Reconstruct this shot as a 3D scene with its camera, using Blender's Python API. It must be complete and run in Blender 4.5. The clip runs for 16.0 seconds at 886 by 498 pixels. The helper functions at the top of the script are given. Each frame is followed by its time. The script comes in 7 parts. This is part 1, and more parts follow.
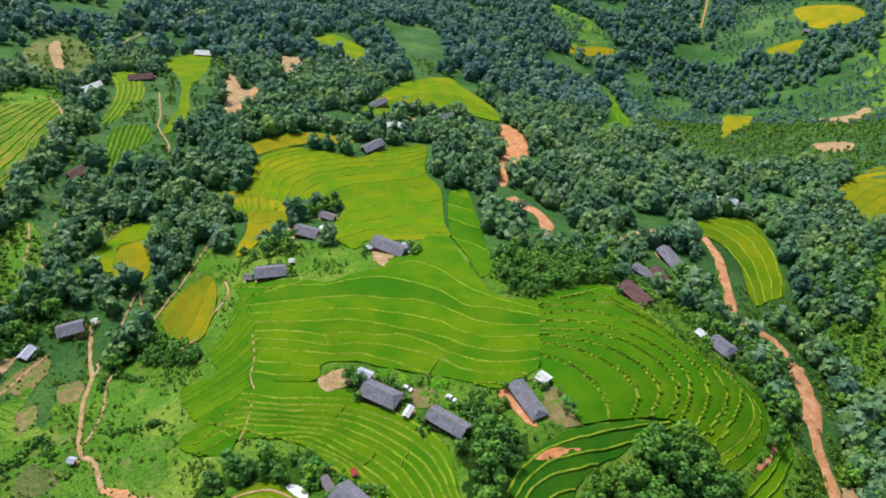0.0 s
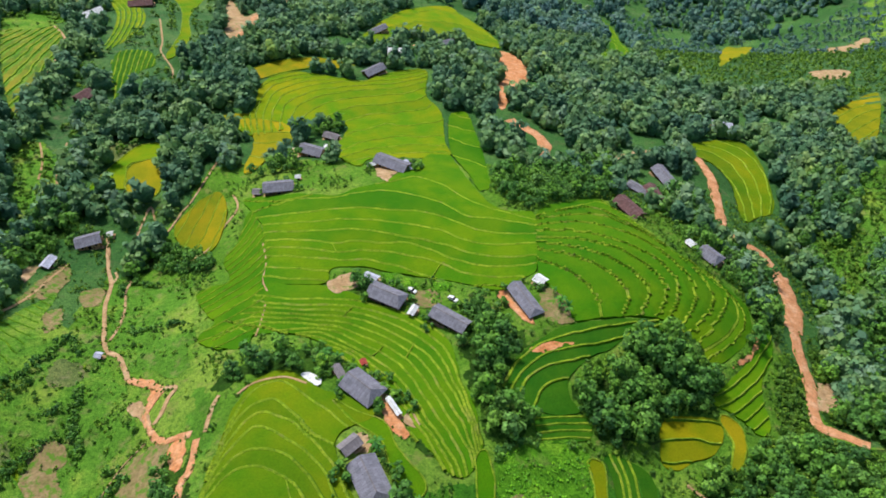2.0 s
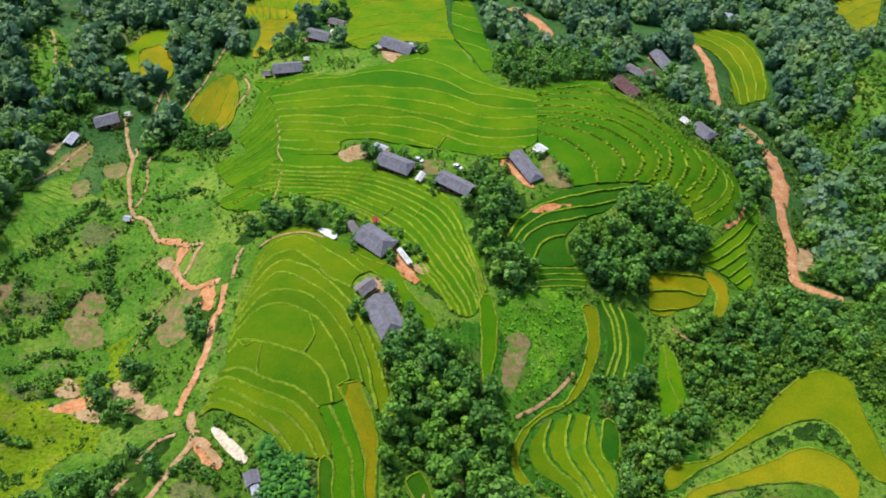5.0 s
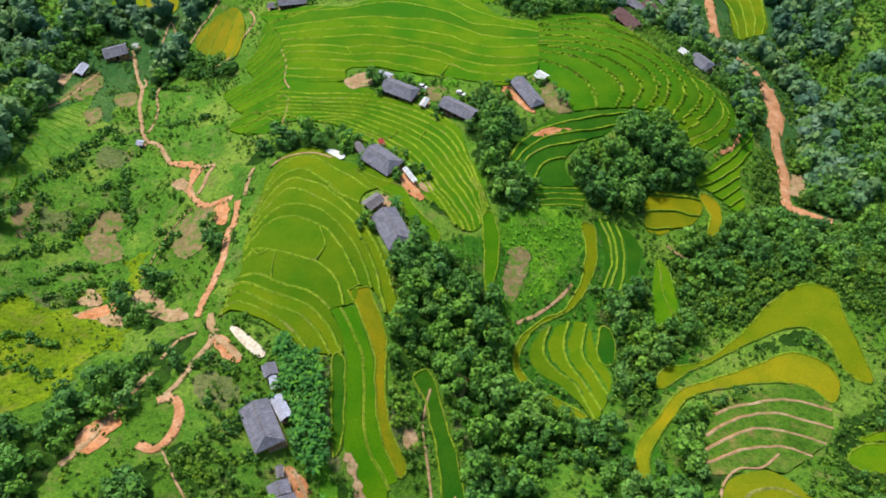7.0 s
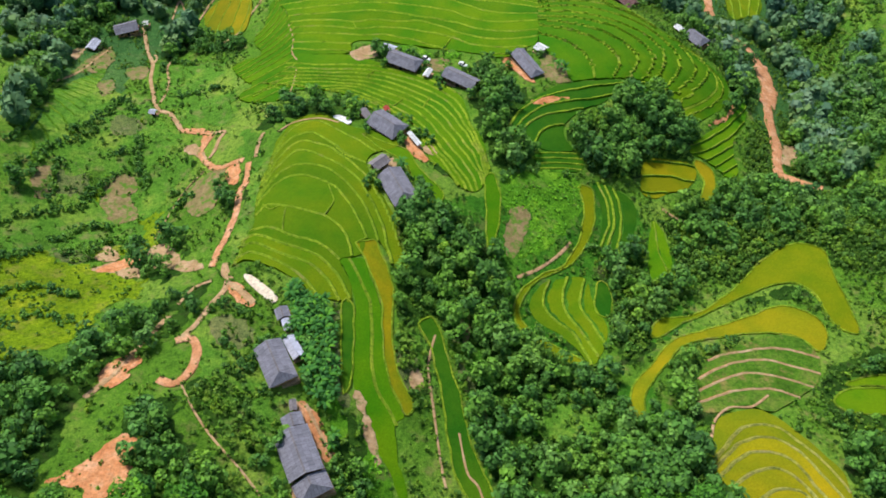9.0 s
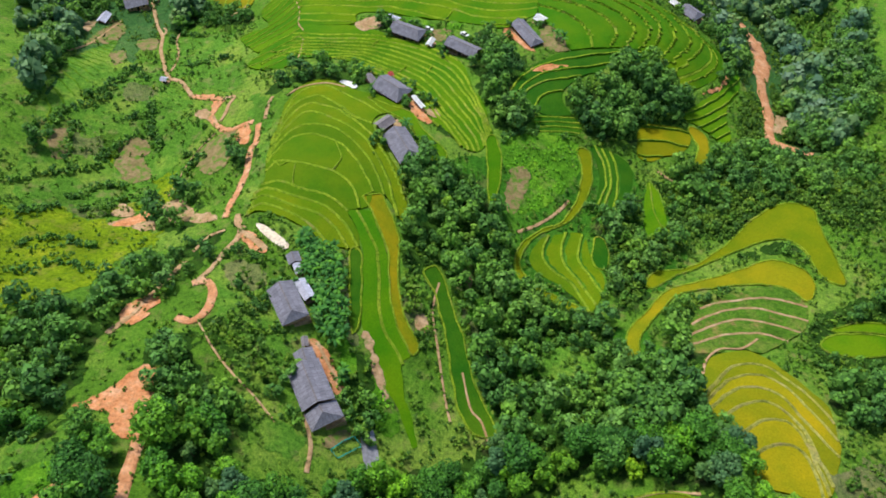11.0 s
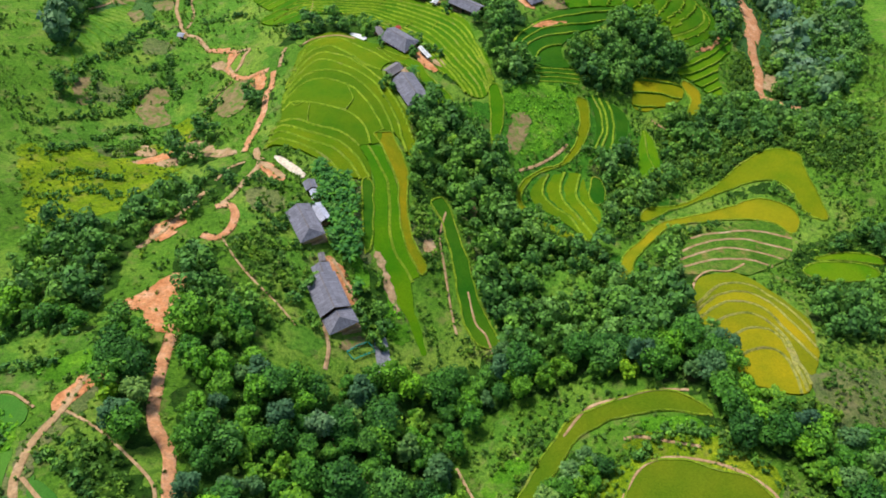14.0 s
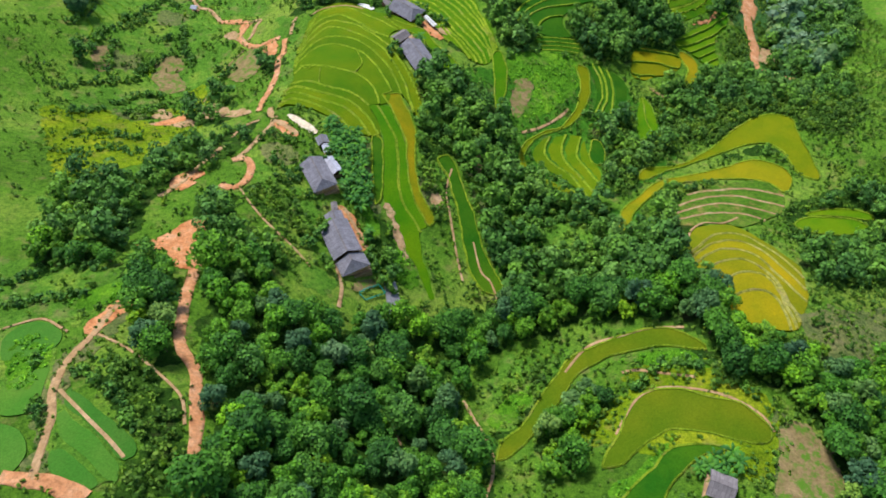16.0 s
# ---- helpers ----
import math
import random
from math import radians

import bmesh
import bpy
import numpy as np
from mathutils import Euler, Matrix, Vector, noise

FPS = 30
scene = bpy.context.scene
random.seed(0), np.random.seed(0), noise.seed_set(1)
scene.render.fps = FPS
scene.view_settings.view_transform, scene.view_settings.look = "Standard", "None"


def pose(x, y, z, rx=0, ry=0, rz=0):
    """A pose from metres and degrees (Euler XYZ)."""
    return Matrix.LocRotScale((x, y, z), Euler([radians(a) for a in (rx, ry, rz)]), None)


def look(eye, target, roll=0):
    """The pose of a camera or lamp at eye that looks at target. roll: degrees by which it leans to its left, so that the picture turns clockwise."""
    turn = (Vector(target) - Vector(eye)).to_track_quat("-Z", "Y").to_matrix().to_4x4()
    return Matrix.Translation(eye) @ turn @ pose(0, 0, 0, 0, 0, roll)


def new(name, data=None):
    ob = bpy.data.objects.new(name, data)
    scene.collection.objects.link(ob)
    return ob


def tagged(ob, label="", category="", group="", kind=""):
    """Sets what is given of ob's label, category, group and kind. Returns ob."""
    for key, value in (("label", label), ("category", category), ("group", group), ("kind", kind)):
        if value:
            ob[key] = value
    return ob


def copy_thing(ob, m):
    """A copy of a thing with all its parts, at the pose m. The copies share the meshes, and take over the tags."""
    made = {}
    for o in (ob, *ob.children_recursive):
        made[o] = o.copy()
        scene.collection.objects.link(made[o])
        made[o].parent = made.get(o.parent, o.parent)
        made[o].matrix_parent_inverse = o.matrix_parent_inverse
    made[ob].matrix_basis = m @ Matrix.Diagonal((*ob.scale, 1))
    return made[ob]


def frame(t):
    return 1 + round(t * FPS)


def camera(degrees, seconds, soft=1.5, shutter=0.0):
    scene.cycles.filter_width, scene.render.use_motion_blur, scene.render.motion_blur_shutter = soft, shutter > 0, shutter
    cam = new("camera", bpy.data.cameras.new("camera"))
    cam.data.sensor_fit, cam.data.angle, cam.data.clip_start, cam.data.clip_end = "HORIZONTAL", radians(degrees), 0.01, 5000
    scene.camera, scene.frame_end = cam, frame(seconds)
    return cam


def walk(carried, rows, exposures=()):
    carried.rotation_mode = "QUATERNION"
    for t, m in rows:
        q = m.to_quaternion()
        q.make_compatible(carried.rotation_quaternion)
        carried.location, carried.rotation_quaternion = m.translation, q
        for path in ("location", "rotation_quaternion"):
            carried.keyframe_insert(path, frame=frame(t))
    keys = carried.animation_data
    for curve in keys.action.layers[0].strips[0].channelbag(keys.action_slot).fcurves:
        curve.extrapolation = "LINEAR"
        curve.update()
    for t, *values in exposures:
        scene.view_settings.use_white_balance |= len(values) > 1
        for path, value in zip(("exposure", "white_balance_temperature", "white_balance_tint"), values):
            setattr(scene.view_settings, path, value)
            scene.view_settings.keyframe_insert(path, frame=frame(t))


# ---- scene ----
cam = camera(61.99, 16.0, soft=1.8)
# seconds, place, then turn, tilt and lean in degrees: a level flight backwards that tilts down for seven seconds
FLIGHT = (
    (0.0, -0.45, 45.96, 149.92, 0.04, -42.60, 0.01),
    (0.5, -0.82, 41.41, 149.97, -0.05, -43.74, 0.06),
    (1.0, -1.19, 36.90, 150.01, -0.11, -44.87, 0.08),
    (1.5, -1.56, 32.43, 150.05, -0.15, -45.96, 0.09),
    (2.0, -1.93, 27.99, 150.08, -0.18, -47.05, 0.07),
    (2.5, -2.30, 23.58, 150.10, -0.19, -48.12, 0.05),
    (3.0, -2.68, 19.21, 150.11, -0.19, -49.08, 0.02),
    (3.5, -3.05, 14.86, 150.12, -0.19, -50.18, -0.01),
    (4.0, -3.43, 10.54, 150.12, -0.19, -51.22, -0.04),
    (6.5, -5.36, -10.78, 150.07, -0.21, -55.79, -0.12),
    (7.0, -5.76, -15.01, 150.05, -0.23, -56.33, -0.11),
    (7.5, -6.15, -19.23, 150.03, -0.26, -56.36, -0.10),
    (8.0, -6.56, -23.44, 150.01, -0.29, -56.34, -0.07),
    (8.5, -6.96, -27.66, 149.99, -0.33, -56.22, -0.04),
    (9.0, -7.37, -31.87, 149.97, -0.38, -56.23, 0.00),
    (11.5, -9.50, -53.06, 149.89, -0.65, -56.36, 0.26),
    (12.0, -9.94, -57.34, 149.89, -0.70, -56.33, 0.31),
    (12.5, -10.39, -61.63, 149.89, -0.74, -56.41, 0.35),
    (13.0, -10.84, -65.95, 149.89, -0.78, -56.41, 0.39),
    (13.5, -11.30, -70.30, 149.91, -0.81, -56.37, 0.42),
    (14.0, -11.77, -74.67, 149.92, -0.82, -56.40, 0.44),
    (14.5, -12.24, -79.07, 149.95, -0.82, -56.38, 0.44),
    (15.0, -12.72, -83.51, 149.98, -0.80, -56.40, 0.43),
    (15.5, -13.21, -87.98, 150.02, -0.77, -56.39, 0.40),
    (16.0, -13.70, -92.49, 150.07, -0.71, -56.43, 0.35),
)
walk(cam, [(t, pose(x, y, z, 90 + tilt, 0, turn) @ pose(0, 0, 0, 0, 0, lean)) for t, x, y, z, turn, tilt, lean in FLIGHT])

# ---- light: a bright overcast noon ----
world = bpy.data.worlds.new("sky")
scene.world = world
world.use_nodes = True
_n, _l = world.node_tree.nodes, world.node_tree.links
_sky = _n.new("ShaderNodeTexSky")
_sky.sky_type, _sky.sun_disc = "NISHITA", False
_sky.sun_elevation, _sky.sun_rotation = radians(58), radians(-35)
_l.new(_sky.outputs[0], _n["Background"].inputs[0])
_n["Background"].inputs[1].default_value = 0.090
sun_data = bpy.data.lights.new("sun", "SUN")
sun_data.energy, sun_data.angle, sun_data.color = 2.9, radians(12), (1.0, 0.97, 0.94)
sun = new("sun", sun_data)
sun.matrix_world = look((-60, 90, 170), (0, 0, 0))
scene.view_settings.exposure = 0.56
# the lie of the land: a broad fall to the far valley, with knolls and hollows (x, y, rise in metres)
FALL = (-18.6, -75.0, -119.0, 20.5, 6.7, -10.8)
BROAD_HILLS_A = [
    (-450, 730, 14.6), (-450, 880, 9.8), (-300, 430, -1.7), (-300, 580, -4.2), (-300, 730, -10.8), (-300, 880, 1.6),
    (-300, 1030, 1.3), (-150, 280, -24.4), (-150, 430, 6.0), (-150, 580, 9.6), (-150, 730, -0.5), (-150, 1030, 2.1),
    (-150, 1180, -0.3), (0, 280, 8.0), (0, 430, 14.9), (0, 580, -9.6), (0, 730, 11.8), (0, 880, 12.6),
    (0, 1030, 0.2), (0, 1180, 1.1), (150, 280, 2.1), (150, 430, -8.7), (150, 730, -18.6), (150, 880, -19.5),
]
BROAD_HILLS_B = [
    (150, 1180, 6.3), (300, 280, 4.0), (300, 430, 3.0), (300, 580, 6.2), (300, 730, -23.8), (300, 880, -38.6),
    (300, 1030, -29.7), (300, 1180, -0.5), (300, 1330, 13.4), (450, 580, 8.9), (450, 730, -6.2), (450, 880, -16.5),
    (450, 1030, -24.3), (450, 1180, -10.5), (450, 1330, -1.8), (600, 880, 13.5), (600, 1030, 24.2), (600, 1180, 21.1),
    (750, 1480, 22.9), (900, 1480, 19.0),
]
BROAD_HILLS = BROAD_HILLS_A + BROAD_HILLS_B
KNOLLS_A = [
    (-108, -60, -1.5), (-66, -60, 11.0), (-24, -60, -3.8), (18, -60, 0.7), (60, -60, 8.8), (102, -60, -6.3),
    (-108, -18, -5.8), (-66, -18, 11.9), (-24, -18, -12.9), (18, -18, -14.6), (60, -18, 6.6), (102, -18, -5.1),
    (-108, 24, -2.2), (-24, 24, -3.1), (18, 24, -5.2), (60, 24, 10.0), (102, 24, 3.1), (-150, 66, 1.2),
    (-108, 66, -3.1), (-66, 66, 3.3), (-24, 66, 1.7), (18, 66, -6.6), (60, 66, -2.9), (102, 66, -7.6),
    (144, 66, -3.9), (-150, 108, -7.4), (-108, 108, -17.8), (-66, 108, 10.7), (-24, 108, 0.7), (18, 108, -1.7),
]
KNOLLS_B = [
    (60, 108, -4.1), (102, 108, 0.6), (144, 108, 14.0), (-150, 150, 6.1), (-108, 150, -7.5), (-66, 150, 8.4),
    (-24, 150, -1.2), (18, 150, 8.1), (60, 150, -2.7), (102, 150, -9.4), (144, 150, -8.9), (-108, 192, -2.8),
    (-66, 192, 5.0), (-24, 192, -3.9), (18, 192, 0.6), (60, 192, 5.8), (102, 192, 12.1), (144, 192, -11.2),
    (-150, 234, -7.7), (-108, 234, -4.2), (-66, 234, 5.7), (-24, 234, 4.3), (18, 234, 5.3), (60, 234, 5.4),
    (102, 234, 2.3), (144, 234, -3.8), (186, 234, -4.0), (-150, 276, 2.5), (-108, 276, 2.5), (-66, 276, 3.7),
]
KNOLLS_C = [
    (-24, 276, 4.4), (18, 276, 2.0), (144, 276, 3.6), (186, 276, -14.1),
]
KNOLLS = KNOLLS_A + KNOLLS_B + KNOLLS_C

# ---- the plan: fields, roads and bare or grassy patches, in metres ----
FIELDS = {
    "upper_terraces": ("lime", 3, 1.02, (5.88, -2.75, -1.16, -1.08, 2.01, -2.09, 2.02, -2.62, 3.07, 1.88),
        [(-114, 350), (-107, 366), (-108, 399), (-94, 416), (-65, 410), (-48, 408), (-32, 425), (-12, 433), (-11, 392), (-2, 368), (0, 329), (3, 312), (-9, 307), (-17, 305), (-36, 303), (-41, 293), (-55, 314), (-52, 345), (-62, 349), (-75, 342), (-80, 348), (-88, 341), (-101, 336)]),
    "middle_terraces": ("fresh", 0, 0.95, (),
        [(-90.2, 269.1), (-75.4, 267.6), (-63.3, 266.5), (-48.6, 262.1), (-39.1, 267.8), (-26.8, 275.2), (-14.5, 298), (-0.6, 317.2), (9.7, 282.7), (18.8, 257), (28.2, 250.6), (36.8, 250.8), (36, 233.4), (34.3, 217.4), (33, 208.4), (27.8, 205.3), (22, 200.2), (15.6, 199.8), (7.2, 203.7), (-3.6, 206.8), (-12.4, 208.7), (-23.5, 211.3), (-32.5, 213.5), (-43.4, 212), (-44.8, 204), (-57.8, 203.8), (-67.9, 205.8), (-69.3, 215.8), (-70.2, 223.8), (-72.5, 232.5), (-76.4, 244.3), (-82.4, 255.5)]),
    "front_terraces": ("fresh", 0, 1.37, (),
        [(-68, 205), (-57.8, 203.4), (-44.6, 202.3), (-33.6, 198.6), (-20.5, 191.9), (-7.8, 185.5), (0.3, 175.5), (3.1, 165.1), (4.3, 156.8), (7.8, 149.3), (9.3, 140), (10.4, 133.6), (8.5, 130.1), (6.9, 124.8), (3.9, 122.3), (-0.3, 123.7), (-4.6, 129.3), (-9.9, 134.1), (-12.6, 139.7), (-18.3, 148), (-26.3, 157.2), (-34.5, 165.1), (-41.1, 171.7), (-51.6, 176.3), (-65.7, 176.4), (-76.5, 170.9), (-80, 178.9), (-78.3, 185.3), (-70.9, 191.2)]),
    "west_terraces": ("green", 4, 1.29, (7.46, -9.09, -0.44, 2.33, 1.56, 8.65, 8.73, 1.74, 0.57, 1.30, -0.21, -0.09, -0.41, 0.06, 0.07),
        [(-85, 259), (-86, 236), (-89, 225), (-83, 211), (-95, 207), (-86, 191), (-82, 186), (-86, 178), (-77, 172), (-67, 171), (-65, 186), (-65, 193), (-69, 208), (-70, 227), (-78, 246)]),
    "east_terraces": ("fresh", 0, 1.88, (),
        [(38.6, 251.1), (53, 265.7), (70.9, 275.1), (78.7, 261.6), (85.5, 247), (94.4, 232.1), (105.6, 224.8), (114.7, 218.1), (120.3, 211.7), (118.6, 201.1), (111.8, 190), (103.8, 181.8), (96.3, 175.8), (92.3, 176.6), (90.4, 182.4), (83.9, 185.3), (78.6, 187.7), (75.5, 189.5), (63.1, 187.8), (52.2, 186), (44, 184.1), (43.2, 189.5), (40.8, 196.2), (36, 201.6), (34, 209.4)]),
    "hollow_terraces": ("deep", 0, -0.40, (),
        [(17.9, 152.7), (20.5, 162.9), (25, 169.8), (32.6, 176.8), (41.3, 182.1), (54.2, 185.1), (69.6, 187.8), (78, 187), (73.3, 182.8), (63, 179.8), (55.9, 174), (49.3, 170.7), (43.6, 165.7), (38.8, 158.7), (39.2, 153.1), (41.7, 149), (34.6, 146.5), (28.9, 147.5), (24.4, 149.8)]),
    "lower_hollow": ("deep", 3, -0.21, (1.36, -20.38, -0.10, 0.00, 3.70, 0.11, -0.00, 0.05, -0.00, -0.00),
        [(27, 145), (37, 147), (44, 147), (45, 142), (42, 139), (29, 137)]),
    "pool_field": ("mellow", 2, -0.58, (1.11, -7.21, -0.47, 0.81, -0.17, -1.22),
        [(68, 144), (70, 150), (77, 153), (90, 154), (91, 148), (86, 141), (79, 138), (72, 134), (67, 135)]),
    "narrow_strip": ("yellow", 0, 0.00, (),
        [(93, 157), (98, 154), (99, 147), (94, 137), (90, 136), (94, 146), (91, 154)]),
    "east_steps": ("green", 2, -1.07, (1.10, -10.23, 1.39, 9.44, 2.41, 2.61),
        [(128, 204), (124, 189), (113, 172), (111, 156), (106, 150), (101, 155), (95, 159), (90, 161), (103, 174), (116, 187)]),
    "garden_strip": ("green", 0, 0.00, (),
        [(8, 129), (11, 132), (13, 123), (12, 110), (8, 99), (8, 115)]),
    "winding_strip": ("mellow", 0, 0.00, (),
        [(42, 133), (47, 133), (47, 124), (46, 117), (41, 106), (34, 97), (26, 92), (20, 86), (17, 79), (18, 73), (23, 68), (31, 63), (35, 59), (31, 59), (26, 63), (20, 68), (16, 72), (15, 78), (18, 86), (25, 93), (33, 98), (39, 108), (42, 117), (43, 126)]),
    "winding_inner": ("olive", 0, -0.87, (),
        [(24.2, 88.7), (30, 91.8), (36.9, 93.9), (40.5, 92), (40.8, 85.1), (42.9, 78.3), (43.8, 71.5), (39.5, 62.4), (36.4, 58.8), (32.9, 65.1), (28.5, 70.3), (24.4, 73.1), (21.2, 76), (20.3, 80.5)]),
    "side_bands": ("deep", 0, -0.51, (),
        [(47.6, 135.3), (53.4, 135.4), (60.6, 132.5), (63.3, 127.4), (60, 114), (57.2, 108.6), (51.5, 107.3), (46.2, 107.9), (49.1, 117.1), (49.5, 127)]),
    "stream_paddies": ("green", 0, 0.00, (),
        [(68.2, 122.2), (70.5, 121.2), (72.2, 113), (71.6, 102.5), (67.7, 97.4), (63.1, 95.1), (63.5, 104.4)]),
    "spur_terraces": ("olive", 0, 1.19, (),
        [(-68.1, 80.6), (-66.8, 84), (-66.3, 87.3), (-66.4, 91.3), (-64.7, 95.3), (-63.7, 99.2), (-64.9, 105.4), (-65.2, 112.8), (-65.1, 121.3), (-64.1, 130.1), (-63.9, 139.8), (-62.6, 146.5), (-59.6, 153.4), (-55, 157.1), (-50, 157.7), (-43.4, 153.5), (-37, 149.2), (-31.9, 147.7), (-26.9, 145.7), (-21.8, 142.1), (-22.6, 138.9), (-28.2, 135.7), (-32, 130.1), (-30.3, 123.8), (-27.5, 117.4), (-24.2, 110.4), (-21.3, 105), (-20.4, 97.2), (-18.5, 91.1), (-17.1, 87.7), (-18.4, 84.1), (-20.7, 85.5), (-22.5, 89), (-23.8, 91.9), (-26.4, 94.8), (-29.7, 94), (-30.6, 88.2), (-36.9, 85.5), (-34.9, 81.1), (-32.7, 75.7), (-32.4, 70.8), (-35, 70.7), (-38, 70.9), (-41.1, 71.7), (-42.9, 71.7), (-46, 75), (-50.3, 77.8), (-55.4, 80.8), (-59.9, 83.1), (-64.2, 84)]),
    "spur_side": ("green", 0, 0.00, (),
        [(-35, 146), (-26, 141), (-19, 139), (-14, 129), (-8, 122), (-6, 117), (-9, 114), (-13, 116), (-16, 123), (-19, 131), (-22, 134), (-27, 137)]),
    "long_strips": ("green", 0, 0.00, (),
        [(-36.8, 85.1), (-29.7, 86.5), (-27.8, 80.6), (-24.8, 73.5), (-23.9, 64.4), (-22.8, 54.3), (-21.1, 48), (-18.7, 42.8), (-17, 39.1), (-19.3, 37.3), (-18.8, 29.9), (-18.1, 22.8), (-18.3, 27), (-16.3, 20.6), (-14.9, 14.5), (-16.2, 13.8), (-18.2, 19.1), (-20.4, 24.4), (-23.8, 29.5), (-22.8, 25), (-24.1, 32.1), (-26.5, 39.2), (-29.6, 44.9), (-31.1, 51.1), (-31.7, 59.5), (-31.1, 70.3), (-33.1, 77.5), (-35.4, 83.1)]),
    "channel_paddy": ("deep", 0, 0.00, (),
        [(-14, 68), (-10, 71), (-7, 65), (-5, 57), (-2, 47), (-1, 40), (1, 32), (6, 19), (0, 19), (-4, 26), (-6, 37), (-7, 47), (-9, 56), (-11, 63)]),
    "bend_field": ("mellow", 0, 0.00, (),
        [(57, 72), (61, 78), (74, 81), (88, 91), (101, 103), (111, 110), (117, 112), (122, 110), (124, 106), (123, 98), (123, 86), (123, 73), (120, 73), (116, 77), (115, 85), (113, 91), (108, 94), (99, 92), (86, 86), (75, 80), (67, 76), (59, 70)]),
    "ripe_field": ("yellow", 0, 0.00, (),
        [(44, 41), (46, 50), (53, 58), (63, 69), (77, 75), (90, 80), (100, 84), (105, 84), (111, 80), (113, 73), (108, 66), (104, 71), (98, 73), (89, 73), (78, 71), (66, 67), (59, 60), (50, 49), (47, 41)]),
    "fallow_steps": ("fallow", 0, 2.39, (),
        [(63.7, 49.1), (67.4, 56.6), (74.6, 64.2), (88, 69.7), (100.8, 72.9), (106.1, 66.7), (105.1, 58.5), (100.2, 52.6), (92.2, 47.5), (82.4, 42), (76, 43.8), (68.2, 41.4), (61.9, 41.6)]),
    "ripe_steps": ("gold", 0, 1.31, (),
        [(60.3, 26.5), (64, 36.2), (68.7, 40.1), (77.3, 42.5), (82, 40.4), (86.6, 34.9), (90.7, 28.5), (93.6, 23.5), (92.2, 16.7), (90.9, 11.6), (91, 10.6), (87.2, 4.8), (82.2, -2.2), (75.2, -2.8), (69.5, -1.2), (65.4, 1.5), (65.6, 7), (66.3, 13.5), (63.4, 17), (59.7, 20.9)]),
    "corner_paddy": ("fresh", 0, 0.00, (),
        [(103.6, 47.6), (109.3, 51.6), (119.4, 53.1), (128.1, 51.6), (130.4, 47.7), (122.9, 44.6), (113, 43.6), (105.6, 44)]),
    "corner_upper": ("fresh", 0, 0.00, (),
        [(110.6, 54.5), (119.3, 57.1), (128.8, 57.4), (133.7, 54.9), (132.7, 52.5), (119.8, 53.9), (111.9, 53.1)]),
    "stream_paddy": ("deep", 0, 0.00, (),
        [(44, 92.6), (47.1, 91.7), (47.6, 85.9), (45.7, 78.6), (42.4, 78.4), (41.4, 83)]),
    "bow_field": ("moss", 0, 0.00, (),
        [(0.4, -36.6), (2.4, -30.5), (6.3, -27), (9.5, -23.5), (12.2, -19.1), (14.9, -14.8), (18.4, -10.6), (21.1, -6.3), (25.9, -3.8), (32, -1.9), (38, -0.5), (42.4, 0), (49.1, -1.4), (52.6, -4.4), (55.4, -7.2), (56.6, -9.5), (53, -8.5), (49.3, -7), (43.9, -6.3), (38.4, -6.3), (32.7, -6.8), (28.1, -8.6), (24.2, -10.6), (20.8, -14.7), (18, -18.9), (15.3, -23.1), (11.2, -27.2), (7.9, -31.4), (4, -34.8)]),
    "knoll_field": ("moss", 0, 0.00, (),
        [(24.2, -40), (26.6, -35.8), (30.1, -31.3), (32.4, -26.6), (34.5, -22.6), (37.8, -19.7), (42.4, -19.4), (47.4, -20.5), (52.1, -22.8), (56.8, -24.5), (60.2, -26.5), (63, -30.5), (64, -33.5), (62.2, -36.4), (58.3, -36.4), (53.7, -34.8), (49.2, -33), (44.5, -31.7), (40.8, -31.5), (36.5, -33.9), (31.9, -37.2), (28.2, -39.9)]),
    "shade_field": ("deep", 0, 0.00, (),
        [(24.4, -51.4), (31.4, -44.4), (36, -40.8), (39.3, -37.4), (43.4, -36), (48.3, -36), (52.8, -37.7), (47.4, -38.9), (43.8, -40.8), (39.9, -44.1), (36.6, -47.4), (33, -52)]),
    "ochre_field": ("ochre", 2, 1.38, (1.72, -0.84, 0.07, 8.09, 2.31, 1.03),
        [(-119, 254), (-115, 269), (-105, 279), (-98, 267), (-95, 250), (-97, 235), (-108, 239)]),
    "west_meadow_field": ("lime", 0, 0.00, (),
        [(-167, 282), (-162, 309), (-157, 324), (-147, 327), (-142, 315), (-150, 310), (-156, 304), (-150, 284), (-156, 286)]),
    "west_ripe_field": ("yellow", 0, 0.00, (),
        [(-155, 303), (-150, 309), (-142, 312), (-134, 282), (-148, 281)]),
    "orange_brow": ("ochre", 0, 0.00, (),
        [(-119, 412), (-116, 421), (-101, 434), (-81, 440), (-57, 431), (-61, 424), (-79, 424), (-98, 415), (-112, 404)]),
    "flank_field": ("yellow", 3, 2.67, (1.91, -3.54, -1.43, 1.47, -0.03, -2.05, -0.24, -1.21, -0.46, 0.25),
        [(-125, 358), (-106, 361), (-82, 344), (-80, 323), (-86, 312), (-93, 293), (-97, 299), (-98, 324), (-105, 343)]),
    "west_crop": ("meadow", -1, 0.30, (),
        [(-156.5, 143.4), (-156.3, 162), (-159.8, 185.6), (-157.1, 200.1), (-152.4, 212.2), (-149.1, 196), (-146.3, 179.2), (-146.9, 163.3), (-149.6, 152.9), (-152.4, 140.7)]),
    "ridge_field": ("lime", 2, 3.19, (1.82, -1.55, 0.16, 1.06, -0.01, -1.66),
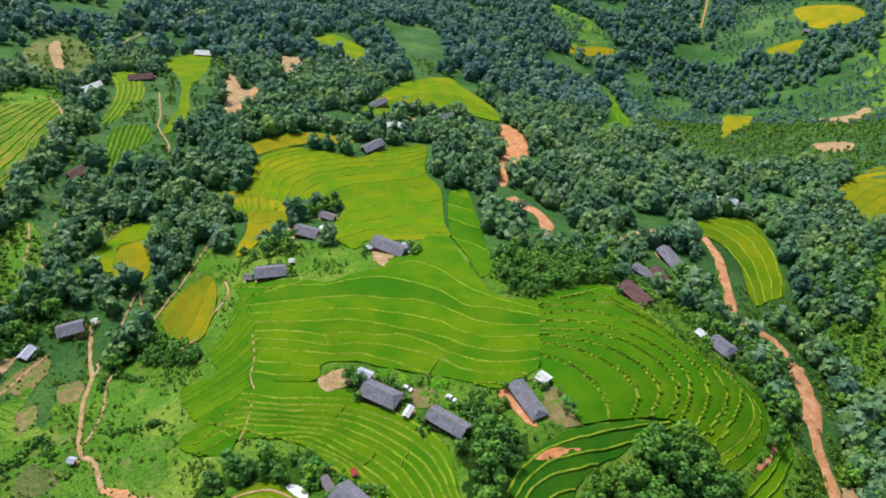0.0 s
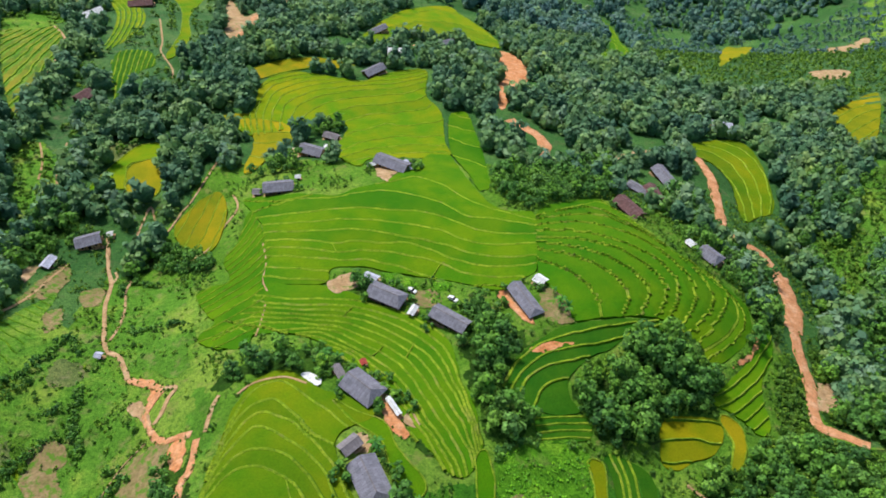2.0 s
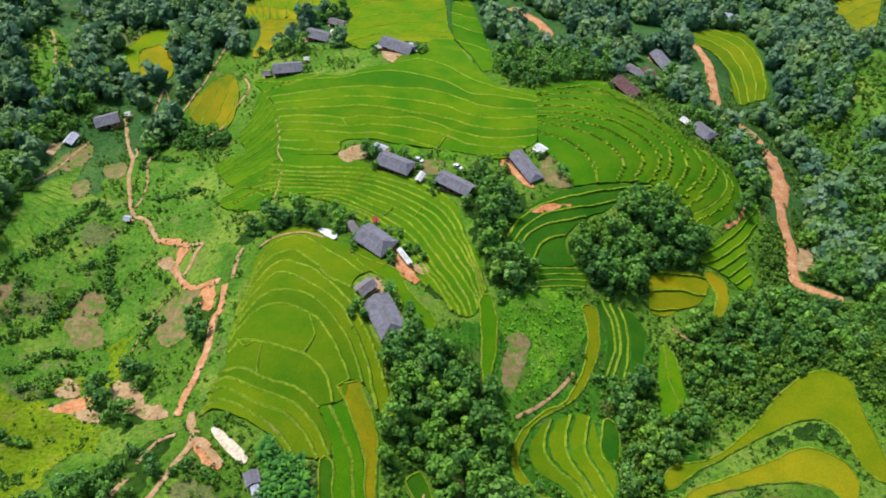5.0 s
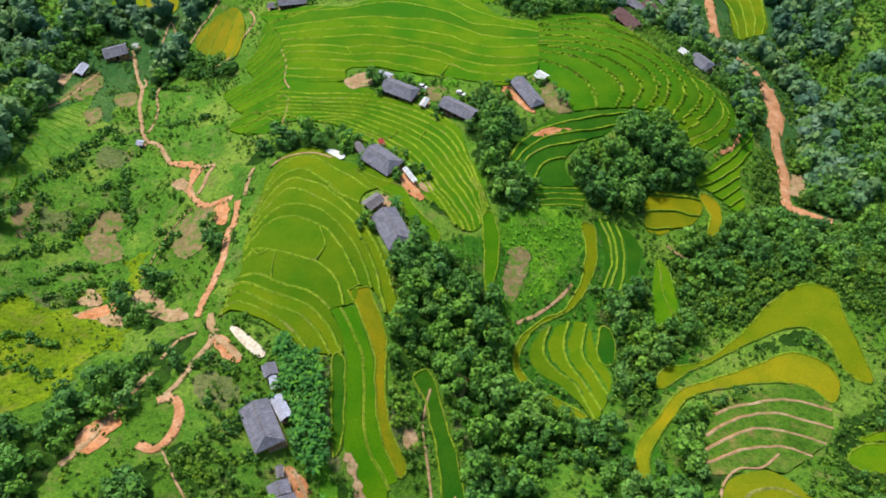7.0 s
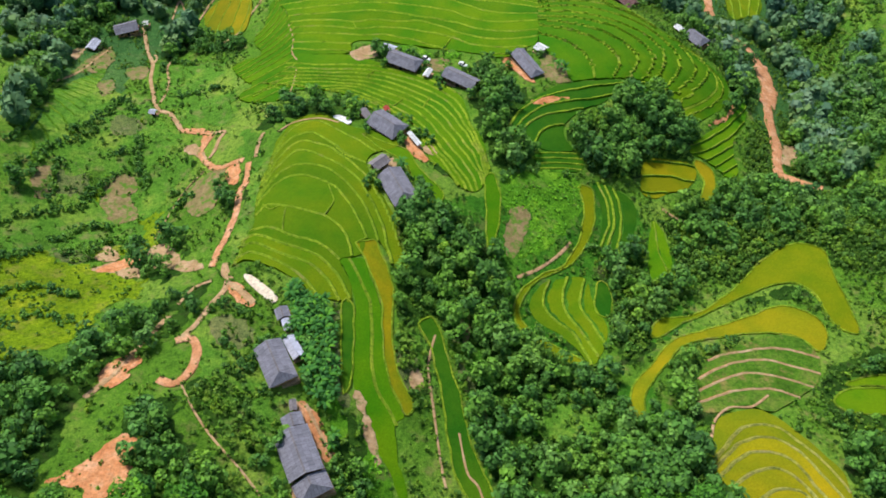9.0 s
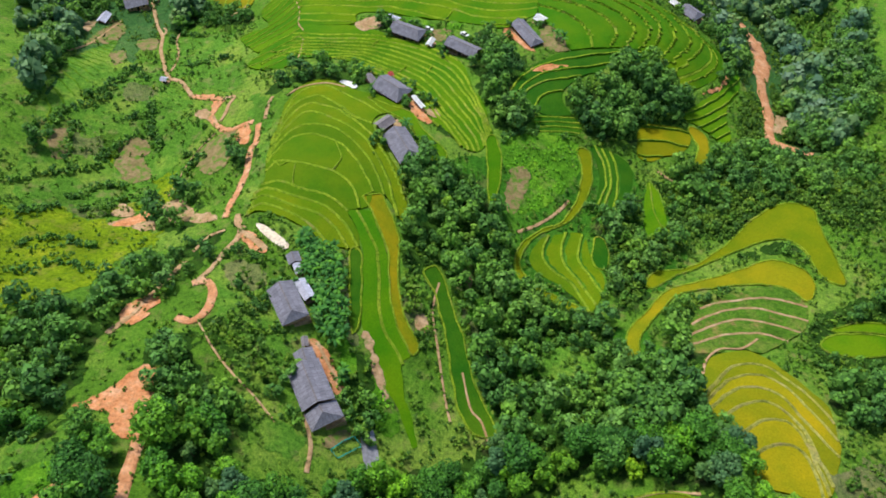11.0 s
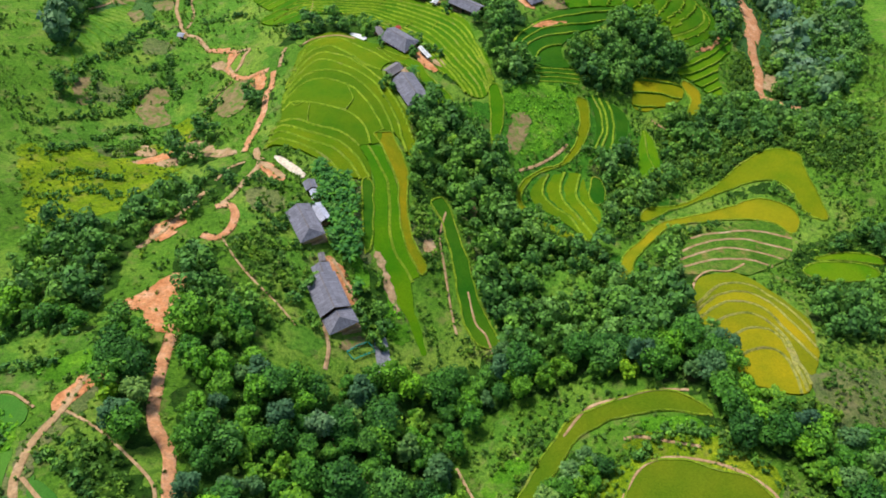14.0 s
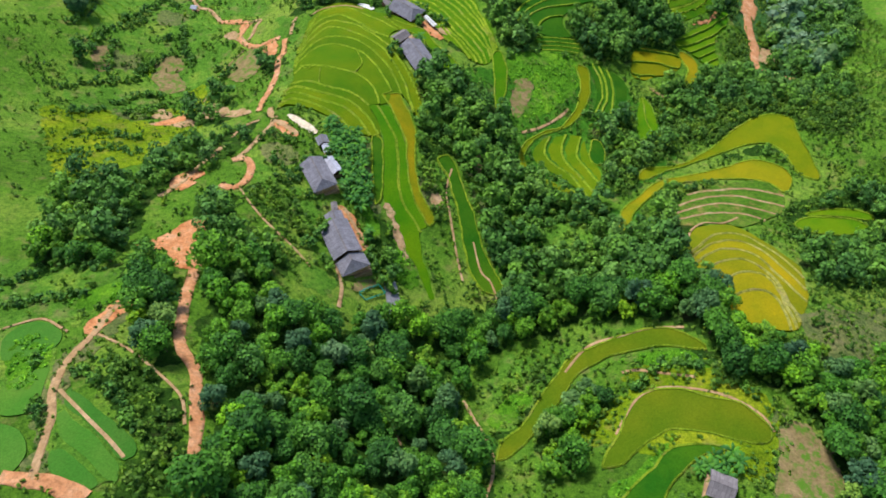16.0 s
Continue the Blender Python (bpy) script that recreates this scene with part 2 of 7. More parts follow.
        [(-58, 492), (-47, 552), (-32, 605), (2, 650), (17, 627), (39, 572), (43, 525), (23, 527), (-3, 526), (-35, 497), (-49, 483)]),
    "saddle_field": ("lime", 0, 0.00, (),
        [(-197, 761), (-165, 748), (-131, 751), (-116, 769), (-81, 714), (-69, 670), (-80, 650), (-103, 676), (-136, 711), (-166, 723)]),
    "far_west_steps": ("lime", 2, -0.46, (0.43, 4.10, 1.23, 13.79, -2.08, 1.18),
        [(-253, 551), (-239, 557), (-213, 509), (-206, 471), (-210, 445), (-215, 440), (-221, 469), (-232, 506)]),
    "far_west_brow": ("lime", 0, 0.00, (),
        [(-235, 590), (-228, 641), (-207, 640), (-190, 576), (-183, 513), (-169, 465), (-170, 431), (-175, 434), (-178, 475), (-196, 535), (-220, 578)]),
    "far_west_slope": ("dull", 3, -0.65, (2.95, 0.70, -0.17, -0.39, 9.14, 2.30, 0.23, 1.03, 0.23, -0.56),
        [(-283, 451), (-272, 465), (-261, 474), (-248, 454), (-236, 410), (-232, 374), (-232, 351)]),
    "far_west_rows": ("deep", 2, -0.28, (2.24, 3.38, -1.12, 16.64, -2.67, 0.67),
        [(-205, 436), (-187, 439), (-177, 419), (-183, 409), (-182, 382), (-185, 372), (-200, 408)]),
    "red_road_steps": ("olive", 2, -2.46, (0.79, 0.83, 2.16, 5.54, -5.36, 1.81),
        [(134, 353), (147, 368), (172, 380), (182, 370), (178, 329), (172, 305), (160, 296), (148, 288), (153, 322), (149, 344)]),
    "far_east_ripe": ("yellow", 2, 1.63, (1.20, -4.44, -0.33, 4.03, -0.08, -1.63),
        [(262, 434), (294, 466), (322, 483), (271, 392), (256, 394), (259, 414)]),
    "valley_ripe": ("yellow", 0, 0.00, (),
        [(341, 817), (360, 821), (370, 803), (309, 686), (250, 588), (236, 573)]),
    "valley_strips": ("fresh", 2, -0.41, (-0.43, -1.39, -0.04, 6.29, 0.49, 0.26),
        [(204, 909), (216, 904), (217, 840), (174, 637), (156, 556), (143, 537), (135, 542), (123, 529), (133, 568), (155, 634), (199, 824)]),
    "high_ripe": ("yellow", 0, 0.00, (),
        [(561, 1169), (625, 1141), (606, 1055), (550, 1045), (539, 1092)]),
    "high_ripe_low": ("yellow", 0, 0.00, (),
        [(476, 1042), (516, 1032), (491, 998), (474, 1020)]),
    "far_slope_ripe": ("yellow", 0, 0.00, (),
        [(182, 1029), (242, 1070), (260, 1059), (189, 1010)]),
    "ripe_strip": ("ochre", 0, 0.00, (),
        [(-32.5, 92.1), (-29.3, 93.2), (-26.9, 94.4), (-25, 89.5), (-22.6, 83.8), (-21.1, 76.2), (-21, 65), (-19.9, 54.8), (-17.7, 48.5), (-15.2, 44.9), (-14.9, 42.2), (-16.7, 39.5), (-18.4, 42.8), (-20.8, 48), (-22.5, 54.3), (-23.6, 64.5), (-24.5, 73.6), (-27.3, 80.7), (-29.8, 87.3)]),
    "kale_strip": ("deep", 0, 0.00, (),
        [(-35, 71), (-32, 70), (-31, 60), (-31, 50), (-32, 42), (-33, 44), (-34, 56)]),
    "crest_flank": ("green", 2, 5.47, (2.52, -2.16, -0.61, -1.46, 0.15, 0.00),
        [(3, 365), (12, 371), (16, 348), (19, 321), (20, 294), (20, 275), (15, 270), (11, 289), (4, 311), (2, 330)]),
    "plot_upper": ("plot", 0, 0.00, (),
        [(-90, -31.3), (-88, -32.8), (-82.5, -36.5), (-77.3, -40.4), (-72.4, -44), (-71, -46.9), (-72.9, -48.8), (-76.3, -46), (-81, -41.8), (-85.6, -38.5), (-88.5, -35.7)]),
    "plot_middle": ("plot", 0, 0.00, (),
        [(-88.9, -37.3), (-85.6, -39.8), (-80.7, -42.7), (-76.1, -46.6), (-73, -50), (-72.3, -53.9), (-74, -52.9), (-77.4, -50.2), (-82.5, -46.2), (-86.2, -43.7)]),
    "plot_lower": ("plot", 0, 0.00, (),
        [(-86.1, -46.4), (-81.6, -48.5), (-77.9, -50.8), (-75.1, -54), (-77.2, -55), (-81.9, -53.1), (-85.3, -50.8)]),
    "plot_side": ("plot", 0, 0.00, (),
        [(-103.8, -32.3), (-101.1, -28), (-96.7, -25.6), (-94.6, -32.6), (-94.4, -37.9), (-100.7, -38.3)]),
    "plot_edge": ("plot", 0, 0.00, (),
        [(-104.7, -39.6), (-99.5, -40.6), (-94.7, -42.1), (-91.1, -47.2), (-91.1, -50.7), (-93.3, -52.9), (-97.7, -52.7)]),
    "plot_far": ("plot", 0, 0.00, (),
        [(-111, -17.4), (-108.6, -13.1), (-103.7, -12.4), (-97.6, -16.3), (-98, -21.5), (-103.8, -22.8), (-108.1, -24.1)]),
}
# the bunds of the large fields, from one side of each field to the other
STEPS = {
    "spur_terraces": [
        [(-63.7, 127.8), (-63, 137.2), (-61.2, 144.4), (-58.1, 150.4), (-53.4, 153), (-48.2, 151.7), (-42.7, 146.9), (-36.4, 142.2), (-31.2, 137.8), (-27.8, 134.5)],
        [(-64.6, 124.1), (-63.3, 133), (-60.5, 140), (-57, 143.6), (-52.3, 145.3), (-48, 142.2), (-43.6, 137.8), (-40.3, 133.6), (-36.3, 130.3), (-31.9, 128.6)],
        [(-64.9, 118.3), (-62.4, 128), (-58.8, 136.2), (-54.5, 139.7), (-49.4, 138.6), (-43.3, 135.4), (-38.1, 130), (-33, 124.1), (-30, 119.6), (-26.6, 112.4), (-23.1, 104.6), (-20.7, 97.1)],
        [(-64.9, 113.2), (-62.4, 122.6), (-58.9, 130.3), (-54.7, 134.6), (-49.6, 132.5), (-42.5, 127.9), (-36.6, 123.5), (-32.6, 118.5), (-29.6, 112.4), (-26.6, 106.1), (-24.6, 99.5), (-23.3, 93.8)],
        [(-65, 110.8), (-63.1, 115.8), (-58.7, 123.5), (-53.5, 126.4), (-47.8, 125.5), (-42, 122.8), (-37.6, 118.1), (-33, 112.2), (-30.1, 106.5), (-27.8, 100.6), (-26, 94.9)],
        [(-64.8, 108.1), (-61.8, 114.1), (-57.9, 118.9), (-52.6, 120.6), (-47, 119.2), (-43.1, 116.9), (-38.9, 113.3), (-35.3, 107.9), (-32.4, 102.4), (-30.2, 97), (-29, 93.3)],
        [(-64.4, 102.2), (-61.5, 107), (-57.8, 106.6), (-52.2, 105), (-46.8, 102.8), (-42.4, 101.7), (-38, 98.7), (-35.3, 94.8), (-33.6, 89.7), (-32.7, 86.1)],
        [(-64.3, 96.2), (-59.7, 96.8), (-54.2, 94.4), (-48.8, 92.1), (-43.8, 90.7), (-40.3, 88.5), (-36.8, 85.3)],
        [(-66.1, 91.7), (-62.7, 94.2), (-58.1, 92.4), (-52.6, 89.4), (-46.7, 87.8), (-42.5, 85.7), (-39, 82.4), (-36, 78.5), (-33.1, 72.7)],
        [(-66.4, 88.7), (-63.8, 90.8), (-60.3, 90.3), (-54.7, 86.5), (-49.5, 84.4), (-44.5, 82.7), (-41.1, 79.9), (-37.6, 75.5), (-34.8, 70.7)],
        [(-66.4, 84.8), (-63.1, 87.2), (-59.6, 86.4), (-54.2, 83.3), (-49.8, 80.3), (-45.4, 76.6), (-41.6, 71.7)],
    ],
    "long_strips": [
        [(-34.3, 85.5), (-29.9, 76.6), (-27.8, 71), (-26.8, 60.4), (-26, 50.4), (-23.9, 44.3), (-20.8, 39.3), (-19.3, 36.5)],
    ],
    "middle_terraces": [
        [(-51.6, 266), (-36.7, 270.1), (-24.2, 273.9), (-14, 280.4), (-1, 273), (7.7, 261.4), (18.5, 252.8), (34.9, 244.6)],
        [(-89.4, 267.8), (-74.6, 263.2), (-62.7, 262), (-48.4, 259.8), (-38.6, 263.1), (-26.2, 265), (-13.5, 260.9), (-1.1, 254.7), (8.4, 245.2), (20.3, 243.4), (35.5, 239.3)],
        [(-78.2, 251.6), (-62.1, 249.9), (-47.3, 250.1), (-35.1, 250.4), (-22.9, 248.4), (-10.8, 247.7), (1.2, 242.7), (12.8, 234.9), (24.3, 232.3), (35.5, 232.4)],
        [(-75, 245.1), (-56.1, 242.2), (-41.7, 242.4), (-27.3, 241), (-15.4, 238.6), (-3.6, 235.4), (7.9, 228.2), (19.2, 225), (34.8, 226.2)],
        [(-73.5, 239.4), (-55.3, 235.7), (-36.3, 235.5), (-24.5, 233), (-15.2, 230.4), (-1.3, 226.2), (9.9, 220.3), (23.2, 217.2), (34, 218.1)],
        [(-71.9, 233.5), (-57, 230.4), (-44.9, 227.1), (-35.8, 228.2), (-24.2, 226.8), (-17.4, 227.9), (-8.2, 224.2), (0.9, 218.6), (11.9, 213.4), (22.8, 211.9), (33.9, 213.3)],
        [(-71, 228.4), (-53.9, 224.6), (-42.1, 221.5), (-30.9, 222.8), (-19.5, 221.1), (-10.4, 218.7), (-1.4, 215), (7.3, 209.4), (18.1, 206.4), (30, 205.9)],
        [(-70.3, 223), (-55.5, 219.5), (-41.7, 217.2), (-30.5, 217.2), (-21.5, 215), (-12.5, 211), (-4.7, 207.5)],
        [(-69.3, 215.8), (-56.9, 212.7), (-43.3, 210.6)],
        [(-68.7, 210), (-58.3, 207.1), (-42.7, 205)],
    ],
    "front_terraces": [
        [(-69.6, 195.9), (-56.1, 192.3), (-45.6, 192.3), (-35.2, 192.1), (-24.5, 189.5), (-16.1, 185.8), (-5.7, 178.1), (0.3, 170.3), (3.2, 160.8), (5.6, 151.6)],
        [(-74.9, 189.6), (-57.4, 187.5), (-46.9, 186.4), (-36.7, 186.3), (-28.3, 184.2), (-19.9, 179.8), (-11.7, 173.6), (-4.7, 165.8), (0.1, 156), (4, 147.7), (7.4, 139.8), (8.6, 132.2)],
        [(-78.9, 177), (-67.1, 183.4), (-56.6, 182.3), (-46.3, 181.6), (-36.1, 180.2), (-27.7, 175.9), (-19.5, 171.3), (-11.4, 164), (-5.6, 154.2), (-1, 145.5), (3.4, 137.7), (6.8, 130.9), (7.5, 124.9)],
        [(-47.6, 176.7), (-41.7, 177.1), (-31.2, 170.6), (-23, 165), (-16, 158), (-11.1, 149.9), (-6.4, 141.4), (-2, 134.5), (1.8, 127.7), (3.9, 122.3)],
        [(-39, 170.6), (-30.9, 166.8), (-24.5, 158.9), (-18.6, 153), (-12.8, 145.2), (-8.7, 138.3), (-4.6, 131.9), (-0.7, 124.4)],
    ],
    "east_terraces": [
        [(71.3, 274.5), (83.6, 249.8), (96.4, 230), (109.7, 218.7), (116.6, 209.5), (115, 200.4), (106.1, 187.8), (92.9, 177.2)],
        [(63.9, 267.7), (71.3, 270.7), (81.5, 252), (93.6, 229.7), (106.4, 218.9), (113.4, 210.9), (111.4, 201.5), (102.1, 189.2), (91.7, 180.4)],
        [(51.4, 256.4), (65.8, 263.9), (75.6, 254.5), (87.6, 240.4), (101.5, 229.1), (109.7, 218.7), (108.6, 207.5), (101.2, 195.9), (92.4, 186.2)],
        [(42.5, 247), (64.2, 255.9), (75.7, 249.8), (88, 237.2), (98.5, 224.1), (103, 213.5), (101.4, 204.2), (92.2, 191.2), (86.2, 185.3)],
        [(38, 240.1), (57, 245.3), (71.3, 242), (84, 232.4), (93, 218.8), (94.8, 208.7), (91.6, 199.2), (83.9, 186.6)],
        [(36.7, 234.9), (53, 236.2), (68.9, 231.4), (80.4, 223.5), (87.4, 212.3), (86.1, 201.9), (79.2, 188.8)],
        [(36.1, 230.2), (49.6, 230), (65.2, 225.5), (75.3, 217.3), (81.2, 206.9), (80.1, 198.2), (74.3, 189.2)],
        [(35.7, 226.2), (48.7, 224), (61.5, 218.2), (70.3, 210.3), (74.5, 201.8), (71.8, 194.6), (67, 187.9)],
        [(35.3, 222), (47.8, 217.7), (58, 211.2), (64.4, 202.9), (65.7, 196.6), (61.8, 187.6)],
        [(34.5, 215.1), (42.4, 210.6), (49.2, 203.8), (53.5, 195.8), (54.8, 186.8)],
    ],
    "hollow_terraces": [
        [(19.2, 157.7), (23.7, 166.3), (32.3, 173.9), (40.8, 177.8), (53.8, 182), (71.7, 186.7)],
        [(19.8, 152.8), (22.8, 159), (27.1, 164.7), (34.4, 170.1), (44.4, 173.3), (55.2, 176.5), (66.5, 181.8)],
        [(22.5, 150.3), (25.4, 158.3), (30.8, 163.5), (39.7, 167.2), (50.3, 170.6)],
        [(27, 147.2), (29.6, 154.4), (33.8, 158.5), (38.9, 159.9)],
    ],
    "winding_inner": [
        [(28.1, 91.1), (25.2, 84.5), (25.2, 79), (29, 74.8), (33.6, 69.5), (36.6, 59.2)],
        [(34, 93), (31.9, 86.4), (31.5, 80.8), (33.7, 75.2), (36.9, 68.7), (39.1, 62)],
        [(39.8, 92.4), (37.4, 85.9), (37.1, 81.3), (39.2, 75.6), (42.3, 68)],
    ],
    "side_bands": [
        [(50.2, 135.7), (52.7, 126.5), (51.6, 117.6), (47.8, 107.7)],
        [(52.4, 135.7), (54.6, 126.9), (53.2, 116.6), (49.5, 107.5)],
        [(55.5, 134.6), (57.3, 126.2), (55.5, 114.6), (53, 107.5)],
    ],
    "stream_paddies": [
        [(68.7, 121.5), (67.6, 109.9), (69.1, 98.3)],
    ],
    "ripe_steps": [
        [(60.9, 26.5), (64.8, 30.4), (70.1, 35.3), (75.1, 37.3), (81.6, 36.2), (86.2, 31), (90.4, 25), (92.4, 18.3)],
        [(58.9, 22.8), (64.3, 27.9), (69.6, 31.6), (76.8, 33.2), (82.5, 30.5), (85.6, 25.1), (88.4, 19.3), (91.1, 13.4)],
        [(58.8, 20), (62.3, 23.2), (67, 26.8), (73.4, 28.8), (78.8, 27.8), (82.2, 23.6), (84.2, 17.6), (87.6, 11.7)],
        [(60, 16.4), (63.5, 19.3), (67.8, 22.3), (74.7, 23.8), (79.4, 21.5), (82.4, 16.4), (83.1, 9.8)],
        [(65.5, 13.5), (70.7, 17.2), (75.3, 18.4), (80.3, 17.1), (82, 11.3), (82.1, 5), (82.4, -1.7)],
        [(65.6, 7), (69.8, 9.5), (75.2, 11.1), (79.7, 8.8), (80.8, 3.9), (80.5, -2.5)],
    ],
    "fallow_steps": [
        [(68.4, 59.4), (75.2, 63), (84.7, 65.9), (94.9, 67.4), (105.2, 64.5)],
        [(65.9, 53.8), (73.6, 58.5), (83.2, 61.8), (90.9, 61.9), (103.5, 57.8)],
        [(63.5, 48.5), (69.3, 51.6), (78, 55.6), (86.8, 56.5), (96.7, 53.3)],
        [(61.7, 44), (68.5, 46.9), (76.7, 49.8), (86, 50.3), (92.6, 48.4)],
    ],
}
# short bunds across single terraces
CROSS = {
    "spur_terraces": [
        [(-42.6, 101.6), (-41.4, 104.6), (-40.4, 108.3), (-41.6, 112.3), (-43.1, 116.5)],
        [(-54.6, 105.3), (-54.7, 99.8), (-54.2, 94.8)],
        [(-29.7, 94.6), (-31, 93.4), (-32.2, 92.3)],
        [(-62.3, 107.3), (-59.6, 104.4), (-57.3, 105.6)],
    ],
    "front_terraces": [
        [(-32.9, 192.2), (-34.5, 189.4), (-35.9, 186.5)],
        [(-10.9, 173.5), (-12.6, 169.4), (-14, 165.3)],
        [(-21.5, 171.4), (-23.6, 167.7), (-25.4, 166.2)],
    ],
    "middle_terraces": [
        [(-5.4, 207.7), (-2.7, 213.6), (-0.9, 215.5)],
        [(-44.9, 227), (-43.7, 224.3), (-42.6, 221.7)],
    ],
}
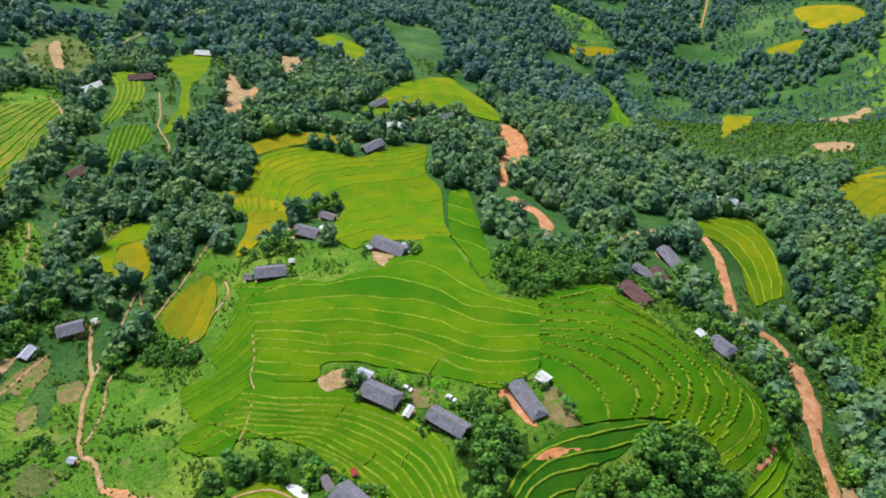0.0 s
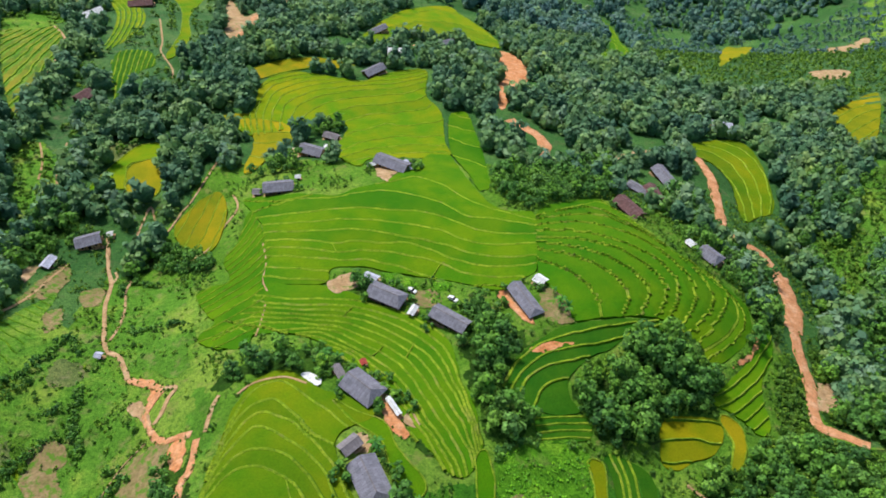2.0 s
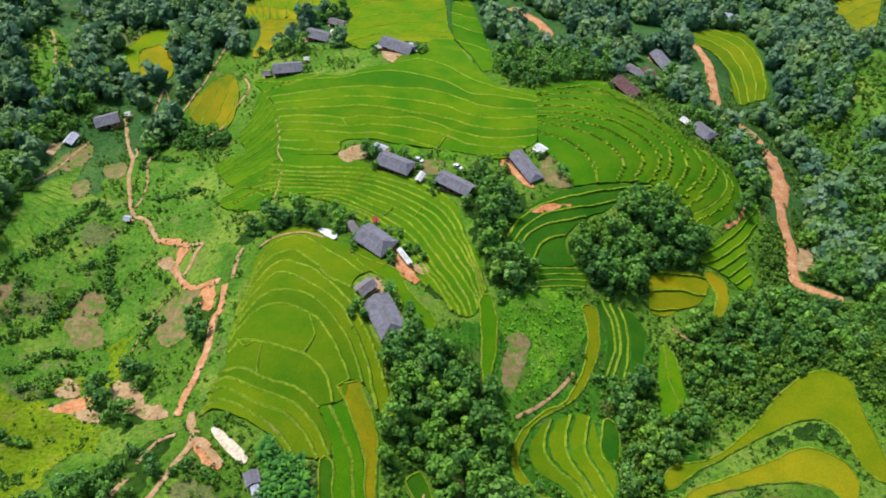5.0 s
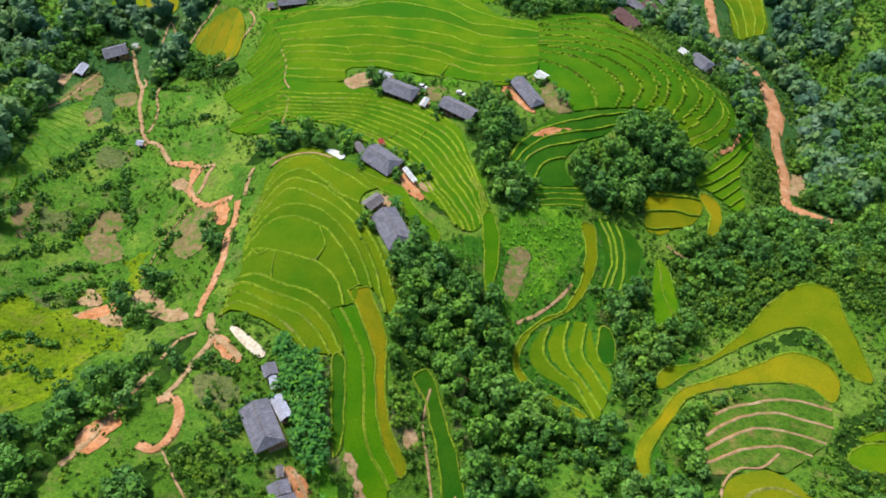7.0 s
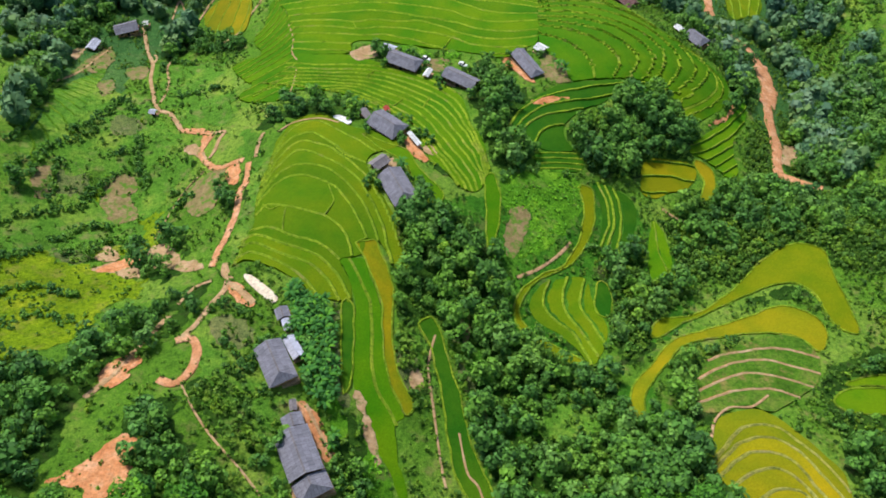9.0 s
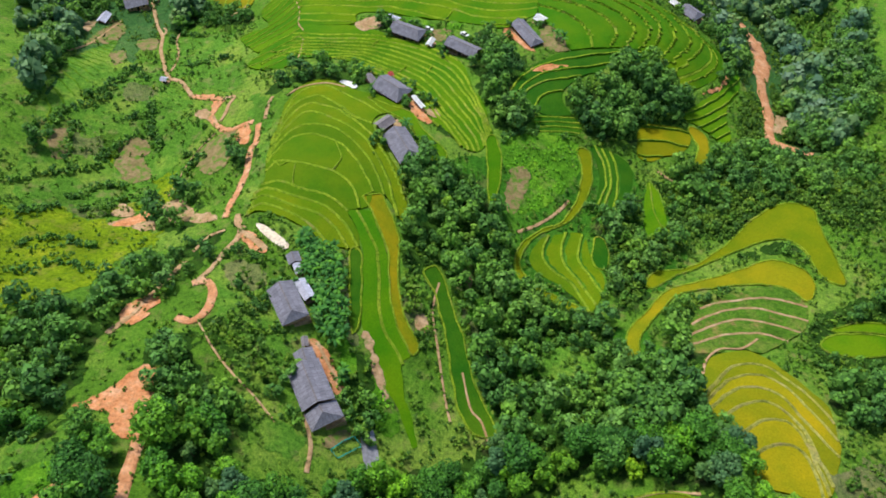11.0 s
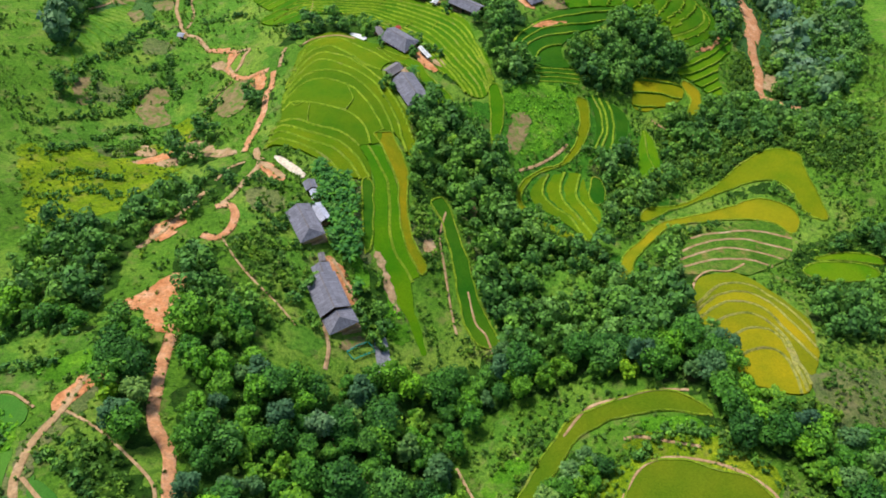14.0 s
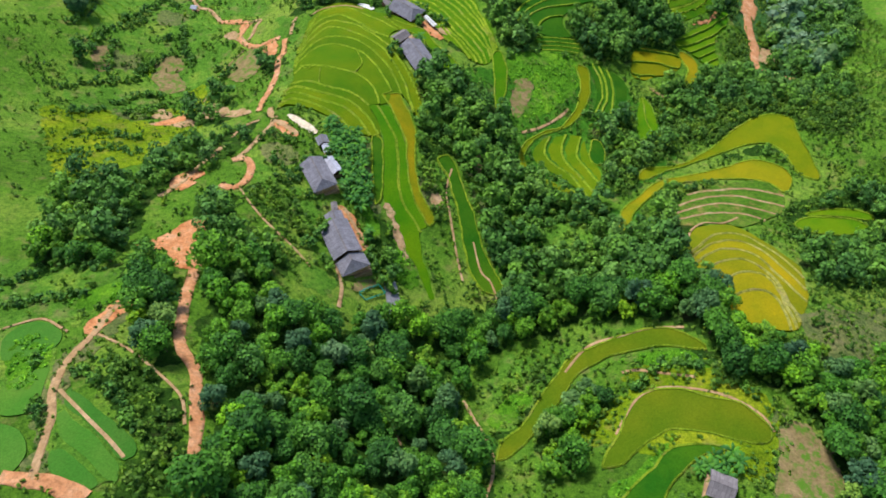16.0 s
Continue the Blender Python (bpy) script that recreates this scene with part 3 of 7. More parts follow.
ROADS = {
    "brown_bank": (1.0, [(-164.2, 193.1), (-160.6, 203.4), (-159.2, 221.2), (-156.9, 233.1)]),
    "plot_path": (0.5, [(-90.3, 135.6), (-95.2, 129.4), (-98.3, 121.4), (-99.8, 112.9), (-100.6, 105.5)]),
    "wash_side": (1.5, [(-92.2, 156.8), (-87, 156.5), (-88.1, 151.7), (-88.5, 146), (-89.8, 142.2)]),
    "red_road": (5.2, [(140.6, 350.5), (142.4, 334.6), (141.1, 316.9), (136.3, 293.8), (132.2, 272.2), (140.3, 265.0), (148.8, 260.2), (150.9, 246.6)]),
    "red_road_wide": (8.0, [(151.4, 247.7), (151.0, 236.4), (147.8, 221.6), (142.6, 209.0)]),
    "red_road_lower": (4.6, [(143.0, 209.8), (139.2, 194.9), (137.3, 180.7), (132.3, 166.1), (131.6, 158.6), (138.6, 155.0), (145.2, 150.6)]),
    "red_road_link": (3.2, [(-22.2, 487.2), (-2.4, 493.8), (17.7, 492.2), (35.4, 500.6)]),
    "forest_road": (6.0, [(36.6, 366.8), (44.3, 357.7), (51.0, 348.8), (53.3, 335.8), (50.1, 320.6)]),
    "east_yard_road": (2.7, [(91.6, 330.0), (103.1, 339.7), (114.8, 345.8)]),
    "west_path": (1.5, [(-147.8, 251.3), (-140.9, 232.1), (-135, 220.2), (-131.8, 207.3), (-125.9, 192.4), (-121.2, 181.5), (-118.2, 176.8)]),
    "west_path_lower": (1.9, [(-118.2, 176.8), (-113.6, 174.4), (-108.9, 168), (-106.2, 163.4)]),
    "west_path_side": (0.9, [(-127.4, 222.2), (-126.9, 214.8), (-122.2, 201.9), (-120.2, 192.3), (-120.1, 182.8)]),
    "valley_path": (1.0, [(-135, 220.2), (-134.6, 225.1), (-136.7, 228.9)]),
    "loop_path": (0.9, [(-131.2, 233.8), (-135.0, 250.6), (-135.3, 262.3), (-134.6, 271.7), (-129.7, 261.9), (-124.2, 252.3), (-121.4, 255.9), (-118.9, 265.9), (-115.6, 276.6), (-112.8, 303.2), (-111.8, 319.4)]),
    "field_path": (0.9, [(-105.5, 231.1), (-98.5, 237.3), (-95.9, 248.3), (-91.9, 263.1), (-96.6, 274.8)]),
    "red_wash": (2.3, [(-106.1, 163.1), (-99.2, 160.3), (-92.2, 156.8), (-92.8, 154.5), (-94, 150.2), (-94, 146), (-90.5, 140.6), (-87, 136.5), (-83, 134.3), (-78.3, 134.9), (-74.7, 134.6)]),
    "red_path_up": (1.3, [(-69.9, 148.8), (-70.7, 143.8), (-70.5, 139.2), (-70.1, 134.4)]),
    "red_path": (2.2, [(-72.3, 132.3), (-71.5, 126.7), (-71.1, 120.7), (-72.5, 117.3), (-71.1, 106.2), (-71.6, 100.4), (-72, 94.8), (-73.1, 89.6), (-73.4, 82.9)]),
    "red_path_mid": (1.6, [(-69.2, 83.6), (-69, 79.6), (-65.9, 76.5)]),
    "saddle_path": (1.7, [(-69.1, 82.7), (-67.1, 74.8), (-70.4, 66.9), (-73.9, 58.7), (-76.6, 55.8)]),
    "saddle_loop": (2.2, [(-76.6, 55.8), (-72.8, 56.4), (-70.2, 52.6), (-70.2, 47.3), (-71.8, 43.5), (-73.8, 42.1), (-77.7, 43.5)]),
    "house_path": (0.5, [(-71.4, 41.8), (-65.9, 33.5), (-60.4, 27.1), (-54.4, 21.3), (-48.3, 14.6)]),
    "pond_yard": (1.8, [(-67.3, 75.9), (-62.9, 72.4), (-58.4, 67.7)]),
    "slope_path": (0.9, [(-72.1, 77.0), (-76.7, 75.2), (-80.0, 69.2)]),
    "slip_path": (1.7, [(-81.2, 65.1), (-85.9, 55.3), (-89.7, 45.1), (-94.0, 38.2)]),
    "ravine_road": (2.4, [(-76.8, 15.3), (-75.1, 6.3), (-74.3, -4.3), (-73.0, -12.1), (-71.0, -19.1), (-67.9, -23.7), (-65.5, -27.4), (-64.2, -32.6), (-62.4, -39.4), (-61.5, -44.6), (-60.0, -49.9)]),
    "low_path": (0.6, [(-89.4, -16.9), (-80.7, -21.7), (-72.1, -28.4), (-66.6, -33.7), (-64.3, -40.0)]),
    "west_road": (1.6, [(-86.3, -3.1), (-89.0, -8.1), (-90.3, -16.1), (-92.8, -24.9), (-92.3, -32.6), (-89.5, -39.6), (-88.5, -46.0), (-87.3, -53.0)]),
    "west_junction": (3.1, [(-93.7, -52.4), (-88.1, -52.9), (-82.6, -53.9), (-76.7, -56.7)]),
    "west_spur_path": (0.6, [(-113.2, -14.6), (-109.1, -12.4), (-104.2, -11.5), (-96.9, -15.8)]),
    "west_field_path": (0.8, [(-91.1, -32.6), (-83.2, -39.1), (-76.4, -44.7), (-72.7, -48.2)]),
    "terrace_path": (0.6, [(-65.6, 200.6), (-68.7, 207.7), (-69.9, 219.1), (-73.7, 231.8)]),
    "terrace_path_low": (0.6, [(-64.8, 192.8), (-64.3, 182.4), (-64.6, 175.9)]),
    "far_road": (2.3, [(-284.5, 642.9), (-297.0, 686.7), (-297.3, 721.9), (-302.4, 763.3), (-311.7, 796.5)]),
    "far_road_top": (2.3, [(-294.2, 792.7), (-281.8, 809.3), (-284.5, 858.3)]),
    "far_west_path": (1.1, [(-200.9, 503.3), (-184.7, 457.9), (-180.0, 439.5), (-166.3, 415.9), (-161.8, 401.4)]),
    "far_west_lane": (1.4, [(-228.7, 354.9), (-232.0, 377.3), (-234.4, 406.4), (-240.2, 440.2), (-248.8, 459.3), (-262.6, 476.5)]),
    "left_lane": (0.9, [(-204.9, 321.8), (-196.5, 304.8), (-191.5, 288.7)]),
    "left_lane_two": (0.9, [(-192.5, 323.9), (-188.5, 306.0), (-184.6, 292.1), (-179.2, 279.7)]),
    "slide_road": (3.6, [(-141.8, 462.8), (-136.0, 492.8), (-138.0, 521.2), (-130.0, 537.0)]),
    "river_path": (0.7, [(-3.1, -47.2), (-1.0, -40.6), (-0.7, -34.0), (-3.1, -27.1), (-7.2, -18.4)]),
    "wood_path": (0.5, [(-38.9, -8.9), (-35.4, -18.6), (-31.1, -22.5), (-25.5, -28.6), (-22.5, -35.3)]),
    "house_lane": (0.9, [(-42.8, 25.8), (-42.0, 17.7), (-40.0, 10.3), (-40.1, 3.2)]),
    "valley_road": (2.7, [(415.1, 1165.3), (444.1, 1242.5), (479.7, 1341.1)]),
    "lane_east": (0.8, [(73.5, 129.1), (80.0, 124.4), (88.7, 122.4), (96.7, 124.1)]),
    "spring_path": (0.8, [(34.5, -12.7), (38.5, -12.8), (44.8, -15.1), (50.9, -17.1)]),
    "long_lane": (0.9, [(-41.4, 39.1), (-37.2, 31.9), (-34.2, 26.1)]),
    "garden_bank": (1.1, [(36.6, 107.8), (31.0, 101.1), (23.8, 94.7), (16.9, 90.5)]),
    "spur_bank": (0.8, [(-43.2, 152.0), (-50.9, 154.7), (-59.7, 152.4), (-64.2, 147.6)]),
    "field_edge": (0.6, [(-8.9, 65.1), (-10.9, 54.8), (-9.3, 41.7), (-7.4, 27.4), (-6.1, 21.6)]),
    "field_edge_two": (0.6, [(-2.6, 36.5), (-0.8, 26.3), (2.1, 22.4), (3.9, 16.5)]),
    "pond_rim": (0.7, [(29.5, -31.1), (35.2, -22.6), (39.8, -19.5), (46.4, -19.6), (56.0, -23.0), (63.0, -28.5), (64.7, -33.4)]),
    "bow_rim": (0.7, [(20.7, -9.9), (27.5, -2.7), (36.5, -1.0), (43.8, -0.1), (52.0, -1.3)]),
    "barley_rim": (0.6, [(84.0, 48.0), (77.0, 43.4), (70.4, 42.7), (64.8, 38.1), (61.6, 31.8)]),
}
PATCHES = {
    "road_verge": ("dull", [(-89.6, -52), (-91.9, -43.4), (-94.9, -33.9), (-95.3, -24.8), (-92.8, -17.7), (-89.7, -12.9), (-85.4, -7.2), (-83.4, -10.3), (-86.3, -16.6), (-87.4, -19.4), (-89.7, -28.5), (-89.5, -33.7), (-87.9, -40.6), (-85.8, -51.7)]),
    "loop_verge": ("dull", [(66.1, -29.6), (68.5, -28.7), (67.4, -35.5), (63.7, -44.1), (61.8, -51.4), (59.3, -51.5), (61.6, -42.8)]),
    "upper_plot": ("earth", [(-160.5, 212.3), (-159.1, 232.6), (-152.9, 224.1), (-153.3, 207.3)]),
    "taro_strip": ("crop", [(25.1, -45.3), (30.7, -42.5), (35.3, -38.8), (40, -34.6), (42.8, -33.4), (40.2, -36.2), (34.9, -41.2), (30.6, -45.2), (26, -49.4)]),
    "taro_upper": ("crop", [(34.4, -9.1), (38.2, -7.2), (45, -7.7), (51.3, -9.9), (54, -12.7), (48.1, -12.2), (41.7, -10.1), (36.3, -10.1)]),
    "taro_left": ("crop", [(-1.3, -24.9), (3.3, -18.7), (8.3, -14.2), (11.1, -12.5), (9.8, -16.5), (5.4, -21.1), (1.2, -26.6)]),
    "red_slide": ("red", [(35, 507), (50, 513), (59, 471), (52, 430), (40, 399), (34, 380), (31, 396), (36, 440), (37, 480)]),
    "east_bare": ("tan", [(87, 328), (97, 339), (117, 350), (116, 343), (101, 332), (90, 325)]),
    "wash_fan": ("tan", [(-102.3, 152.5), (-98.7, 153), (-93.8, 147.9), (-90.6, 141.2), (-94.1, 143.5), (-99.6, 147.9)]),
    "wash_top": ("red", [(-102, 162.9), (-95.3, 160.2), (-91.8, 156), (-93.1, 151.1), (-95.9, 153.7), (-95.7, 157.2), (-99.5, 159.2)]),
    "fallow_plot": ("earth", [(-95.1, 128.9), (-88.7, 133.6), (-82.2, 133.4), (-80.3, 123.5), (-80.2, 113.9), (-82.5, 111.1), (-86.7, 111.5), (-93.8, 119.4)]),
    "fallow_side": ("red", [(-81, 132.9), (-76.9, 133.5), (-74.3, 127.8), (-74, 122.1), (-77.6, 123.5)]),
    "scar_a": ("tan", [(-119, 99), (-117, 103), (-112, 101), (-110, 97), (-115, 97)]),
    "scar_b": ("red", [(-115, 93), (-107, 98), (-102, 95), (-106, 91), (-113, 91)]),
    "yard_mid": ("tan", [(-44, 204), (-36, 210), (-33, 203), (-40, 199)]),
    "yard_top": ("tan", [(-33, 291), (-22, 293), (-24, 282), (-26, 274), (-30, 279)]),
    "yard_upper": ("tan", [(-80, 314), (-72, 321), (-69, 311), (-78, 307)]),
    "slip_red": ("red", [(-93, 44), (-92, 50), (-86, 52), (-84, 49), (-87, 45), (-85, 45), (-88, 41)]),
    "slip_low": ("red", [(-94, 15), (-89, 18), (-81, 21), (-81, 26), (-77, 27), (-77, 21), (-76, 15), (-80, 12), (-87, 16)]),
    "junction_red": ("red", [(-94, -15), (-91, -8), (-86, -3), (-86, -6), (-89, -13), (-90, -17)]),
    "pond_red": ("red", [(-67, 75), (-63, 75), (-58, 68), (-60, 67), (-64, 70)]),
    "brown_bed": ("earth", [(16, 117), (23, 118), (21, 108), (18, 100), (14, 99)]),
    "slide_west": ("tan", [(-165, 541), (-168, 570), (-146, 519), (-139, 538), (-131, 540), (-135, 507), (-135, 487), (-144, 463)]),
    "slide_top": ("tan", [(-147, 643), (-128, 651), (-118, 609), (-122, 584), (-119, 554), (-124, 562)]),
    "scar_east": ("tan", [(396, 716), (427, 716), (462, 747), (449, 716), (387, 656)]),
    "scar_east_low": ("tan", [(299, 543), (331, 550), (322, 527), (295, 518)]),
    "side_soil": ("red", [(28, 172), (40, 175), (45, 174), (40, 172), (30, 170)]),
    "bank_soil": ("red", [(102, 177), (112, 185), (119, 195), (120, 195), (113, 184), (103, 176)]),
    "west_soil_a": ("earth", [(-163, 214), (-159, 230), (-156, 229), (-155, 216), (-161, 202)]),
    "west_soil_b": ("tan", [(-171, 223), (-168, 229), (-166, 224), (-166, 216)]),
    "right_bank": ("tan", [(139, 180), (148, 182), (147, 172), (137, 166), (135, 170)]),
    "shore_bare": ("earth", [(66, -33), (73, -31), (77, -39), (75, -49), (60, -50), (64, -39)]),
    "stony_strip": ("stone", [(-29, 16), (-27, 17), (-25, 11), (-25, 7), (-27, 5)]),
    "orchard_soil": ("earth", [(-1, 73), (1, 76), (1, 66), (-1, 64)]),
    "yellow_slope": ("sun", [(-151, 90), (-144, 94), (-137, 99), (-124, 96), (-101, 87), (-94, 75), (-103, 72), (-106, 59), (-114, 54), (-121, 50), (-128, 50)]),
    "mead_a": ("meadow", [(-113, 177), (-116, 195), (-123, 212), (-114, 216), (-97, 217), (-96, 205), (-87, 189), (-88, 178), (-86, 163), (-97, 164)]),
    "mead_b": ("meadow", [(-124, 7), (-110, 8), (-96, 8), (-90, 8), (-95, -11), (-112, -17)]),
    "mead_c": ("meadow", [(-74, 56), (-68, 64), (-58, 58), (-53, 47), (-47, 38), (-48, 26), (-52, 22), (-60, 30), (-68, 42), (-70, 51)]),
    "mead_d": ("meadow", [(-138, 182), (-120, 171), (-106, 159), (-98, 148), (-97, 138), (-105, 127), (-115, 124), (-128, 136)]),
    "mead_e": ("meadow", [(-112, -17), (-105, -16), (-99, -18), (-95, -28), (-94, -32), (-103, -33)]),
    "mead_f": ("meadow", [(-90, -37), (-83, -40), (-75, -46), (-72, -50), (-76, -54), (-84, -51)]),
    "mead_g": ("meadow", [(3, -5), (15, -3), (23, -6), (14, -16), (4, -27), (-3, -20)]),
    "mead_h": ("dull", [(86, 3), (117, 10), (107, -8), (93, -14), (84, -10)]),
    "mead_i": ("sun", [(21, -30), (33, -20), (37, -13), (55, -13), (62, -22), (66, -26), (65, -37), (58, -46), (52, -44)]),
    "garden": ("crop", [(14, 131), (25, 136), (37, 139), (43, 133), (43, 124), (38, 115), (31, 107), (24, 101), (18, 99), (23, 110), (23, 118), (15, 117)]),
    "mead_j": ("meadow", [(-20, 62), (-12, 63), (-9, 50), (-11, 40), (-15, 46), (-19, 52)]),
    "mead_k": ("scrub", [(208, 614), (329, 802), (217, 528), (196, 524), (191, 550)]),
    "mead_l": ("meadow", [(184, 295), (198, 283), (222, 315), (243, 354), (265, 364), (231, 294), (213, 277), (187, 239), (178, 238)]),
    "mead_m": ("meadow", [(-211, 318), (-202, 322), (-190, 306), (-178, 276), (-184, 251), (-209, 303)]),
    "strip_path": ("tan", [(-30, 43), (-28, 43), (-25, 35), (-23, 27), (-24, 26), (-26, 33)]),
    "bank_path": ("dull", [(-38, 71), (-36, 71), (-35, 59), (-34, 49), (-32, 42), (-33, 41), (-36, 52)]),
    "pond_yard_pale": ("pale", [(-63, 78), (-61, 78), (-56, 74), (-52, 70), (-53, 68), (-56, 70), (-61, 75)]),
    "bend_yard": ("red", [(-21, 146), (-18, 148), (-12, 137), (-10, 136), (-12, 133), (-16, 135)]),
    "tarpaulin": ("white", [(-46, 156), (-43, 157), (-39, 154), (-40, 151)]),
    "yard_strip": ("red", [(18, 196), (21, 199), (30, 185), (28, 183)]),
    "yard_soil": ("earth", [(33, 197), (40, 200), (44, 188), (44, 183), (35, 184)]),
    "barn_yard": ("tan", [(-26, 133), (-23, 133), (-22, 128), (-25, 126)]),
    "long_yard": ("red", [(-44, 39), (-41, 39), (-36, 31), (-34, 26), (-35, 25), (-39, 30)]),
    "court_soil": ("earth", [(-38, 12), (-33, 16), (-31, 14), (-36, 10)]),
    "trio_yard": ("earth", [(-13, 200), (-5, 201), (-2, 195), (-5, 192), (-11, 193)]),
    "rank_weeds": ("meadow", [(-122, 132), (-110, 136), (-103, 127), (-109, 117), (-119, 120)]),
    "pale_grass": ("dull", [(-171, 322), (-160, 329), (-154, 314), (-163, 308)]),
    "scar_c": ("tan", [(-101, 101), (-93, 100), (-86, 90), (-91, 87), (-97, 92)]),
    "scar_d": ("tan", [(-89, 88), (-81, 88), (-76, 83), (-83, 83)]),
    "west_plot_a": ("earth", [(-149, 196), (-146, 202), (-141, 193), (-143, 186)]),
    "west_plot_b": ("earth", [(-144, 214), (-137, 218), (-133, 207), (-139, 204)]),
    "far_slope_b": ("scrub", [(251, 869), (301, 942), (327, 897), (206, 594), (168, 553)]),
    "high_slope": ("scrub", [(420, 1120), (488, 1151), (537, 1130), (523, 1051), (480, 1053), (431, 1041)]),
    "valley_light": ("scrub", [(256, 998), (297, 1034), (273, 856), (241, 861)]),
    "valley_slope": ("scrub", [(156, 1161), (201, 1157), (240, 1113), (279, 1078), (247, 1045), (188, 1061)]),
    "west_far_grass": ("scrub", [(-409, 772), (-356, 806), (-330, 767), (-352, 728), (-385, 734)]),
    "west_far_plots": ("tan", [(-336, 622), (-338, 646), (-296, 563), (-296, 553)]),
    "far_ridge_grass": ("meadow", [(-300, 484), (-287, 503), (-269, 500), (-260, 485), (-275, 471), (-291, 467)]),
    "meadow_main": ("meadow", [(-160, 181), (-148, 192), (-125, 184), (-115, 160), (-124, 145), (-134, 139), (-143, 138)]),
    "meadow_low": ("sun", [(-130, 127), (-116, 130), (-102, 118), (-98, 101), (-111, 99), (-125, 107)]),
    "meadow_path": ("meadow", [(-139, 225), (-113, 212), (-91, 195), (-89, 168), (-108, 169), (-121, 186)]),
    "meadow_wide": ("meadow", [(-155, 123), (-137, 128), (-115, 121), (-106, 105), (-128, 103), (-145, 96)]),
    "bank_green": ("meadow", [(-79, 153), (-70, 148), (-67, 130), (-64, 112), (-65, 105), (-66, 94), (-66, 88), (-68, 85), (-70, 106), (-70, 120)]),
    "slope_green": ("meadow", [(-57, 22), (-53, 25), (-45, 14), (-42, 9), (-46, 6), (-52, 12)]),
    "east_dry": ("dull", [(89, 3), (105, 6), (113, 4), (107, -8), (94, -10)]),
    "stream_green": ("meadow", [(20, 42), (27, 46), (34, 43), (35, 37), (27, 35), (20, 36)]),
    "mid_green": ("crop", [(-27, 27), (-22, 27), (-20, 18), (-25, 17)]),
    "path_verge": ("dull", [(-4, 65), (-3, 65), (3, 50), (6, 38), (5, 37), (0, 48)]),
    "stone_slab": ("stone", [(-28, 16), (-26, 17), (-24, 8), (-25, 6), (-27, 6), (-27, 11)]),
    "bed_a": ("crop", [(-5, 205), (-2, 207), (2, 203), (1, 200), (-4, 201)]),
    "bed_b": ("crop", [(-9, 199), (-5, 201), (-2, 195), (-4, 193), (-8, 195)]),
    "bed_c": ("crop", [(-25, 209), (-21, 211), (-13, 206), (-11, 203), (-20, 203)]),
    "bed_d": ("crop", [(-38, 52), (-34, 43), (-31, 34), (-33, 31), (-36, 39)]),
    "bed_e": ("crop", [(-27, 27), (-25, 31), (-20, 21), (-20, 17), (-25, 17)]),
    "bed_f": ("crop", [(-108, -17), (-100, -18), (-96, -28), (-102, -32)]),
    "bed_g": ("crop", [(-101, -5), (-93, 1), (-88, -3), (-95, -9)]),
    "bed_h": ("crop", [(39, -10), (49, -9), (56, -13), (54, -15), (45, -13)]),
    "bed_i": ("crop", [(0, -23), (8, -14), (11, -18), (4, -25)]),
    "fish_pond": ("tan", [(-14, 140), (-11, 143), (-8, 140), (-9, 137), (-12, 138)]),
    "slip_scar": ("red", [(-89, -8), (-86, -3), (-84, -5), (-87, -11), (-90, -14)]),
    "slip_head": ("red", [(-85, 17), (-79, 20), (-76, 19), (-76, 12), (-78, 13)]),
    "scrub_east": ("scrub", [(208, 614), (303, 867), (344, 843), (386, 845), (430, 841), (474, 873), (545, 878), (343, 494), (284, 478), (255, 488), (219, 472), (189, 479), (181, 520)]),
    "ridge_grass": ("meadow", [(176, 1213), (205, 1185), (244, 1134), (247, 1071), (209, 1030), (172, 1009), (196, 1067), (188, 1125)]),
    "valley_grass": ("scrub", [(376, 1153), (461, 1172), (505, 1251), (574, 1220), (548, 1116), (507, 1045), (471, 1074), (457, 1160), (399, 1137)]),
    "far_west_plots": ("dull", [(-349, 612), (-347, 671), (-297, 622), (-262, 534), (-288, 527), (-309, 538)]),
    "west_meadow": ("meadow", [(-298, 481), (-270, 483), (-250, 459), (-240, 431), (-229, 381), (-229, 355), (-231, 348)]),
    "west_meadow_two": ("scrub", [(-244, 520), (-223, 540), (-215, 604), (-184, 610), (-155, 478), (-164, 438), (-176, 440), (-159, 395), (-185, 382), (-210, 419), (-221, 459)]),
    "west_meadow_low": ("scrub", [(-213, 346), (-213, 378), (-218, 422), (-207, 415), (-202, 360), (-189, 322), (-197, 315)]),
    "brow_scrub": ("scrub", [(-53, 800), (-17, 874), (3, 765), (-8, 658), (-34, 659)]),
    "plot_one": ("earth", [(-150, 136), (-147, 140), (-144, 138), (-142, 125), (-146, 125)]),
    "plot_two": ("earth", [(-128, 137), (-120, 140), (-116, 132), (-125, 130)]),
    "plot_three": ("earth", [(-127, 129), (-119, 131), (-112, 119), (-120, 117)]),
    "plot_four": ("dull", [(-134, 172), (-124, 170), (-123, 161), (-131, 161)]),
    "plot_five": ("dull", [(-143, 138), (-136, 143), (-132, 130), (-137, 122)]),
    "plot_six": ("dull", [(-152, 121), (-143, 124), (-139, 118), (-147, 113)]),
    "net_slab": ("dull", [(-136.7, 107.3), (-130.5, 101.5), (-122.8, 105), (-121, 97.7), (-128.7, 95.7)]),
    "scar_e": ("tan", [(-117, 93), (-112, 96), (-103, 93), (-98, 85), (-108, 89)]),
    "scar_f": ("tan", [(-118, 105), (-112, 101), (-111, 97), (-116, 100)]),
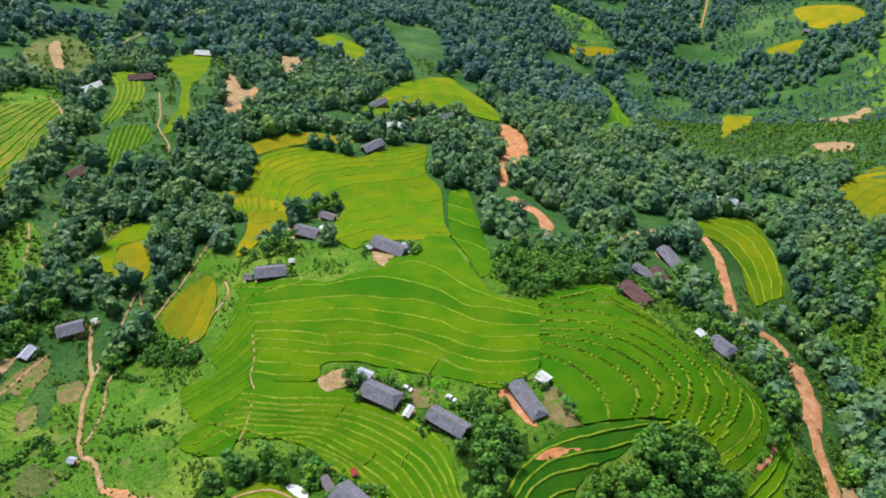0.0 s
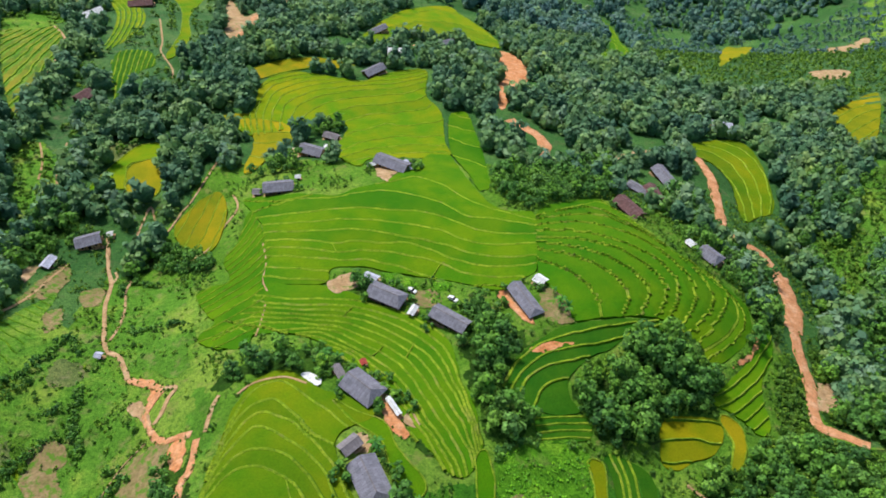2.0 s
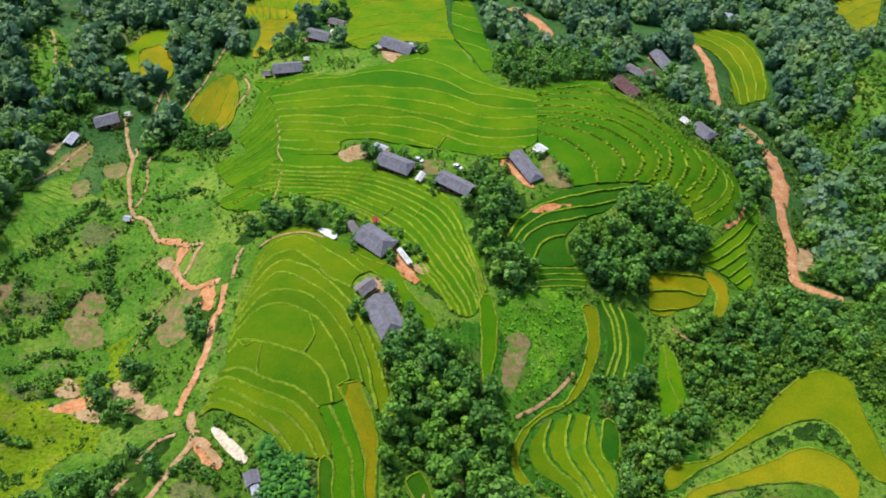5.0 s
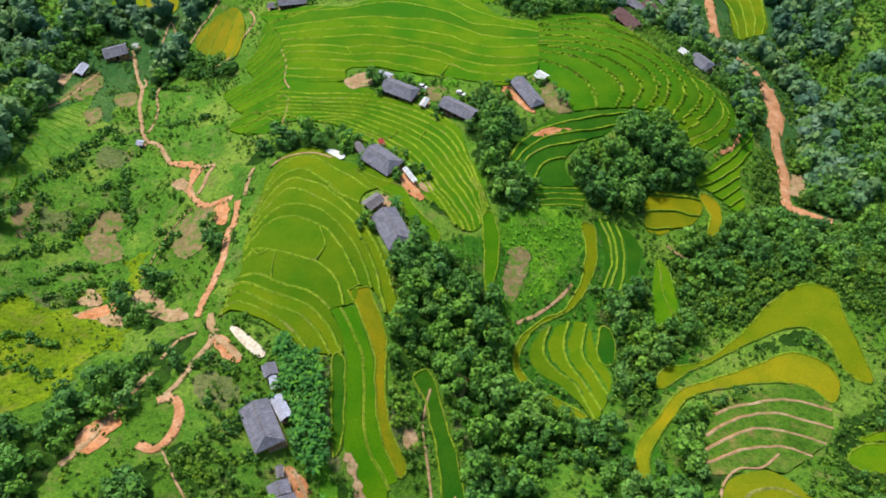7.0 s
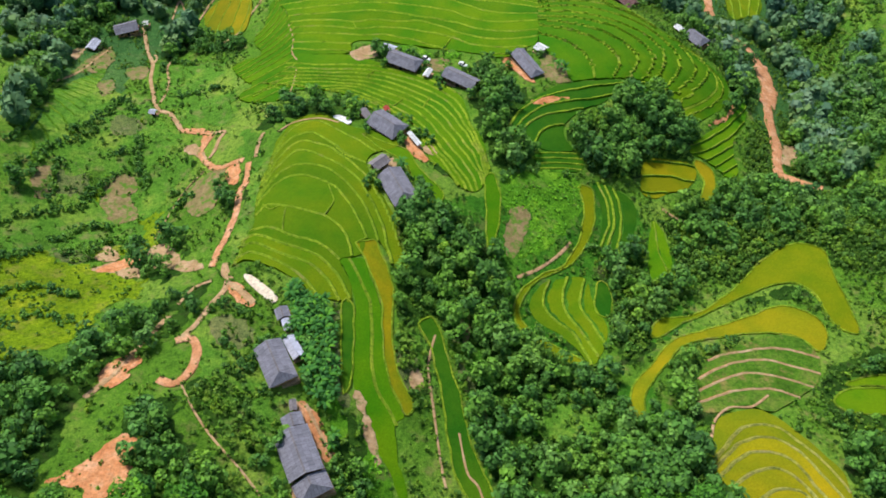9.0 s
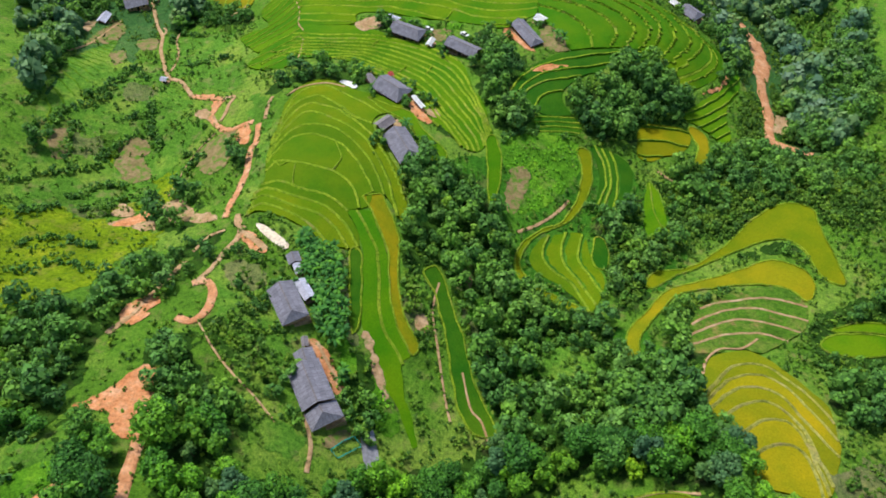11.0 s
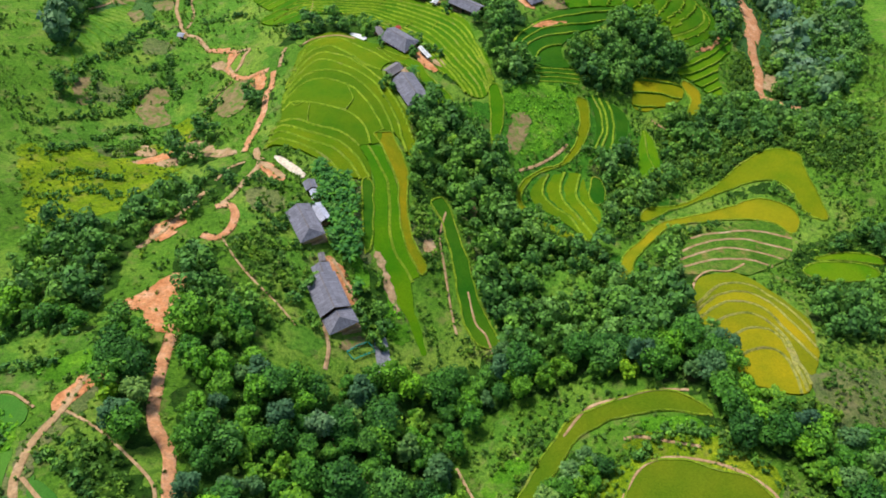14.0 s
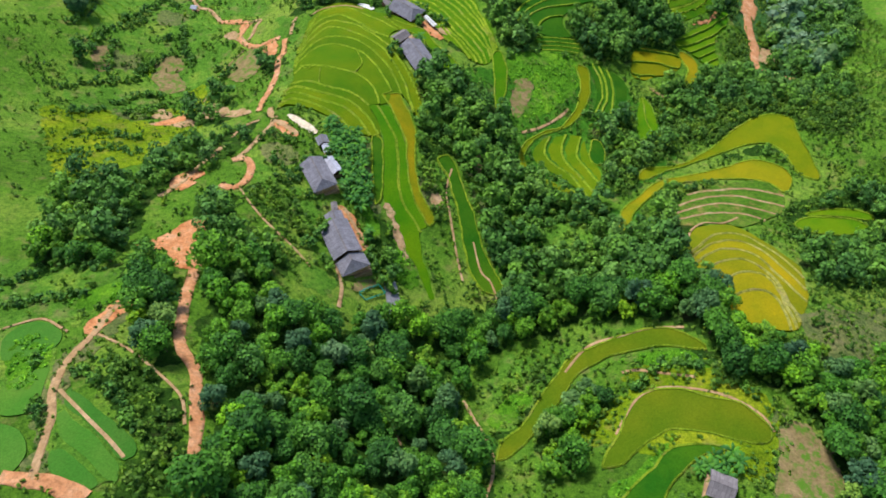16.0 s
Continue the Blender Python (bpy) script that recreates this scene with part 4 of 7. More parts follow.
    "foot_soil": ("dull", [(-68, 64), (-60, 62), (-57, 55), (-63, 53), (-68, 58)]),
    "bank_dull": ("dull", [(-20, 58), (-15, 59), (-13, 48), (-17, 46)]),
    "soil_a": ("tan", [(-16, 53), (-13, 53), (-12, 48), (-15, 47)]),
    "ravine_soil": ("red", [(-90, 15), (-86, 21), (-81, 28), (-78, 20), (-79, 13), (-75, 6), (-80, 8), (-85, 14)]),
    "brow_sheet": ("pale", [(-81, 317), (-76, 320), (-74, 314), (-79, 311)]),
    "hollow_grass": ("lush", [(-12, 112), (9, 121), (37, 133), (57, 130), (79, 99), (64, 72), (39, 67), (13, 66), (-6, 74)]),
    "foot_grass": ("lush", [(1, 58), (13, 65), (38, 56), (54, 43), (48, 17), (10, 20), (3, 32)]),
}
WOODS = {
    "big_wood": (0.85, [(-72, 7), (-67, 17), (-59, 12), (-54, 3), (-47, -2), (-39, -3), (-26, 5), (-10, 9), (0, 11), (6, 3), (-4, -7), (-8, -20), (-4, -34), (-4, -49), (-58, -56), (-59, -40), (-65, -25)]),
    "hollow_wood": (1.00, [(0, 13), (6, 27), (18, 28), (36, 35), (53, 37), (61, 19), (65, 9), (61, 0), (51, 1), (35, 6), (19, 4), (6, 3)]),
    "ripe_wood": (0.80, [(54, 2), (65, -2), (76, -6), (82, -19), (72, -21), (61, -17), (52, -9)]),
    "corner_wood": (1.00, [(75, -21), (93, -14), (106, -10), (87, -50), (75, -50), (77, -38)]),
    "bank_trees": (0.90, [(11, -31), (20, -17), (29, -15), (29, -22), (18, -38), (11, -41)]),
    "middle_wood": (0.85, [(-21, 105), (-7, 116), (11, 94), (13, 67), (6, 59), (-4, 65), (-17, 66), (-21, 82)]),
    "lower_middle": (1.00, [(8, 66), (23, 67), (39, 59), (44, 48), (52, 38), (49, 16), (18, 19), (7, 32), (0, 48)]),
    "bowl_wood": (1.10, [(40, 158), (53, 165), (68, 181), (88, 187), (96, 176), (93, 160), (78, 151), (58, 140), (46, 142)]),
    "bowl_west": (0.80, [(5, 177), (20, 181), (28, 173), (19, 162), (27, 151), (21, 137), (9, 138), (8, 154)]),
    "verge_wood": (0.90, [(115, 201), (144, 250), (141, 226), (132, 202), (121, 189)]),
    "right_wood": (1.00, [(132, 158), (180, 176), (227, 276), (230, 338), (196, 335), (177, 286), (157, 208)]),
    "east_scrub": (0.55, [(78, 131), (104, 147), (128, 150), (168, 154), (142, 111), (118, 118), (97, 106), (69, 90), (61, 98)]),
    "saddle_wood": (0.80, [(-105, 50), (-97, 63), (-84, 73), (-73, 76), (-76, 62), (-87, 53), (-91, 46), (-96, 36), (-95, 13), (-101, 11), (-121, 50)]),
    "path_wood": (0.80, [(-81, 35), (-74, 39), (-66, 25), (-56, 19), (-52, 12), (-71, 10)]),
    "lone_grove": (0.80, [(-108, 109), (-94, 107), (-85, 92), (-86, 80), (-100, 89)]),
    "hedge_spur": (0.80, [(-73, 151), (-68, 162), (-57, 166), (-46, 169), (-34, 168), (-32, 164), (-44, 156), (-59, 157)]),
    "ravine_west": (0.80, [(-95, 12), (-82, 8), (-76, -2), (-76, -11), (-82, -11), (-88, -1)]),
    "ravine_low": (0.06, [(-84, -22), (-69, -32), (-63, -44), (-60, -56), (-74, -57), (-71, -47)]),
    "west_dark": (0.70, [(-187, 231), (-183, 251), (-171, 271), (-159, 281), (-165, 247), (-171, 223), (-176, 207)]),
    "ochre_hedge": (1.00, [(-124, 237), (-117, 243), (-97, 231), (-95, 220), (-118, 228), (-127, 223), (-133, 225)]),
    "house_grove": (0.90, [(-19, 107), (-8, 116), (-2, 106), (-9, 92), (-18, 92)]),
    "fringe_north": (1.00, [(14, 284), (24, 295), (48, 302), (81, 327), (78, 283), (41, 255), (27, 259)]),
    "yard_grove": (0.80, [(9, 198), (21, 183), (26, 174), (23, 161), (10, 158), (9, 177)]),
    "lane_hedge": (0.70, [(100, 278), (124, 301), (130, 261), (133, 237), (121, 222), (108, 234)]),
    "slope_scrub": (0.05, [(-155, 123), (-123, 129), (-109, 109), (-92, 67), (-107, 50), (-121, 50)]),
    "west_scrub": (0.05, [(-149, 155), (-140, 175), (-116, 160), (-96, 105), (-107, 91), (-123, 92)]),
    "crest_trees": (0.80, [(-39, 314), (-27, 326), (-6, 319), (-13, 301), (-26, 316), (-34, 303)]),
    "brow_trees": (0.80, [(-74, 327), (-66, 349), (-54, 344), (-57, 335), (-67, 333)]),
    "west_house_trees": (0.80, [(-92, 288), (-83, 297), (-70, 301), (-68, 292), (-84, 290)]),
    "trio_trees": (1.00, [(-37, 202), (-33, 210), (-29, 203), (-32, 196)]),
    "trio_copse": (0.90, [(3, 186), (11, 195), (15, 186), (11, 174)]),
    "hedge_a": (1.00, [(-142, 162), (-135, 176), (-122, 188), (-123, 173), (-125, 159), (-132, 153)]),
    "hedge_b": (1.00, [(-124, 138), (-118, 152), (-118, 160), (-114, 155), (-115, 141), (-119, 130)]),
    "mid_right": (0.50, [(47, 107), (62, 114), (67, 90), (50, 60), (45, 65), (45, 83)]),
    "garden_edge": (0.40, [(-7, 110), (2, 108), (14, 95), (14, 80), (6, 74), (-4, 84)]),
    "channel": (0.40, [(-4, 72), (1, 77), (6, 59), (2, 48), (-4, 58)]),
    "channel_low": (0.90, [(1, 48), (7, 48), (8, 32), (6, 19), (3, 23), (1, 35)]),
    "far_scrub": (0.60, [(108, 60), (144, 66), (124, 25), (96, 17), (99, 37)]),
    "ripe_side": (0.50, [(64, 65), (72, 61), (66, 47), (71, 40), (60, 35), (56, 47)]),
    "bank_copse": (0.60, [(88, 85), (108, 92), (113, 87), (99, 87)]),
    "spur_hedge": (0.70, [(-31, 176), (-20, 162), (-14, 151), (-18, 145), (-25, 155), (-34, 166)]),
    "bend_copse": (0.70, [(-23, 148), (-18, 162), (-10, 150), (-4, 133), (-8, 128), (-14, 137)]),
    "low_side": (0.50, [(-31, 37), (-24, 25), (-23, 17), (-29, 17), (-33, 28)]),
    "west_line": (0.70, [(-174, 192), (-176, 214), (-164, 202), (-148, 168), (-154, 166), (-162, 172)]),
    "slope_copse": (0.60, [(-86, 129), (-72, 128), (-66, 118), (-69, 102), (-76, 111)]),
    "middle_dark": (0.70, [(-7, 72), (9, 94), (14, 80), (12, 59), (4, 62)]),
    "bush_a": (1.00, [(-84, -22), (-69, -32), (-64, -44), (-61, -55), (-73, -56), (-71, -46), (-80, -34)]),
    "bush_b": (1.00, [(36, -9), (49, -8), (56, -13), (63, -22), (53, -19), (45, -14)]),
    "bush_c": (1.00, [(1, -16), (15, -7), (21, -8), (16, -20), (3, -34)]),
    "bush_d": (1.00, [(51, 110), (76, 113), (96, 111), (69, 85), (50, 60), (45, 69)]),
    "bush_e": (1.00, [(78, 122), (155, 125), (140, 97), (115, 101), (96, 95), (74, 103)]),
    "bush_f": (1.00, [(-70, 39), (-59, 49), (-55, 40), (-49, 26), (-55, 25)]),
    "bush_g": (1.00, [(-20, 64), (-13, 63), (-9, 47), (-17, 42)]),
    "bush_i": (1.00, [(76, -6), (87, -3), (87, -12), (75, -16)]),
    "bush_j": (1.00, [(9, 69), (30, 67), (38, 58), (41, 48), (28, 50), (12, 56)]),
    "bush_k": (1.00, [(123, 178), (149, 202), (142, 171), (126, 146), (115, 151)]),
    "dark_slope": (1.00, [(-120, 19), (-122, 31), (-119, 39), (-103, 44), (-98, 27), (-99, 15), (-107, 7), (-116, 8)]),
    "ravine_side": (1.00, [(-88, 4), (-83, 7), (-77, 1), (-74, -13), (-69, -25), (-74, -23), (-82, -14)]),
}
GROVES = {
    "pond_grove": (1.90, [(-50, 73), (-42, 72), (-37, 66), (-35, 52), (-34, 43), (-37, 39), (-41, 43), (-44, 54), (-47, 64)]),
    "bend_grove": (2.40, [(-42, 165), (-34, 168), (-31, 164), (-36, 161), (-41, 161)]),
    "court_grove": (2.40, [(-23, 134), (-19, 133), (-18, 127), (-20, 125)]),
    "spur_grove": (2.40, [(-15, 108), (-5, 113), (-4, 102), (-9, 96), (-13, 99)]),
    "hut_grove": (2.00, [(43, -40), (52, -39), (54, -44), (52, -46), (46, -45), (43, -43)]),
    "yard_grove": (2.40, [(38, 201), (43, 197), (44, 190), (40, 188)]),
    "lane_grove": (2.60, [(25, 153), (30, 155), (30, 148), (26, 146)]),
    "low_grove": (2.60, [(-40, 29), (-37, 35), (-33, 31), (-35, 26)]),
}
HEDGES = {
    "h_a": [(-152, 127), (-155, 137), (-152, 144), (-147, 150), (-140, 157), (-137, 162)],
    "h_b": [(-139, 120), (-143, 133), (-144, 142), (-142, 142)],
    "h_c": [(-149, 133), (-150, 142), (-148, 144)],
    "h_d": [(-131, 129), (-128, 134), (-124, 140), (-117, 143)],
    "h_e": [(-129, 149), (-124, 151), (-120, 154)],
    "h_f": [(-151, 109), (-144, 116), (-134, 122), (-130, 128)],
    "h_g": [(-134, 106), (-128, 114), (-120, 114)],
    "h_h": [(-144, 93), (-139, 99), (-135, 100)],
    "h_i": [(-144, 158), (-138, 171), (-134, 184), (-127, 175)],
    "h_j": [(-121, 161), (-118, 146), (-112, 134)],
    "h_k": [(-128, 100), (-121, 104), (-116, 107)],
    "h_l": [(-102, 128), (-94, 124), (-97, 117)],
    "h_m": [(-161, 147), (-157, 160), (-153, 174)],
    "h_n": [(-136, 78), (-129, 82), (-114, 78)],
    "h_o": [(-128, 64), (-121, 69), (-110, 66)],
    "h_p": [(-129, 212), (-127, 221), (-114, 216)],
    "h_q": [(-114, 187), (-105, 189), (-95, 190)],
    "h_r": [(-121, 1), (-114, 4), (-107, 8), (-98, 6)],
    "h_s": [(-117, -7), (-107, -5), (-99, -3)],
    "h_t": [(-99, -18), (-99, -25), (-95, -34), (-90, -42)],
    "h_u": [(-89, -28), (-80, -33), (-73, -42)],
    "h_v": [(14, 69), (23, 68), (31, 60)],
    "h_w": [(12, 127), (17, 133), (29, 138), (40, 137)],
    "h_x": [(42, 106), (53, 108), (61, 107)],
    "h_y": [(48, 93), (48, 79), (43, 67)],
    "h_z": [(-64, 56), (-58, 49), (-51, 42)],
    "i_a": [(-73, 64), (-66, 67), (-59, 64)],
    "i_b": [(-22, 69), (-20, 55), (-21, 45)],
    "i_c": [(-34, 28), (-31, 21), (-27, 13)],
    "i_d": [(48, -12), (58, -16), (63, -22)],
    "i_e": [(36, -18), (45, -13), (55, -13)],
    "i_f": [(65, 70), (74, 65), (83, 71)],
}
HOUSES = [
    ("brow_shed", -62.3, 331.9, -54.8, 328.6, 5.0, "worn", "gable"),
    ("far_barn", -53.3, 505.4, -42.8, 514.7, 7.0, "grey", "gable"),
    ("ridge_house", -6.4, 494.9, 6.5, 500.1, 8.0, "grey", "gable"),
    ("saddle_house", -111.6, 634.0, -91.3, 629.1, 8.0, "grey", "gable"),
    ("far_west_white", -253.7, 496.3, -241.9, 507.4, 9.0, "white", "gable"),
    ("far_west_brown", -234.2, 535.6, -217.0, 538.3, 9.0, "brown", "gable"),
    ("far_west_pale", -219.4, 642.8, -199.0, 640.7, 9.0, "white", "gable"),
    ("west_brown", -203.7, 366.6, -198.6, 374.6, 9.0, "brown", "gable"),
    ("blue_roof", 169.3, 404.1, 181.1, 400.7, 6.0, "pale", "gable"),
    ("valley_house", 522.9, 1050.8, 537.7, 1042.4, 9.0, "grey", "gable"),
    ("stream_hut", 45.1, -46.5, 49.9, -48.6, 6.0, "worn", "gable"),
    ("trio_shed", -30.1, 207.0, -25.5, 204.6, 4.0, "pale", "gable"),
    ("wash_hut", -120.8, 174.4, -118.6, 173.9, 2.5, "pale", "gable"),
    ("yard_tin", -12.9, 186.9, -11.1, 190.7, 2.6, "white", "gable"),
    ("crest_tin_side", -18.8, 294.1, -16.7, 287.8, 2.8, "pale", "gable"),
    ("west_tin", -68.3, 281.2, -66.2, 281.3, 2.6, "white", "gable"),
    ("pond_house", -52.0, 53.6, -46.8, 43.4, 7.5, "grey", "hip"),
    ("long_house", -43.7, 30.6, -38.9, 20.2, 8.6, "grey", "gable"),
    ("long_wing", -38.4, 19.5, -36.4, 15.7, 8.5, "grey", "hip"),
    ("long_north", -44.2, 34.9, -43.1, 32.2, 5.2, "grey", "gable"),
    ("pond_shed", -50.3, 65.3, -49.2, 62.6, 3.7, "grey", "gable"),
    ("pond_shed_pale", -48.8, 61.9, -47.8, 59.2, 2.1, "pale", "gable"),
    ("pond_lean", -47.4, 56.5, -44.1, 51.3, 3.3, "pale", "gable"),
    ("lane_shed", -44.3, 38.9, -43.8, 36.6, 1.8, "worn", "gable"),
    ("spur_house", -24.0, 122.7, -17.9, 110.6, 8.6, "grey", "hip"),
    ("spur_barn", -29.5, 125.9, -25.3, 129.8, 4.6, "worn", "gable"),
    ("bend_house", -30.4, 153.6, -21.3, 146.0, 8.7, "grey", "hip"),
    ("bend_shed", -35.1, 158.8, -32.0, 153.6, 2.8, "worn", "gable"),
    ("tin_strip", -18.0, 146.5, -14.4, 140.9, 1.8, "white", "gable"),
    ("red_shed", -27.2, 162.8, -26.4, 161.1, 2.1, "red", "gable"),
    ("trio_west", -27.3, 198.9, -15.5, 192.7, 7.7, "grey", "hip"),
    ("trio_east", -4.6, 187.3, 6.7, 179.6, 6.6, "grey", "gable"),
    ("yard_house", 24.1, 199.4, 31.2, 185.8, 6.3, "grey", "hip"),
    ("white_hut", 32.5, 203.5, 35.5, 200.7, 4.4, "white", "gable"),
    ("lane_house", 78.3, 272.0, 85.9, 260.0, 7.5, "brown", "gable"),
    ("lane_house_mid", 98.7, 293.9, 101.2, 283.2, 6.6, "brown", "gable"),
    ("lane_house_low", 89.8, 297.2, 97.4, 289.4, 5.5, "grey", "gable"),
    ("lane_house_top", 109.3, 318.1, 114.4, 303.4, 7.5, "grey", "gable"),
    ("road_house", 108.5, 240.8, 114.1, 233.3, 7.5, "grey", "hip"),
    ("road_hut", 103.1, 244.6, 105.1, 241.7, 3.5, "white", "gable"),
    ("crest_house", -32.1, 295.7, -17.7, 287.7, 8.0, "grey", "gable"),
    ("brow_house", -71.2, 313.2, -60.0, 308.7, 7.5, "grey", "gable"),
    ("west_house", -80.9, 271.5, -67.9, 273.2, 7.5, "grey", "gable"),
    ("west_annex", -86.0, 271.6, -82.0, 271.5, 4.0, "worn", "gable"),
    ("far_house", -48.9, 414.6, -38.4, 423.8, 8.0, "grey", "gable"),
    ("far_white", -38.8, 459.8, -25.2, 459.5, 8.0, "white", "gable"),
    ("hollow_house", -158.1, 244.6, -148.8, 248.4, 7.5, "grey", "gable"),
    ("hollow_hut", -147.5, 252.4, -145.4, 252.7, 3.0, "white", "gable"),
    ("slope_hut", -164.1, 227.6, -162.6, 233.5, 4.8, "pale", "gable"),
    ("crest_tin", -36.4, 291.0, -32.7, 291.9, 2.6, "white", "gable"),
    ("brow_tin", -59.0, 315.5, -57.0, 309.5, 3.0, "white", "gable"),
]
CARS = [(-12.8, 200.3, -31), (2.2, 195.4, -36)]
FENCE = [(-35.5, 9.8), (-32.7, 12.8), (-30.3, 14.3), (-28.5, 12.1), (-30.9, 10.3), (-33.7, 8.0)]


# ---- the lie of the land as a function ----
def relief(x, y):
    """Height of the bare land, worked out in full, for arrays."""
    u, v = np.clip(x, -900, 1100) / 500, np.clip(y, -400, 1700) / 500
    z = FALL[0] + FALL[1] * u + FALL[2] * v + FALL[3] * u * v + FALL[4] * u * u + FALL[5] * v * v
    for hills, size in ((BROAD_HILLS, 120.0), (KNOLLS, 36.0)):
        for cx, cy, rise in hills:
            near = (np.abs(x - cx) < 4.5 * size) & (np.abs(y - cy) < 4.5 * size)
            if near.any():
                z[near] += rise * np.exp(-((x[near] - cx) ** 2 + (y[near] - cy) ** 2) / (2 * size * size))
    return z


LX, LY, LSTEP = -420.0, -160.0, 2.0
_X, _Y = np.meshgrid(LX + LSTEP * np.arange(500), LY + LSTEP * np.arange(460))
LAND = relief(_X, _Y)
LAND_ROWS = LAND.tolist()


def land(x, y):
    """Height of the bare land, for arrays."""
    x, y = np.asarray(x, float), np.asarray(y, float)
    u, v = (x - LX) / LSTEP, (y - LY) / LSTEP
    i, j = np.floor(u).astype(int), np.floor(v).astype(int)
    inside = (i >= 0) & (j >= 0) & (i < 499) & (j < 459)
    i, j = np.clip(i, 0, 498), np.clip(j, 0, 458)
    fu, fv = u - i, v - j
    z = (LAND[j, i] * (1 - fu) + LAND[j, i + 1] * fu) * (1 - fv) + (LAND[j + 1, i] * (1 - fu) + LAND[j + 1, i + 1] * fu) * fv
    if not inside.all():
        z = np.where(inside, z, relief(np.atleast_1d(x).astype(float), np.atleast_1d(y).astype(float)).reshape(x.shape))
    return z


def height(x, y):
    """Height of the bare land at one place."""
    u, v = (x - LX) / LSTEP, (y - LY) / LSTEP
    i, j = int(u // 1), int(v // 1)
    if not (0 <= i < 499 and 0 <= j < 459):
        return float(relief(np.array([x]), np.array([y]))[0])
    fu, fv, a, b = u - i, v - j, LAND_ROWS[j], LAND_ROWS[j + 1]
    return (a[i] * (1 - fu) + a[i + 1] * fu) * (1 - fv) + (b[i] * (1 - fu) + b[i + 1] * fu) * fv


# ---- materials ----
def material(name, rough=0.9):
    m = bpy.data.materials.new(name)
    m.use_nodes = True
    n, l = m.node_tree.nodes, m.node_tree.links
    b = n["Principled BSDF"]
    b.inputs["Roughness"].default_value = rough
    b.inputs["Specular IOR Level"].default_value = 0.08
    return m, n, l, b


def coords(n, l, kind="Object", scale=(1, 1, 1)):
    c = n.new("ShaderNodeTexCoord")
    mp = n.new("ShaderNodeMapping")
    mp.inputs["Scale"].default_value = scale
    l.new(c.outputs[kind], mp.inputs[0])
    return mp.outputs[0]


def noise_fac(n, l, vec, scale, detail=4.0, rough=0.6):
    t = n.new("ShaderNodeTexNoise")
    t.inputs["Scale"].default_value, t.inputs["Detail"].default_value = scale, detail
    t.inputs["Roughness"].default_value = rough
    l.new(vec, t.inputs["Vector"])
    return t.outputs[0]


def ramp(n, l, fac, *stops):
    r = n.new("ShaderNodeValToRGB")
    while len(r.color_ramp.elements) < len(stops):
        r.color_ramp.elements.new(0.5)
    for e, (p, c) in zip(r.color_ramp.elements, stops):
        e.position, e.color = p, (*c, 1)
    l.new(fac, r.inputs[0])
    return r.outputs[0]


def mix(n, l, fac, a, b, how="MIX"):
    x = n.new("ShaderNodeMix")
    x.data_type, x.blend_type = "RGBA", how
    for socket, value in ((x.inputs[0], fac), (x.inputs[6], a), (x.inputs[7], b)):
        if isinstance(value, (int, float)):
            socket.default_value = value
        elif isinstance(value, tuple):
            socket.default_value = (*value, 1)
        else:
            l.new(value, socket)
    return x.outputs[2]


def bump(n, l, b, fac, strength, distance):
    k = n.new("ShaderNodeBump")
    k.inputs["Strength"].default_value, k.inputs["Distance"].default_value = strength, distance
    l.new(fac, k.inputs["Height"])
    l.new(k.outputs[0], b.inputs["Normal"])


def tint(c, f):
    return tuple(min(1.0, v * f) for v in c)


def rice(name, c, ripe):
    """Standing rice: c in most places, patches towards ripe, fine stalk grain, and each paddy a shade of its own."""
    m, n, l, b = material(name, 0.85)
    v = coords(n, l)
    col = ramp(n, l, noise_fac(n, l, v, 0.07, 5), (0.36, c), (0.62, tint(ripe, 0.95)))
    drift = ramp(n, l, noise_fac(n, l, v, 0.016, 3), (0.42, (0.92, 0.98, 1.0)), (0.6, (1.25, 1.06, 1.0)))
    col = mix(n, l, 1.0, col, drift, "MULTIPLY")
    grain = ramp(n, l, noise_fac(n, l, v, 2.4, 5, 0.75), (0.28, (0.6, 0.64, 0.55)), (0.7, (1.22, 1.18, 1.1)))
    col = mix(n, l, 1.0, col, grain, "MULTIPLY")
    info = n.new("ShaderNodeObjectInfo")
    shade = ramp(n, l, info.outputs["Random"], (0.0, (0.80, 0.88, 0.88)), (0.45, (0.98, 1.0, 1.0)), (1.0, (1.22, 1.10, 1.0)))
    col = mix(n, l, 1.0, col, shade, "MULTIPLY")
    l.new(col, b.inputs["Base Color"])
    bump(n, l, b, noise_fac(n, l, v, 3.2, 3, 0.7), 0.5, 0.35)
    return m


def soil(name, c, wet, stone, weeds=0.0):
    """Bare earth: damp and stony places, fine grain, and weeds creeping in over a share of it."""
    m, n, l, b = material(name, 0.95)
    v = coords(n, l)
    col = ramp(n, l, noise_fac(n, l, v, 0.22, 8, 0.7), (0.3, wet), (0.5, c), (0.72, stone))
    grain = ramp(n, l, noise_fac(n, l, v, 1.1, 8, 0.75), (0.32, (0.55, 0.54, 0.52)), (0.5, (0.95, 0.95, 0.95)), (0.68, (1.25, 1.2, 1.16)))
    col = mix(n, l, 1.0, col, grain, "MULTIPLY")
    if weeds:
        where = ramp(n, l, noise_fac(n, l, v, 0.33, 9, 0.75), (0.66 - weeds * 0.35, (0, 0, 0)), (0.74 - weeds * 0.35, (1, 1, 1)))
        col = mix(n, l, where, col, (0.095, 0.205, 0.020))
    l.new(col, b.inputs["Base Color"])
    bump(n, l, b, noise_fac(n, l, v, 1.6, 6, 0.7), 0.8, 0.4)
    return m


